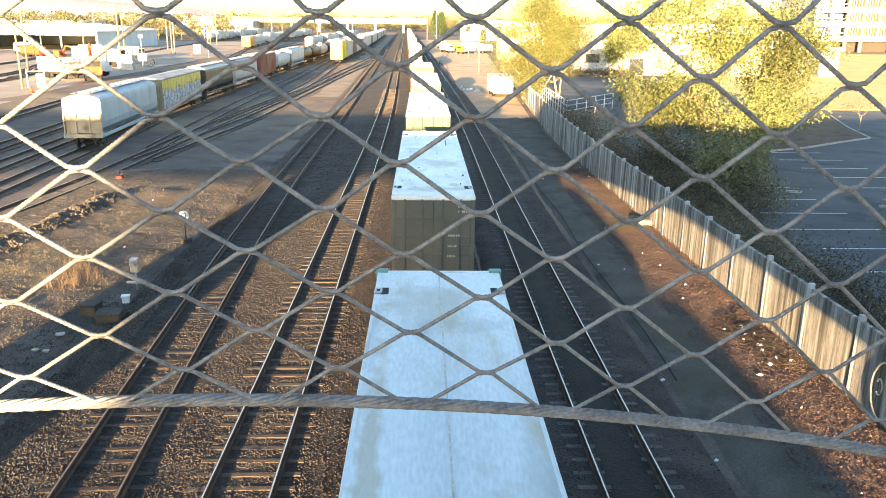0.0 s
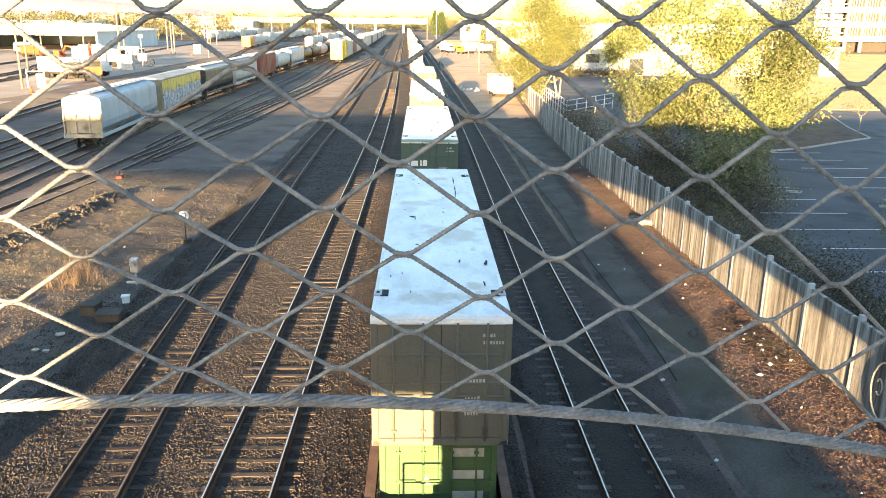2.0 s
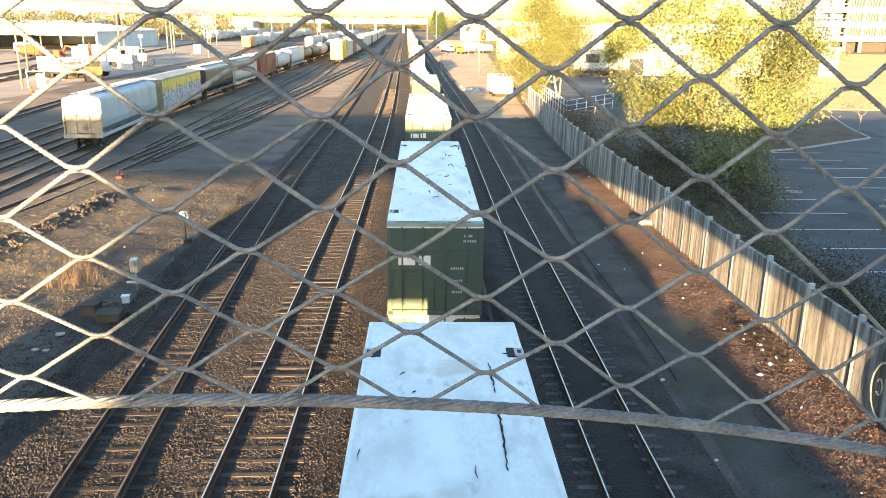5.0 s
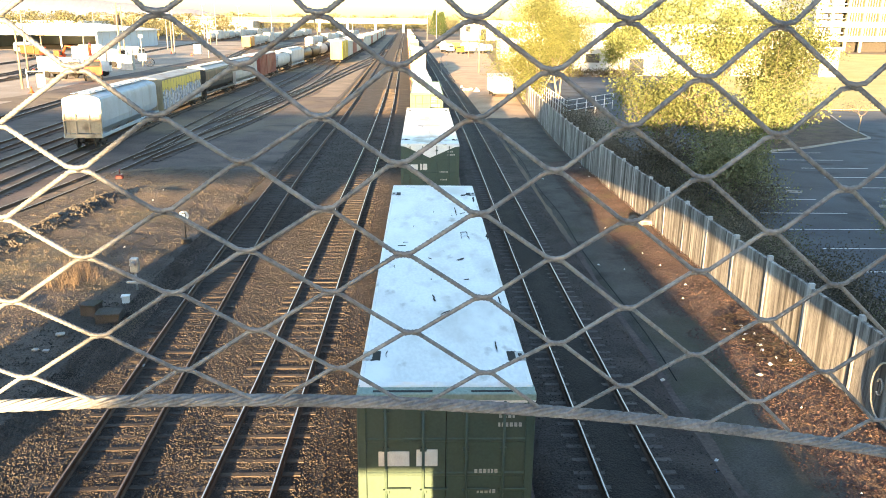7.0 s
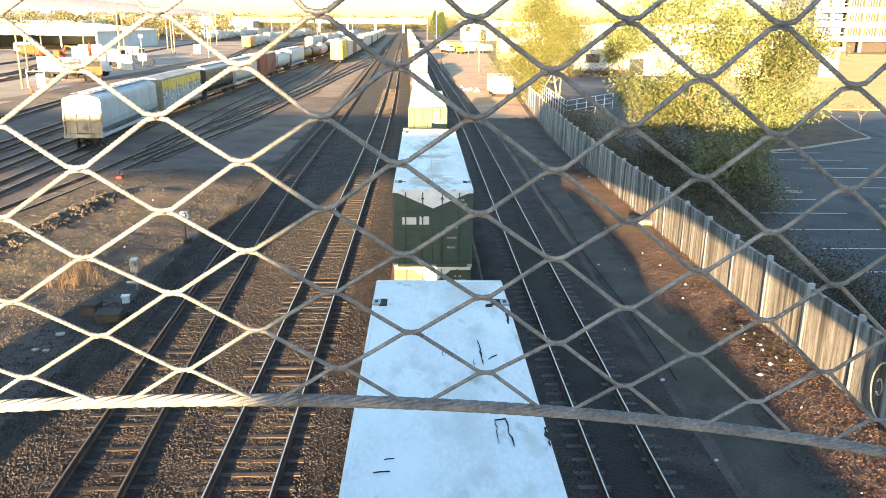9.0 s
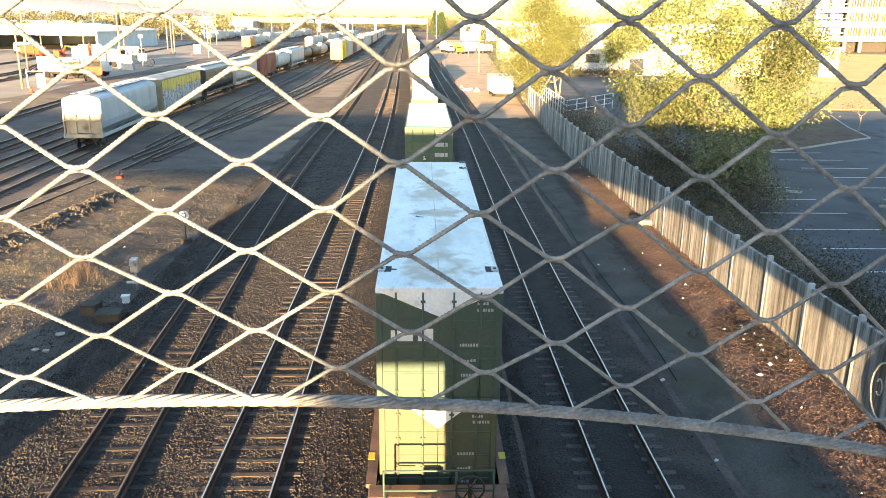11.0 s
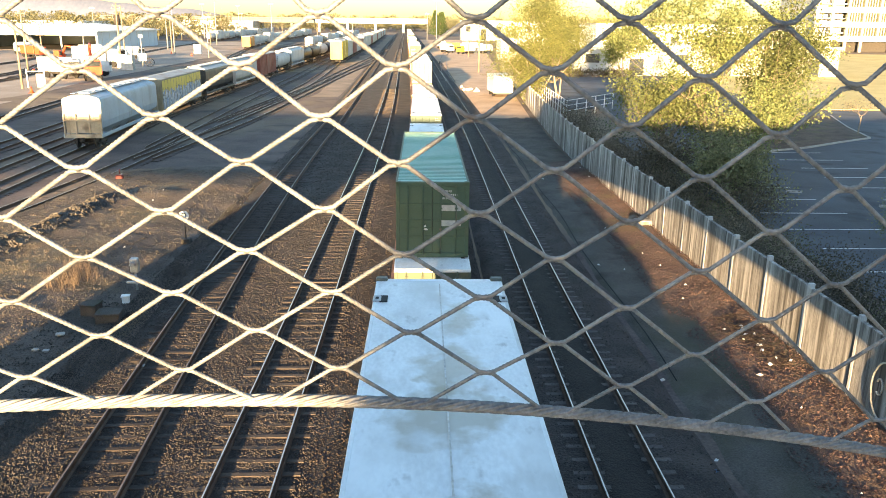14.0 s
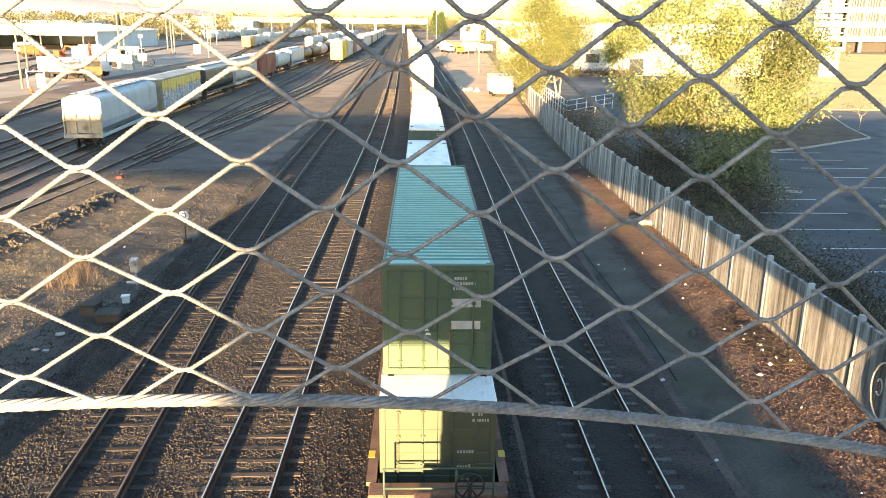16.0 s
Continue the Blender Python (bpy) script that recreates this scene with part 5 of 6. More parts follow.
PAINT["shedblue"] = mat("pale_blue_sheet", (0.4, 0.5, 0.58), (0.52, 0.6, 0.67), 0.2, 4, 0.6, bump=0.05)
make_shed()


def work_truck(label, body, cab, at, boom=False, scale=1.0):
    t = thing("work_truck", label, "truck", at)
    part("chassis", B().box(-1.0, 1.0, -4.0, 4.0, 0.7, 1.0, 0.03), M["dark"], t)
    part("cab", hull([(-1.15, 0.9), (1.15, 0.9), (1.15, 2.2), (1.0, 2.9), (-1.0, 2.9), (-1.15, 2.2)], -4.2, -2.2), cab, t)
    part("windscreen", B().box(-1.0, 1.0, -4.24, -4.19, 2.0, 2.7, 0.02), M["glass"], t)
    part("box", B().box(-1.25, 1.25, -1.9, 4.2, 1.05, 3.3, 0.05), body, t)
    for x in (-1.0, 1.0):
        for y in (-3.1, 1.8, 3.1):
            part("wheel", B().tube([(x - 0.16, y, 0.5), (x + 0.16, y, 0.5)], 0.5, 18), M["black"], t)
    if boom:
        part("boom", B().tube([(0, 0.5, 3.3), (0, -1.0, 5.0), (0, -4.8, 4.6)], [0.24, 0.2, 0.13], 8), cab, t)
    return t


work_truck("orange maintenance truck with a white body beside the yard track", M["white"], M["orange"], pose(-61.6, 149, -0.45, 0, 0, 24) @ Matrix.Scale(1.3, 4), True)
work_truck("white box trailer truck in the service yard", M["white"], M["white"], pose(-69.0, 152, -0.45, 0, 0, 55) @ Matrix.Scale(1.15, 4))
work_truck("tall white box truck behind an orange one", M["white"], M["white"], pose(-76.5, 190, -0.45, 0, 0, 80) @ Matrix.Scale(1.4, 4))
for _x, _y, _a in ((-84, 232, 60), (-100, 245, 140), (-135, 240, 80), (-126, 252, 30)):
    work_truck("white work truck parked in the service yard", M["white"], M["white"] if _a % 3 else M["galv"], pose(_x, _y, -0.45, 0, 0, _a))


def excavator(at):
    t = thing("excavator", "orange tracked excavator with its arm folded", "excavator", at)
    for s in (-1, 1):
        part("track", hull([(s * 1.3 - 0.3, 0.05), (s * 1.3 + 0.3, 0.05), (s * 1.3 + 0.3, 0.85), (s * 1.3 - 0.3, 0.85)], -2.0, 2.0), M["black"], t)
    part("house", B().box(-1.4, 1.4, -1.3, 2.2, 1.0, 2.3, 0.12), M["orange"], t)
    c = part("cab", B().box(-1.35, -0.3, -1.7, 0.1, 1.1, 3.1, 0.1), M["orange"], t)
    part("window", B().box(-1.25, -0.4, -1.73, -1.68, 1.9, 2.9, 0.02), M["glass"], c)
    part("boom", B().tube([(0.3, -1.0, 1.9), (0.3, -2.6, 4.2), (0.3, -4.4, 4.0)], [0.3, 0.28, 0.2], 8), M["orange"], t)
    part("stick", B().tube([(0.3, -4.4, 4.1), (0.3, -4.9, 1.8)], [0.2, 0.15], 8), M["orange"], t)
    part("bucket", B().box(-0.2, 0.8, -5.2, -4.5, 0.9, 1.8, 0.1), M["dark"], t)


excavator(pose(-92.5, 204, -0.45, 0, 0, 70))


def gate_cabinet(x, y):
    """A cream cabinet between two posts with a rail across."""
    t = thing("gate_cabinet", "cream cabinet between posts beside the yard road", "cabinet", pose(x, y, -0.45, 0, 0, 12))
    for q in (-1.3, 1.3):
        part("post", B().box(q - 0.09, q + 0.09, -0.09, 0.09, 0, 3.0, 0.02), M["white"], t)
    part("crossbar", B().box(-1.2, 1.2, -0.06, 0.06, 2.5, 2.66, 0.02), M["white"], t)
    part("body", B().box(0.0, 1.1, 0.1, 0.9, 0, 2.2, 0.04), M["kerb"], t)
    part("lamp", B().tube([(-0.2, 0, 2.66), (-0.2, 0, 3.0)], 0.18, 10), M["red"], t)


gate_cabinet(-62.7, 129.5)
work_truck("white service truck beside the yard office", M["white"], M["white"], pose(-66.0, 158, -0.45, 0, 0, 100))
work_truck("white truck in front of the open shed", M["white"], M["white"], pose(-128, 262, -0.45, 0, 0, 70))
work_truck("white truck in front of the open shed", M["white"], M["white"], pose(-143, 258, -0.45, 0, 0, 110))
work_truck("orange truck parked near the shed", M["orange"], M["orange"], pose(-112, 232, -0.45, 0, 0, 60))
for x, y, k in ((9.5, 300, 20), (13, 315, 100), (16, 290, -40), (21, 330, 80), (24, 300, 150), (8.5, 345, 10)):
    work_truck("white van parked beyond the spur", M["white"] if k != 100 else M["yellow"], M["white"] if k != -40 else M["yellow"], pose(x, y, -0.45, 0, 0, k))


def utility_pole(x, y, h, label="weathered wooden pole with a crossarm"):
    p = thing("utility_pole", label, "pole", pose(x, y, -0.5), group="yard poles")
    part("shaft", B().tube([(0, 0, 0), (0, 0, h)], [0.2, 0.13], 10), M["bark"], p)
    part("crossarm", B().box(-1.1, 1.1, -0.07, 0.07, h - 0.9, h - 0.74, 0.01), M["bark"], p)
    if h == 15:
        part("transformer", B().tube([(0.1, -0.6, h - 5.6), (0.1, -0.6, h - 3.0)], 0.75, 14), M["dark"], p, "dark cylindrical transformer")
    for s in (-0.9, 0.9):
        part("insulator", B().tube([(s, 0, h - 0.74), (s, 0, h - 0.5)], 0.06, 8), M["galv"], p)


def light_mast(x, y, h):
    p = thing("light_mast", "tall slender steel floodlight mast", "lamp post", pose(x, y, -0.5), group="yard light masts")
    part("shaft", B().tube([(0, 0, 0), (0, 0, h)], [0.22, 0.1], 10), M["galv"], p)
    part("lamp_bar", B().box(-1.2, 1.2, -0.08, 0.08, h - 0.1, h + 0.06, 0.01), M["galv"], p)
    for s in (-1, 0, 1):
        part("floodlight", B().box(s * 0.9 - 0.25, s * 0.9 + 0.25, -0.35, 0.05, h - 0.5, h - 0.12, 0.03), M["galv"], p)


for x, y, h in ((-84.9, 172.4, 12.6), (-160, 395, 16), (-86, 276, 15.4), (-132.4, 532, 18.6), (-139, 623, 16), (-83.7, 226, 14.4), (-80.5, 261, 20), (-63.8, 127, 9.5), (-80.0, 213, 15), (-70, 186, 14), (-76, 181, 8), (-118, 250, 9), (-95, 300, 12), (-87, 330, 14), (-100, 380, 14), (-73, 420, 14), (-60, 460, 14), (13, 180, 11), (-64, 240, 12), (-92, 360, 20), (-108, 400, 12), (-84, 450, 20), (-66, 520, 12), (-130, 480, 20), (-150, 420, 14), (-118, 520, 20), (-52, 600, 12), (15.3, 260, 9), (7.6, 420, 22), (3, 470, 16)):
    (light_mast if h in (20, 8, 12, 22, 16) else utility_pole)(x, y, h)


def signal_hut(x, y, w, h, m, label, at=0):
    t = thing("equipment_cabinet", label, "cabinet", pose(x, y, -0.5, 0, 0, at))
    part("body", B().box(-w / 2, w / 2, -w / 3, w / 3, 0, h, 0.03), m, t)
    part("lid", B().box(-w / 2 - 0.06, w / 2 + 0.06, -w / 3 - 0.06, w / 3 + 0.06, h, h + 0.1, 0.02), M["galv"], t)
    part("door", B().box(-w / 2 + 0.1, w / 2 - 0.1, -w / 3 - 0.03, -w / 3, 0.15, h - 0.15, 0.01), m, t)


def spool_rack(x, y):
    """A white machine on a mast with a big wheel at its foot."""
    p = thing("cable_winch", "white mast-mounted machine with a spoked wheel", "machine", pose(x, y, -0.45, 0, 0, 15))
    part("mast", B().tube([(0, 0, 0), (0, 0, 7.2)], [0.16, 0.12], 10), M["galv"], p)
    part("head", B().box(-0.5, 0.5, -0.3, 0.3, 6.6, 7.4, 0.06), M["galv"], p)
    part("cabinet", B().box(-1.1, 1.0, -0.6, 0.6, 1.3, 3.0, 0.05), M["white"], p)
    w = part("wheel", B().tube([(1.6 + 1.0 * math.cos(a), -0.2, 1.0 + 1.0 * math.sin(a)) for a in [k * math.pi / 10 for k in range(21)]], 0.09, 6, cap=False), M["dark"], p)
    for k in range(4):
        a = k * math.pi / 4
        part("spoke", B().tube([(1.6 + math.cos(a), -0.2, 1 + math.sin(a)), (1.6 - math.cos(a), -0.2, 1 - math.sin(a))], 0.05, 5), M["dark"], w)


spool_rack(-66.9, 191.5)
signal_hut(-81.5, 219, 1.9, 3.0, M["white"], "white trackside cabinet on the yard road")
signal_hut(-69.5, 186, 2.4, 3.0, M["white"], "white trackside cabinet beside a light mast")
signal_hut(-65.5, 178, 2.6, 3.2, M["galv"], "grey metal cabinet on the yard road")
signal_hut(-75, 268, 2.2, 3.0, M["white"], "white far cabinet beside the yard")
for x, y in ((-82, 262), (-88, 232), (-72, 250), (-59, 120)):
    cone = thing("traffic_cone", "orange traffic cone on the yard road", "cone", pose(x, y, -0.5), group="traffic cones")
    part("cone", B().tube([(0, 0, 0.08), (0, 0, 1.0)], [0.3, 0.06], 12), M["orange"], cone)
    part("base", B().box(-0.4, 0.4, -0.4, 0.4, 0, 0.08, 0.02), M["orange"], cone)


# ------------------------------------------------------------ beyond the wall
def slab(name, x0, x1, y0, y1, z, m, label, category, thick=0.2):
    return tagged(part(name, B().box(x0, x1, y0, y1, z - thick, z, 0.01), m), label, category, kind="structure")


slab("car_park", 19.2, 78, 8, 77, -0.40, M["asphalt"], "blue-black asphalt car park in shade", "car park", 0.15)
slab("road", 24, 200, 77.2, 104, -0.40, M["asphalt"], "asphalt street beyond the car park", "road", 0.15)
slab("asphalt_lot", 19.8, 53, 104.2, 174, -0.41, M["asphalt"], "blue-grey asphalt lot beyond the trees", "car park", 0.12)
M["field"] = mat("dry_field", (0.42, 0.33, 0.12), (0.6, 0.5, 0.22), 0.15, 3, 0.95, bump=0.5, tall=0.1)
slab("field", 53.2, 300, 106, 330, -0.36, M["field"], "sunlit dry yellow grass field", "field", 0.12)
for k in range(14):
    y = 17.0 + 4.0 * k if k < 4 else 33.5 + 3.85 * (k - 4)
    for x in ((20.6, 26.0), (30.5, 36.0)):
        if y < 72:
            tagged(part("parking_line", B().box(x[0], x[1], y - 0.06, y + 0.06, -0.4, -0.394), M["paint"]), "worn white parking bay line", "road marking", "parking bay lines")
for x, y in ((25.5, 51.0), (29.5, 46.7), (25.5, 38.4), (29, 31)):
    ws = thing("wheel_stop", "small pale concrete wheel stop on the asphalt", "wheel stop", pose(x, y, -0.394, 0, 0, 80), group="wheel stops")
    part("block", B().extrude([(-0.12, 0), (0.12, 0), (0.07, 0.14), (-0.07, 0.14)], [(0, -0.5, 0), (0, 0.5, 0)]), M["kerb"], ws)
ISLAND = [(30.0, 68.0), (35.6, 70.6), (40.9, 74.4), (45.8, 77.6), (48.0, 86.0), (52.0, 97.5), (30.0, 97.5)]
vs = [(x, y, z) for z in (-0.5, -0.3) for x, y in ISLAND]
n = len(ISLAND)
tagged(part("planted_island", B().add(vs, [tuple(range(n))[::-1], tuple(range(n, 2 * n))] + [(i, (i + 1) % n, n + (i + 1) % n, n + i) for i in range(n)]), M["litter"]), "bare brown soil of a planted island", "ground", kind="structure")
kb = thing("kerb", "pale concrete kerb along the planted island", "kerb", kind="structure")
for (xa, ya), (xb, yb) in zip(ISLAND[:5], ISLAND[1:6]):
    k = max(2, int(math.hypot(xb - xa, yb - ya) / 1.2))
    for q in range(k):
        p0, p1 = [(xa + (xb - xa) * t / k, ya + (yb - ya) * t / k, -0.39) for t in (q + 0.015, q + 0.985)]
        part("kerb_stone", B().extrude([(-0.02, -0.1), (0.16, -0.1), (0.16, 0.14), (-0.02, 0.14)], [p0, p1]), M["kerb"], kb)


# ------------------------------------------------------------ trees and bushes
def grow(r, base, way, length, radius, depth, limbs, tips, spread=0.55, up=0.12):
    pts, rad, p, d = [base], [radius], Vector(base), Vector(way).normalized()
    n = 5
    for i in range(n):
        d = (d + Vector((r.uniform(-1, 1), r.uniform(-1, 1), r.uniform(-0.6, 1))) * 0.13 + Vector((0, 0, up))).normalized()
        p = p + d * length / n
        pts.append(p.copy())
        rad.append(radius * (1 - 0.62 * (i + 1) / n))
    limbs.append((pts, rad, depth))
    if depth == 0:
        tips += [pts[-1], pts[-2], pts[-3], pts[2]]
        return
    if depth == 1:
        tips += [pts[-1], pts[-2]]
    for k in range(r.randint(3, 4) if depth > 1 else r.randint(3, 5)):
        q = r.randint(2, n)
        side = Vector((r.uniform(-1, 1), r.uniform(-1, 1), r.uniform(-0.25, 0.7))).normalized()
        grow(r, pts[q], d * (1 - spread) + side * spread * 1.5, length * r.uniform(0.55, 0.78), rad[q] * 0.62, depth - 1, limbs, tips, spread, up)


def leaf_card(b, p, r, size):
    u = Vector((r.uniform(-1, 1), r.uniform(-1, 1), r.uniform(-1, 1))).normalized()
    w = u.orthogonal().normalized()
    w = (Matrix.Rotation(r.uniform(0, 6.28), 3, u) @ w) * size * 0.42
    u = u * size * 0.6
    nrm = u.cross(w).normalized() * size * 0.12
    b.add([p - u, p + w + nrm, p + u, p - w + nrm], [(0, 1, 2), (0, 2, 3)])


def tree(x, y, h, spread, leaves, leaf, size, label, seed, depth=3, trunk=0.28, lean=(0, 0), z=-0.5, cluster=0.5, fork=1):
    r = random.Random(seed)
    t = thing("tree", label, "tree", pose(x, y, z))
    limbs, tips = [], []
    for f in range(fork):
        grow(r, Vector((0.2 * f, 0.1 * f, 0)), Vector((lean[0] + r.uniform(-0.2, 0.2) * fork, lean[1], 1)), h * 0.52, trunk * (0.8 if f else 1), depth, limbs, tips, spread)
    tb, lb = B(), B()
    for pts, rad, d in limbs:
        (tb if d == depth else lb).tube(pts, rad, 9 if d == depth else 5, cap=False)
    part("trunk", tb, M["bark"], t)
    tagged(part("branching", lb, M["bark"], t), kind="stuff")
    cb = B()
    top = max(p.z for p in tips)
    for k in range(leaves):
        p = r.choice(tips)
        q = p + Vector((r.gauss(0, 1), r.gauss(0, 1), r.gauss(0, 0.8))) * cluster
        leaf_card(cb, q, r, size * r.uniform(0.6, 1.35))
    tagged(part("crown", cb, M[leaf], t), kind="stuff")
    return t


tree(23.4, 60.5, 13.2, 0.72, 17500, "leaf", 0.165, "spreading tree with sparse yellow-green spring leaves behind the wall", 21, 4, 0.26, (-0.02, 0), cluster=0.42, fork=3)
tree(27.4, 63.5, 11.5, 0.72, 9500, "leaf", 0.165, "leafy yellow-green tree beside the car park", 5, 3, 0.2, (0.1, 0), cluster=0.6, fork=2)
tree(18.5, 44.8, 4.9, 0.8, 3800, "olive", 0.15, "dull green small tree in shade behind the wall", 33, 3, 0.13, (-0.12, 0.05), cluster=0.4, fork=4)
tree(20.0, 48.5, 4.6, 0.8, 3000, "olive", 0.15, "dark olive shrubby tree in shade", 34, 3, 0.11, (0.05, 0.05), cluster=0.4, fork=4)
tree(17.0, 53.0, 4.2, 0.8, 2800, "darkleaf", 0.14, "dark olive shrubby tree in shade", 35, 3, 0.1, (0.0, 0.05), cluster=0.4, fork=3)
tree(19.2, 61.5, 8.4, 0.8, 9500, "leaf", 0.16, "low yellow-green tree with twiggy branches behind the wall", 61, 3, 0.16, (-0.08, 0), cluster=0.5, fork=4)
tree(25.0, 57.5, 7.4, 0.8, 6500, "leaf", 0.16, "low yellow-green tree with twiggy branches by the car park", 62, 3, 0.15, (0, 0), cluster=0.5, fork=4)
tree(34.0, 73.0, 5.4, 0.8, 3800, "leaf", 0.16, "small yellow-green tree drooping over a kerbed island", 63, 3, 0.12, (0.15, 0), cluster=0.45, fork=3)
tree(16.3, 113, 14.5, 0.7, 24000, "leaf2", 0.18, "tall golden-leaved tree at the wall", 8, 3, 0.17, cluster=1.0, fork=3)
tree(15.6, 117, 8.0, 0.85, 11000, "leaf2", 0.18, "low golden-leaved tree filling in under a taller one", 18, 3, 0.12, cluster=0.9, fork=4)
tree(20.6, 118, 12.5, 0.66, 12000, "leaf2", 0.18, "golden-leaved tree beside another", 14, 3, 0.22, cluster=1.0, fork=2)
tree(40, 88, 10.5, 0.66, 8000, "leaf", 0.2, "yellow-green street tree beyond the car park", 19, 3, 0.2, cluster=0.8, fork=2)
tree(46.2, 80.4, 4.0, 0.7, 260, "darkleaf", 0.13, "small bare young tree on a kerbed island", 29, 2, 0.1, cluster=0.3)
tree(33, 128, 11.0, 0.66, 7000, "leaf", 0.28, "yellow-green tree beyond the pale yard", 41, 3, 0.22, cluster=0.9)
for x, y, h, k in ((27.0, 41.0, 3.4, 51), (25.2, 38.5, 2.8, 52), (23.2, 36.0, 2.4, 53)):
    tree(x, y, h, 0.6, 3800, "olive", 0.065, "wispy dull green shrub at the edge of the car park", k, 3, 0.06, cluster=0.3, fork=3)


def bush(x, y, rx, ry, h, n, leaf, size, label, seed):
    r = random.Random(seed)
    t = thing("bush", label, "bush", pose(x, y, -0.5), group="bushes behind the wall")
    sb, cb = B(), B()
    lumps = []
    for k in range(9):
        a, q = r.uniform(0, 6.28), r.random() ** 0.5
        p = Vector((rx * q * math.cos(a), ry * q * math.sin(a), h * r.uniform(0.45, 0.9)))
        lumps.append(p)
        sb.tube([(p.x * 0.3, p.y * 0.3, 0), p * 0.6, p], [0.05, 0.035, 0.015], 5, cap=False)
    for k in range(n):
        p = r.choice(lumps)
        q = p + Vector((r.gauss(0, rx * 0.36), r.gauss(0, ry * 0.36), r.gauss(0, h * 0.26)))
        q.z = max(0.03, q.z)
        if y + q.y < 80 and x + q.x < x_wall(y + q.y) + 0.3:
            continue
        leaf_card(cb, q, r, size * r.uniform(0.6, 1.4))
    part("stem", sb, M["bark"], t)
    tagged(part("foliage", cb, M[leaf], t), kind="stuff")


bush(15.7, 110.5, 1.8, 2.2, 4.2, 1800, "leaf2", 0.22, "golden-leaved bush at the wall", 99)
rb = random.Random(77)
for k in range(17):
    y = 16 + 3.9 * k
    bush(x_wall(y) + rb.uniform(1.6, 3.0), y + rb.uniform(-0.6, 0.6), 1.7, 2.3, (rb.uniform(0.8, 1.2) + 0.028 * (y - 16)) if k > 4 else rb.uniform(2.0, 2.5), 1700 if k > 4 else 6500, "darkleaf", 0.09 if k > 4 else 0.06, "tangled dull brown-green bush behind the concrete wall", 100 + k)
for k in range(9):
    y = 19 + 5.0 * k
    bush(x_wall(y) + rb.uniform(4.0, 5.2), y, 1.2, 2.0, rb.uniform(0.8, 1.5), 1600, "olive" if k % 2 else "darkleaf", 0.07, "low dark shrub at the edge of the car park", 140 + k)

for k, (x, y, h) in enumerate(((18.8, 43.2, 2.2), (20.2, 45.6, 2.6), (17.6, 47.5, 2.2), (21.2, 51.5, 3.0), (17.2, 56.0, 2.6), (22.6, 59.0, 3.2))):
    bush(x, y, 1.9, 2.0, h, 2600, "olive" if k % 2 else "darkleaf", 0.1, "drooping brown-green thicket behind the wall", 200 + k)

# ------------------------------------------------------------ buildings and distance
M["pane"] = mat("olive_dark_pane", (0.03, 0.033, 0.018), (0.075, 0.075, 0.035), 0.2, 2, 0.3, bump=0, spec=0.5)
M["cladding"] = mat("pale_cladding", (0.34, 0.35, 0.35), (0.46, 0.46, 0.46), 0.3, 4, 0.6, bump=0.05)


def office(x, y, w, d, storeys, bays, label):
    """Open stair bays at one end, slatted windows along the rest, a recessed ground floor with its shade put into a
    dark colour.
    """
    o = thing("office_building", label, "building", pose(x, y, -0.5))
    fh, step = 6.3, w / bays
    H = storeys * fh + 1.2
    part("core", B().box(2 * step + 0.5, w - 0.5, 1.2, d, fh, H - 0.6, 0.02), M["pane"], o)
    # ground-floor core is coloured dark to carry the shade of its recess
    part("core", B().box(0.5, w - 0.5, 4.0, d, 0, fh - 1.6, 0.02), M["dark"], o)
    part("core", B().box(0.5, 2 * step, 5.0, d, fh, H - 0.6, 0.02), M["galv"], o)
    for s in range(1, storeys + 1):
        z = s * fh
        part("floor_band", B().box(0, w, 0, d, z - 1.6, z + 0.9, 0.02), M["cladding"], o)
    for k in range(bays + 1):
        x0, low = k * step, 0 if k < 3 or k % 2 else fh - 1.6
        part("pier", B().box(x0 - 0.55, x0 + 0.55, -0.15, 1.0, low, H - 0.6, 0.02), M["cladding"], o)
    for s in range(1, storeys):
        for k in range(2, bays):
            x0, x1 = k * step + 0.55, (k + 1) * step - 0.55
            win = part("window", B().box(x0, x1, 0.9, 1.0, s * fh + 0.9, (s + 1) * fh - 1.6), M["pane"], o)
            for q in (0.2, 0.4, 0.6, 0.8):
                xm = x0 + (x1 - x0) * q
                part("mullion", B().box(xm - 0.2, xm + 0.2, 0.5, 0.9, s * fh + 0.9, (s + 1) * fh - 1.6), M["cladding"], win)
        part("stair_landing", B().box(0.8, 2 * step - 0.8, 1.2, 3.0, s * fh + 2.0, s * fh + 2.5), M["galv"], o)
    part("roof", B().box(-0.6, w + 0.6, -0.6, d + 0.6, H - 0.6, H, 0.05), M["cladding"], o)


office(179, 360, 110, 40, 5, 15, "white office block with slatted windows and open stair bays")


def rail_fence():
    f = thing("rail_fence", "white pipe fence round the edge of the asphalt lot", "fence")
    corners = [(18.6, 132.0), (17.4, 93.0), (25.6, 104.0)]
    for (xa, ya), (xb, yb) in zip(corners, corners[1:]):
        n = int(math.hypot(xb - xa, yb - ya) / 2.3)
        for k in range(n + 1):
            x, y = xa + (xb - xa) * k / n, ya + (yb - ya) * k / n
            part("fence_post", B().tube([(x, y, -0.45), (x, y, 1.75)], 0.06, 8), M["paint"], f)
        for z in (0.45, 1.1, 1.7):
            part("fence_rail", B().tube([(xa, ya, z), (xb, yb, z)], 0.04, 8), M["paint"], f)


rail_fence()
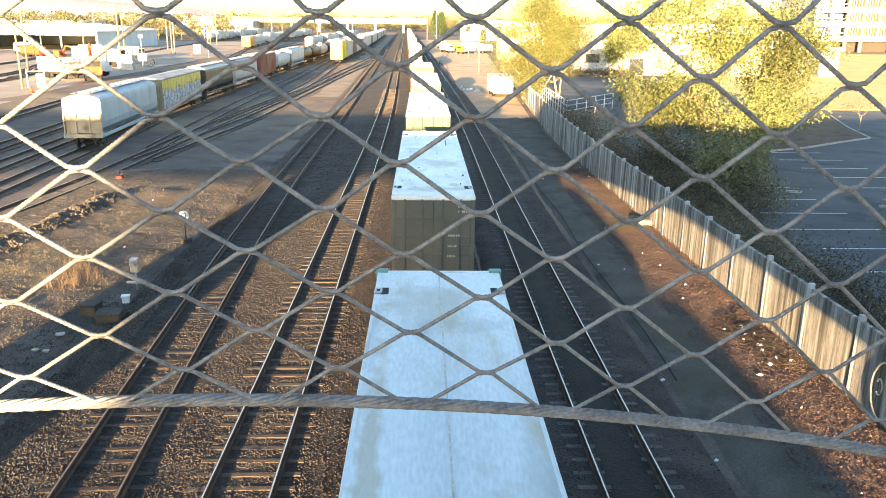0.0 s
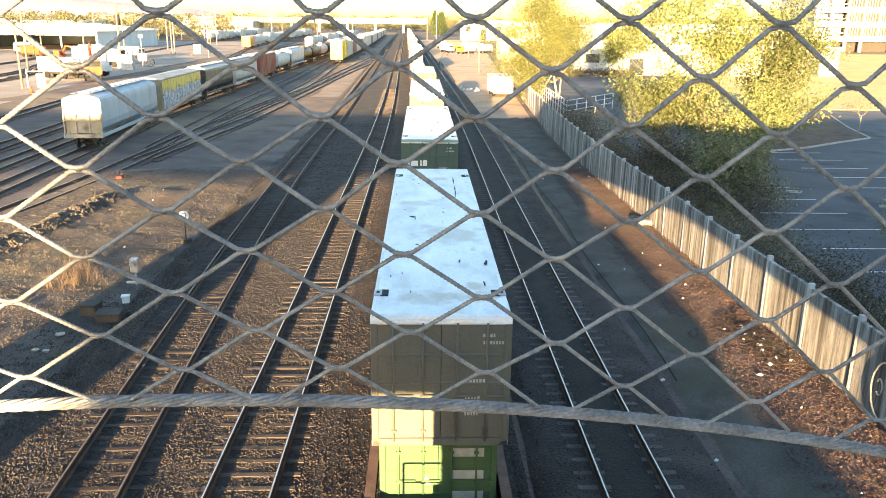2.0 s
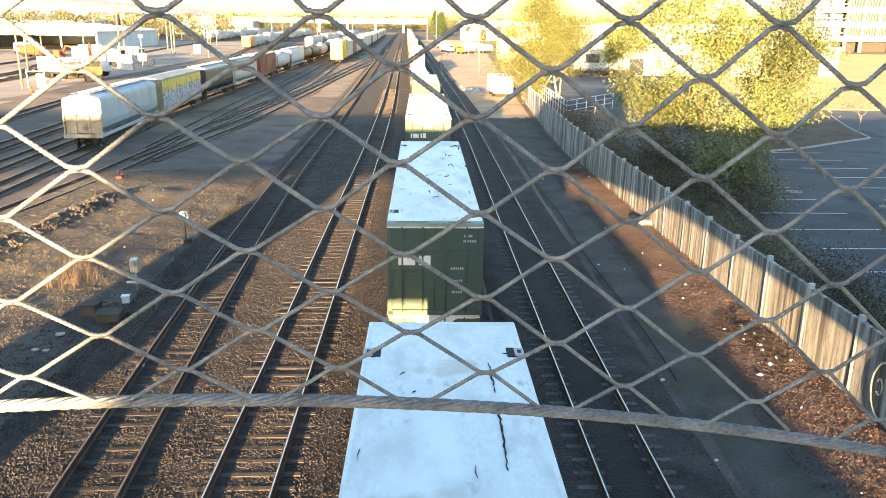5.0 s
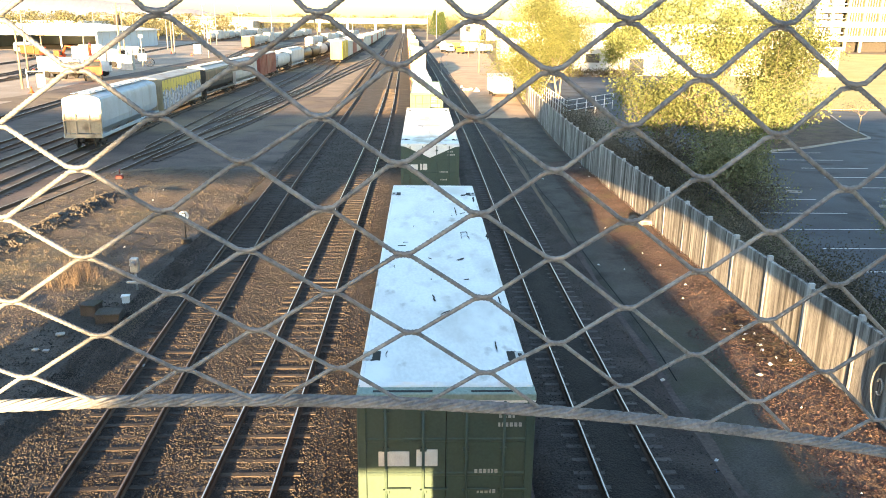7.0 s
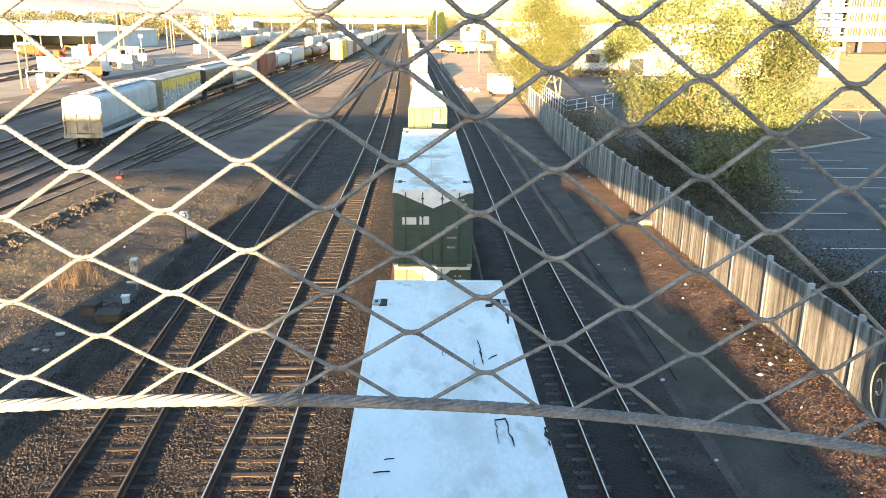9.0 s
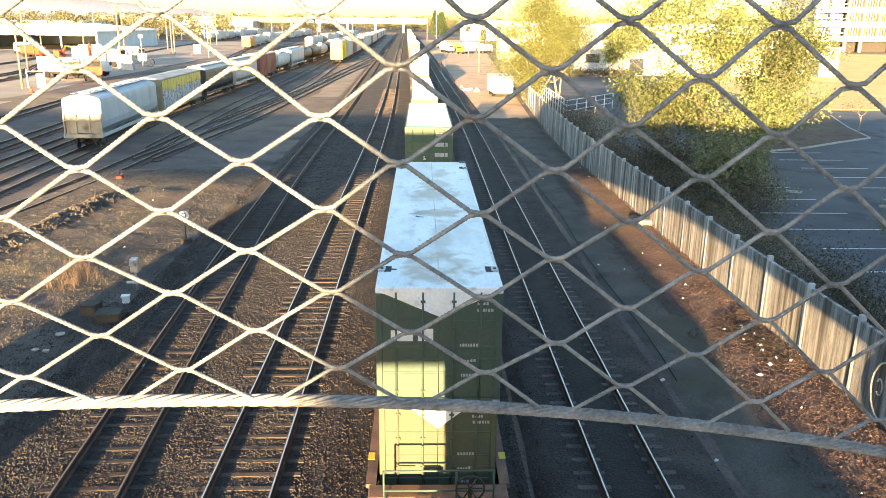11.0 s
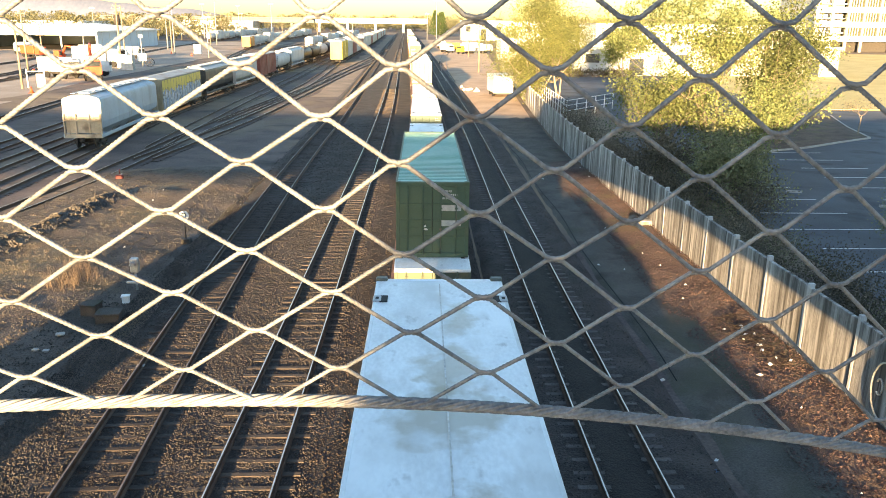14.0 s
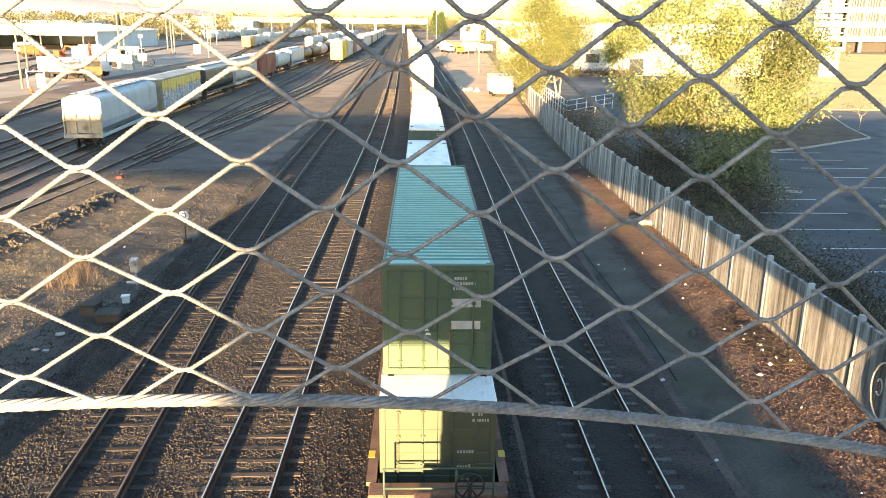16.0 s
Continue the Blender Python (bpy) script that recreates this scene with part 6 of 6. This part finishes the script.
for _k in range(7):
    bush(30.5 + 2.2 * _k, 168.5, 1.5, 1.0, 1.6, 700, "darkleaf", 0.2, "clipped brown hedge along the asphalt lot", 300 + _k)


def low_building(x, y, w, d, h, label, wall, roof):
    o = thing("warehouse", label, "building", pose(x, y, -0.5))
    part("wall", B().box(0, w, 0, d, 0, h, 0.03), wall, o)
    part("roof", B().box(-0.4, w + 0.4, -0.4, d + 0.4, h, h + 0.5, 0.05), roof, o)
    for k in range(max(2, int(w / 9))):
        x0 = (k + 0.25) * w / max(2, int(w / 9))
        part("door" if k % 2 else "window", B().box(x0, x0 + 3.2, -0.06, 0.0, 0.1 if k % 2 else h * 0.45, h * 0.6 if k % 2 else h * 0.75, 0.02), M["glass"], o)


low_building(34, 176, 60, 28, 6.2, "long low white warehouse with a flat roof", M["cladding"], M["white"])
low_building(70, 320, 85, 35, 11, "pale warehouse beyond the field", M["white"], M["galv"])
low_building(24, 240, 22, 16, 6, "small white depot beside the tracks", M["white"], M["white"])
low_building(26, 520, 60, 25, 12, "pale flat-roofed warehouse far beyond the tracks", M["white"], M["white"])
low_building(-330, 480, 130, 40, 9, "far white warehouse beyond the yard", M["white"], M["white"])
low_building(-190, 620, 60, 25, 10, "far low grey building beyond the yard", M["galv"], M["white"])
box = thing("white_trailer", "bright white box trailer parked by the wall", "trailer", pose(12.2, 122.5, -0.45, 0, 0, 4))
part("box", B().box(-1.5, 1.5, -3.4, 3.4, 0.7, 3.3, 0.04), M["white"], box)
part("frame", B().box(-1.1, 1.1, -3.4, 3.4, 0.45, 0.7, 0.02), M["dark"], box)
for x in (-1.2, 1.2):
    for y in (-1.2, 1.6):
        part("wheel", B().tube([(x - 0.14, y, 0.42), (x + 0.14, y, 0.42)], 0.42, 16), M["black"], box)


def viaduct(x0, x1, y, z0, z1, step, m, label):
    v = thing("viaduct", label, "bridge", pose(0, y, -0.5))
    part("deck", B().box(x0, x1, 0, 12, z0, z1, 0.05), m, v)
    part("railing", B().box(x0, x1, -0.2, 0, z1, z1 + 1.1, 0.03), m, v)
    x = x0 + step / 2
    while x < x1:
        part("pier", B().box(x - 0.9, x + 0.9, 2, 10, -0.2, z0, 0.05), m, v)
        x += step


viaduct(-260, -86, 640, 9.5, 12.6, 24, M["carblack"], "dark steel road viaduct far across the yard")
viaduct(-125, 6, 860, 9.2, 13.4, 30, M["white"], "white concrete overpass across the tracks far away")


def far_wood(name, lumps, y0, y1, x0, x1, h0, h1, label, seed, m):
    r = random.Random(seed)
    b = B()
    for k in range(lumps):
        x, y, h = r.uniform(x0, x1), r.uniform(y0, y1), r.uniform(h0, h1)
        w = h * r.uniform(0.34, 0.6)
        b.tube([(x, y, -0.5), (x + 0.3, y, h * 0.6)], [0.3, 0.12], 5, cap=False)
        for q in range(150):
            a, c = r.uniform(0, 6.28), r.uniform(-0.95, 1)
            s = math.sqrt(1 - c * c) * r.uniform(0.35, 1.1)
            leaf_card(b, Vector((x + w * s * math.cos(a), y + w * s * math.sin(a), h * 0.56 + h * 0.44 * c)), r, w * r.uniform(0.1, 0.24))
    tagged(part(name, b, m), label, "woods", kind="stuff")


far_wood("far_wood", 800, 930, 1150, -900, 620, 9, 20, "golden line of distant trees, haze put into their colour", 3, M["hazeleaf"])
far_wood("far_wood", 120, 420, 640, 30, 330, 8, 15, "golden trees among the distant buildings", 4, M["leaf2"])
far_wood("far_wood", 190, 440, 620, -420, -120, 7, 14, "bare brownish trees beyond the sheds", 6, M["hazeleaf"])
for x, y, h in ((10.5, 640, 20), (16.5, 655, 19), (13.8, 610, 18)):
    r = random.Random(int(h))
    t = thing("conifer", "dark green conifer standing beyond the tracks", "tree", pose(x, y, -0.5), group="distant conifers")
    part("trunk", B().tube([(0, 0, 0), (0, 0, h)], [0.4, 0.05], 7), M["bark"], t)
    b = B()
    for k in range(1500):
        z = h * (1 - r.random() ** 1.6 * 0.9)
        rad = (0.05 * h + (h - z) * 0.32) * r.random() ** 0.5
        a = r.uniform(0, 6.28)
        leaf_card(b, Vector((rad * math.cos(a), rad * math.sin(a), z)), r, 0.9)
    tagged(part("foliage", b, M["conifer"], t), kind="stuff")


def ridge():
    vs, n = [], 60
    for k in range(n + 1):
        x = -2550 + 1900 * k / n
        h = 88 * math.sin(math.pi * min(1, k / n * 1.02)) ** 0.5 + 14 * noise.noise((x * 0.004, 0.3, 0)) + 5 * noise.noise((x * 0.02, 1.3, 0))
        vs += [(x, 3000, -5), (x, 3050, max(0, h)), (x, 3300, -5)]
    fs = []
    for k in range(n):
        a = 3 * k
        fs += [(a, a + 3, a + 4, a + 1), (a + 1, a + 4, a + 5, a + 2)]
    tagged(part("hills", B().add(vs, fs, 0, True), M["haze_hill"]), "horizon hills with blue-grey haze painted into their colour", "hills", kind="structure")


ridge()


M["twig"] = mat("bare_twig", (0.075, 0.056, 0.043), (0.15, 0.112, 0.085), 2, 20, 0.9, bump=0.1, vary=0.4)


# ------------------------------------------------------------ loose stones, leaves and grass
def pebble_field(name, spots, m, label, size):
    """Rough little stones scattered over spots of (x, y, z)."""
    r = random.Random(name + label)
    b = B()
    base = [Vector(p).normalized() for p in ((1, 0, 0.1), (-0.2, 1, 0), (-1, -0.1, 0.1), (0.1, -1, 0), (0, 0.1, 1), (0, 0, -1))]
    faces = [(0, 1, 4), (1, 2, 4), (2, 3, 4), (3, 0, 4), (1, 0, 5), (2, 1, 5), (3, 2, 5), (0, 3, 5)]
    for x, y, z in spots:
        s = size * r.uniform(0.55, 1.45)
        a = r.uniform(0, 6.28)
        ca, sa, fl = math.cos(a) * s, math.sin(a) * s, s * r.uniform(0.5, 0.9)
        t1, t2 = r.uniform(-0.5, 0.5), r.uniform(-0.5, 0.5)
        vs = []
        for p in base:
            k = r.uniform(0.75, 1.2)
            px, py = p.x * ca - p.y * sa, p.x * sa + p.y * ca
            vs.append((x + px * k, y + py * k * 0.85, z + (p.z * fl + t1 * px + t2 * py) * k))
        b.add(vs, faces)
    return tagged(part(name, b, m), label, "gravel", kind="stuff")


def scatter(n, x0, x1, y0, y1, seed, zf, skip=None, thin=True):
    r, out = random.Random(seed), []
    while len(out) < n:
        y = y0 + (y1 - y0) * (r.random() ** (1.7 if thin else 1.0))
        x = r.uniform(x0, x1)
        if skip and skip(x, y):
            continue
        out.append((x, y, zf(x, y) + r.uniform(-0.01, 0.014)))
    return out


def near_rail(x, y):
    return any(abs(abs(x - f(y)) - 0.7645) < 0.085 for f in (x_left, x_mid, x_train, x_right))


def in_dark_strip(x, y):
    return -2.75 < x - bend(y) < -0.85


def skip_stones(x, y):
    # the strip down the middle of the train's own track stays hidden
    return near_rail(x, y) or abs(x - x_train(y)) < 0.7 or in_dark_strip(x, y)


pebble_field("ballast_stones", scatter(115000, -11.5, 2.6, 11.5, 46, 1, bed_z, skip_stones), M["stone"], "loose brown ballast stones between the tracks", 0.026)
pebble_field("ballast_stones", scatter(9000, -11.5, 2.6, 40, 85, 4, bed_z, skip_stones), M["stone"], "loose brown ballast stones farther along the tracks", 0.05)
# a strip of darker ballast and stones left of the train's track
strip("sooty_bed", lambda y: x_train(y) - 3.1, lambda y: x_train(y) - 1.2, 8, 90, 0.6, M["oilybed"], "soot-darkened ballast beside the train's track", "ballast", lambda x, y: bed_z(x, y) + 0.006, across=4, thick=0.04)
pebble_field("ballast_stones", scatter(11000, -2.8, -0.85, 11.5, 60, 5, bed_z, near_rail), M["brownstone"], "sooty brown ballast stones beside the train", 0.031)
pebble_field("ballast_stones", scatter(6500, 2.8, 7.5, 11.5, 46, 2, lambda x, y: max(bed_z(x, y) if x < 7.6 else -9, -0.36 + wob(x, y, 0.05, 0.5)), near_rail), M["darkstone"], "loose dark ballast stones beside the side track", 0.034)


def berm_z(x, y):
    d = (x + 17.0) / 4.6
    z = -0.40 + 0.45 * math.exp(-d * d) + wob(x, y, 0.09, 0.6) + 0.05 * noise.noise((x * 2.3, y * 2.3, 4))
    # a heaped ridge of coarse stone, and a grassy hump at the end of the bank
    e = (x + 19.3 - 0.1 * (y - 40)) / 0.85
    z += 0.5 * math.exp(-e * e) * max(0.0, min(1.0, (y - 28) / 6, (48 - y) / 3)) * (1 + 0.5 * noise.noise((x * 1.7, y * 1.7, 6)))
    z += 0.35 * math.exp(-((x + 13.6) / 1.8) ** 2 - ((y - 51.5) / 3.5) ** 2) + 0.3 * math.exp(-((x + 16.3) / 1.3) ** 2 - ((y - 47) / 1.2) ** 2)
    return z


strip("gravel_berm", lambda y: -25.6 + 0.10 * (y - 30) - 1.2 * noise.noise((2, y * 0.1, 0)), lambda y: x_left(y) - 1.9, 8, 57, 0.5, M["berm"], "low bank of brown gravel and dry grass", "ground", berm_z, across=40, thick=0.15)
pebble_field("berm_stones", scatter(40000, -23, -11, 16, 56, 3, berm_z), M["bankstone"], "loose stones on the low gravel bank", 0.034)


def off_ridge(x, y):
    return abs(x + 19.2 - 0.1 * (y - 40)) > 0.75


pebble_field("ridge_stones", scatter(2600, -21, -17.5, 29, 47, 9, berm_z, off_ridge, False), M["bankstone"], "coarse dark stones heaped along the bank", 0.085)


def blades(name, spots, m, label, h, width=0.012, n=9, splay=0.5):
    r = random.Random(name)
    b = B()
    for x, y, z in spots:
        for k in range(n):
            a, q = r.uniform(0, 6.28), r.uniform(0.2, 1) * splay
            hh = h * r.uniform(0.5, 1.3)
            bx, by = x + r.gauss(0, 0.08), y + r.gauss(0, 0.08)
            tx, ty = bx + math.cos(a) * q * hh, by + math.sin(a) * q * hh
            sx, sy = -math.sin(a) * width, math.cos(a) * width
            mx, my, mz = bx * 0.45 + tx * 0.55, by * 0.45 + ty * 0.55, z + hh * 0.68
            b.add([(bx - sx, by - sy, z), (bx + sx, by + sy, z), (mx + sx * 0.7, my + sy * 0.7, mz), (mx - sx * 0.7, my - sy * 0.7, mz), (tx, ty, z + hh)], [(0, 1, 2, 3), (3, 2, 4)])
    return tagged(part(name, b, m), label, "dry grass", kind="stuff")


def grassy(x, y):
    return noise.noise((x * 0.28, y * 0.28, 8)) < (0.0 if y < 38 else -0.25)


blades("dry_grass", scatter(300, -24, -10.8, 38, 57, 6, berm_z, grassy, False), M["drygrass"], "tufts of dry straw-coloured grass on the bank", 0.09, 0.008)
blades("dry_grass", scatter(220, -23, -13, 17, 36, 7, berm_z, grassy, False), M["drygrass"], "thin dry grass among the gravel", 0.14, 0.006)
def brush_pile():
    """A low heap of dead stalks and scraps at the wall's foot."""
    r, b = random.Random(71), B()
    for k in range(420):
        y = r.uniform(22.6, 27.4)
        x = 11.75 + r.gauss(0, 0.32) - 0.04 * (y - 25)
        z = verge_z(x, y) + r.uniform(0.0, 0.22) * math.exp(-((x - 11.75) / 0.5) ** 2)
        a, ln, t = r.uniform(0, 6.28), r.uniform(0.12, 0.45), r.uniform(-0.5, 0.5)
        d = Vector((math.cos(a), math.sin(a), t)) * ln
        p = Vector((x, y, z))
        b.tube([p - d * 0.5, p + d * 0.5 + Vector((0, 0, r.uniform(-0.03, 0.03)))], [0.007, 0.004], 4, cap=False)
    tagged(part("dead_brush", b, M["oldtwig"]), "dark heap of dead stalks at the wall's foot", "brush", kind="stuff")
    for k in range(16):
        y = r.uniform(22.6, 26.6)
        x = 11.8 + r.gauss(0, 0.3)
        s = r.uniform(0.04, 0.1)
        b = B().add([(-s, -s * 0.5, 0.0), (s * 0.9, -s * 0.4, 0.02), (s, s * 0.6, 0.05), (-s * 0.6, s * 0.7, 0.02), (0, 0, 0.06)], [(0, 1, 4), (1, 2, 4), (2, 3, 4), (3, 0, 4), (3, 2, 1, 0)])
        tagged(part("litter", b, M["white"], at=pose(x, y, verge_z(x, y) + 0.05, r.uniform(-20, 20), r.uniform(-20, 20), r.uniform(0, 360))), "torn scrap of pale litter caught in dead stalks", "litter", "scraps of litter")


M["oldtwig"] = mat("dark_dead_stalk", (0.025, 0.019, 0.015), (0.065, 0.048, 0.036), 3, 20, 0.9, bump=0.1, vary=0.5)
brush_pile()
blades("dry_brush", [(-14.6 + random.Random(k).gauss(0, 0.4), 31.0 + random.Random(k + 50).gauss(0, 0.8), -0.05) for k in range(26)], M["twig"], "brittle bare brush on the bank", 0.62, 0.004, 26, 0.75)


def leaf_spots(n, seed):
    r, out = random.Random(seed), []
    while len(out) < n:
        y = 10 + 48 * r.random() ** 1.4
        x = 12.7 - 3.0 * r.random() ** 1.25
        out.append((x, y, verge_z(x, y) + 0.015))
    return out


def make_leaves():
    r, b = random.Random(31), B()
    for x, y, z in leaf_spots(22000, 12):
        s = r.uniform(0.02, 0.055)
        a, t, q = r.uniform(0, 6.28), r.uniform(-0.6, 0.6), r.uniform(-0.5, 0.5)
        ca, sa = math.cos(a) * s, math.sin(a) * s
        b.add([(x - ca, y - sa, z - t * s * 0.5), (x - sa * 0.6, y + ca * 0.6, z + 0.02), (x + ca, y + sa, z + t * s), (x + sa * 0.6, y - ca * 0.6, z + q * s + 0.01)], [(0, 3, 2), (0, 2, 1)])
    tagged(part("fallen_leaves", b, M["deadleaf"]), "russet fallen leaves along the wall", "leaves", kind="stuff")


make_leaves()


def make_litter():
    r = random.Random(90)
    spots = [(r.uniform(5.9, 12.4), r.uniform(14, 60)) for _ in range(26)] + [(r.uniform(-23, -10.5), r.uniform(22, 55)) for _ in range(9)]
    for k, (x, y) in enumerate(spots):
        z = (verge_z(x, y) if x > 10 else -0.33) if x > 0 else berm_z(x, y)
        s = r.uniform(0.035, 0.10)
        b = B().add([(-s, -s * 0.6, 0.0), (s * 0.8, -s * 0.5, 0.01), (s, s * 0.6, 0.03), (-s * 0.7, s * 0.7, 0.02), (0, 0, 0.05 + s * 0.3)], [(0, 1, 4), (1, 2, 4), (2, 3, 4), (3, 0, 4), (3, 2, 1, 0)])
        tagged(part("litter", b, M["white"], at=pose(x, y, z, 0, 0, r.uniform(0, 360))), "crumpled scrap of white litter on the ground", "litter", "scraps of litter")
    tagged(part("litter", B().box(-0.09, 0.09, -0.05, 0.05, 0, 0.03, 0.01), PAINT["blue"], at=pose(7.45, 16.9, -0.33, 0, 0, 25)), "small blue scrap of litter on dark gravel", "litter", "scraps of litter")


make_litter()


# ------------------------------------------------------------ trackside things
def derail_sign(x, y):
    s = thing("derail_sign", "round white sign with a black letter on a short post", "sign", pose(x, y, -0.32))
    part("post", B().tube([(0, 0, 0), (0, 0, 1.35)], 0.035, 8), M["dark"], s)
    part("base", B().box(-0.22, 0.22, -0.18, 0.18, 0, 0.32, 0.03), M["dark"], s)
    disc = part("disc", B().tube([(0, -0.045, 1.5), (0, -0.03, 1.5)], 0.24, 28), M["white"], s, "round white disc")
    cu = bpy.data.curves.new("letter", "FONT")
    cu.body, cu.size, cu.extrude, cu.align_x, cu.align_y = "D", 0.36, 0.004, "CENTER", "CENTER"
    tmp = bpy.data.objects.new("letter", cu)
    scene.collection.objects.link(tmp)
    me = bpy.data.meshes.new_from_object(tmp.evaluated_get(bpy.context.evaluated_depsgraph_get()))
    bpy.data.objects.remove(tmp)
    me.materials.clear()
    me.materials.append(M["black"])
    lt = new("letter", me)
    lt.parent, lt.matrix_basis = disc, pose(0, -0.052, 1.5, 90, 0, 0)
    tie = thing("switch_tie", "weathered tie end beside the rusty track", "tie", pose(x + 4.5, y + 0.4, -0.36, 0, 0, 2))
    part("timber", B().box(-0.55, 0.55, -0.12, 0.12, 0, 0.16, 0.02), M["oldtie"], tie)


derail_sign(-11.76, 37.4)


def junction_mast(x, y):
    s = thing("signal_mast", "pale dwarf signal box on a short trackside mast", "signal", pose(x, y, -0.4))
    part("post", B().tube([(0, 0, 0), (0, 0, 0.95)], 0.05, 10), M["galv"], s)
    part("head", B().box(-0.17, 0.17, -0.13, 0.13, 0.95, 1.55, 0.04), M["galv"], s)
    part("hood", B().tube([(0, -0.13, 1.35), (0, -0.33, 1.35)], 0.1, 14), M["galv"], s)
    part("crossbar", B().box(-0.4, 0.4, -0.06, 0.06, 0.45, 0.55, 0.02), M["galv"], s)


junction_mast(-11.7, 30.3)


M["darkbox"] = mat("mossy_concrete_box", (0.035, 0.03, 0.027), (0.09, 0.078, 0.068), 2, 30, 0.9, bump=0.3, stains=[((0.05, 0.05, 0.03), 1.4, 0.4)])


def trackside_box(x, y, w, d, h, m, label, turn=0):
    s = thing("equipment_box", label, "box", pose(x, y, max(-0.4, berm_z(x, y) - 0.02) if x < -11.4 else -0.3, 0, 0, turn))
    part("body", B().box(-w / 2, w / 2, -d / 2, d / 2, 0, h, 0.03), m, s)
    part("lid", B().box(-w / 2 - 0.03, w / 2 + 0.03, -d / 2 - 0.03, d / 2 + 0.03, h, h + 0.05, 0.015), m, s)


trackside_box(-11.65, 28.9, 0.27, 0.24, 0.28, M["white"], "small white trackside junction box", 10)
trackside_box(-11.6, 27.1, 0.85, 0.7, 0.34, M["darkbox"], "squat weathered concrete equipment box", 6)
trackside_box(-12.5, 27.7, 0.6, 0.6, 0.42, M["darkbox"], "dark concrete box beside another", -8)
trackside_box(-12.6, 25.3, 0.24, 0.15, 0.05, M["kerb"], "flat pale slab in the shaded gravel", 20)
trackside_box(-12.85, 24.0, 0.15, 0.1, 0.05, M["kerb"], "flat pale slab in the shaded gravel", -15)
trackside_box(-12.5, 24.0, 0.15, 0.1, 0.05, M["kerb"], "flat pale slab in the shaded gravel", 5)
trackside_box(-9.0, 22.9, 0.18, 0.12, 0.09, M["galv"], "pale metal plate beside the rusty track", 0)
M["maroon"] = mat("faded_maroon_paint", (0.1, 0.022, 0.022), (0.18, 0.045, 0.04), 2, 30, 0.6, bump=0.1)
sw = thing("switch_stand", "low red switch stand beside the yard lead", "switch stand", pose(-20.9, 53.2, -0.42))
part("base", B().box(-0.5, 0.5, -0.25, 0.25, 0, 0.18, 0.03), M["dark"], sw)
part("housing", B().box(-0.28, 0.22, -0.2, 0.2, 0.18, 0.55, 0.06), M["maroon"], sw)
part("lever", B().tube([(0.15, 0, 0.5), (0.75, 0.05, 0.35)], 0.035, 8), M["dark"], sw)
part("target", B().tube([(0, 0, 0.6), (0, 0, 0.95)], 0.05, 8), M["maroon"], sw)
cab = B()
pts = [(8.1 + 0.1 * math.sin(k * 0.7), 22 + 2 * k, -0.29 + 0.02 * math.sin(k * 1.3)) for k in range(32)]
cab.tube(pts, 0.022, 6)
tagged(part("ground_cable", cab, M["black"]), "thin dark cable lying along the cinder verge", "cable")
pit = thing("drain_opening", "dark drain mouth with a pale lip at the wall's foot", "drain", pose(12.15, 42.0, -0.35, 0, 0, 4))
part("mouth", B().tube([(0, -0.5, 0.1), (0.1, 0.6, 0.05)], 0.36, 14), M["dark"], pit)
part("lip", B().box(-0.3, 0.6, -1.3, -0.55, -0.1, 0.5, 0.06), M["concrete"], pit)
for k in range(9):
    r = random.Random(k + 400)
    pebble_field("rubble", [(7.6 + r.uniform(-0.8, 2.2), 131 + r.uniform(-4, 6), -0.2)], M["white"], "pale lump of rubble beside the side track", 0.45)["category"] = "rubble"


def wall_writing():
    """A round sprayed sign on the near wall panel, in plain strokes."""
    g = thing("wall_marking", "round pale spray-painted marking on the concrete wall", "graffiti", pose(12.79, 18.9, 0.85, 0, 0, 0))
    ring = [(-0.02, 0.62 * math.cos(a), 0.85 * math.sin(a)) for a in [k * math.pi / 16 for k in range(33)]]
    part("ring", B().tube(ring, 0.03, 5, cap=False), M["stencil"], g)
    for k, (y, z, ry, rz) in enumerate(((0.25, 0.05, 0.14, 0.24), (-0.2, -0.1, 0.14, 0.22))):
        part("stroke", B().tube([(-0.02, y + ry * math.cos(a), z + rz * math.sin(a)) for a in [0.5 + q * 0.45 for q in range(12)]], 0.03, 5, cap=False), M["stencil"], g)


wall_writing()


# ------------------------------------------------------------ what moves
def motions():
    for ob, y0, z in MOVERS:
        walk(ob, [(t, train_pose(y0, z, t)) for t in range(0, 17, 2)])

    # small shifts of the unseen van slide its shadow along the fence
    shade_shifts = [(0, -0.011), (2, -0.028), (4, -0.015), (6.5, -0.014), (7.3, -0.018), (7.6, -0.032), (7.9, -0.075), (8.2, -0.06), (8.5, -0.007), (8.8, 0.038), (9.2, 0.072), (11.4, 0.1), (13, 0.12), (14, 0.115), (15, 0.08), (16, 0.045)]
    walk(SHADE_VAN, [(t, pose(-0.752 + d, -4.75, 8.9)) for t, d in shade_shifts])


motions()
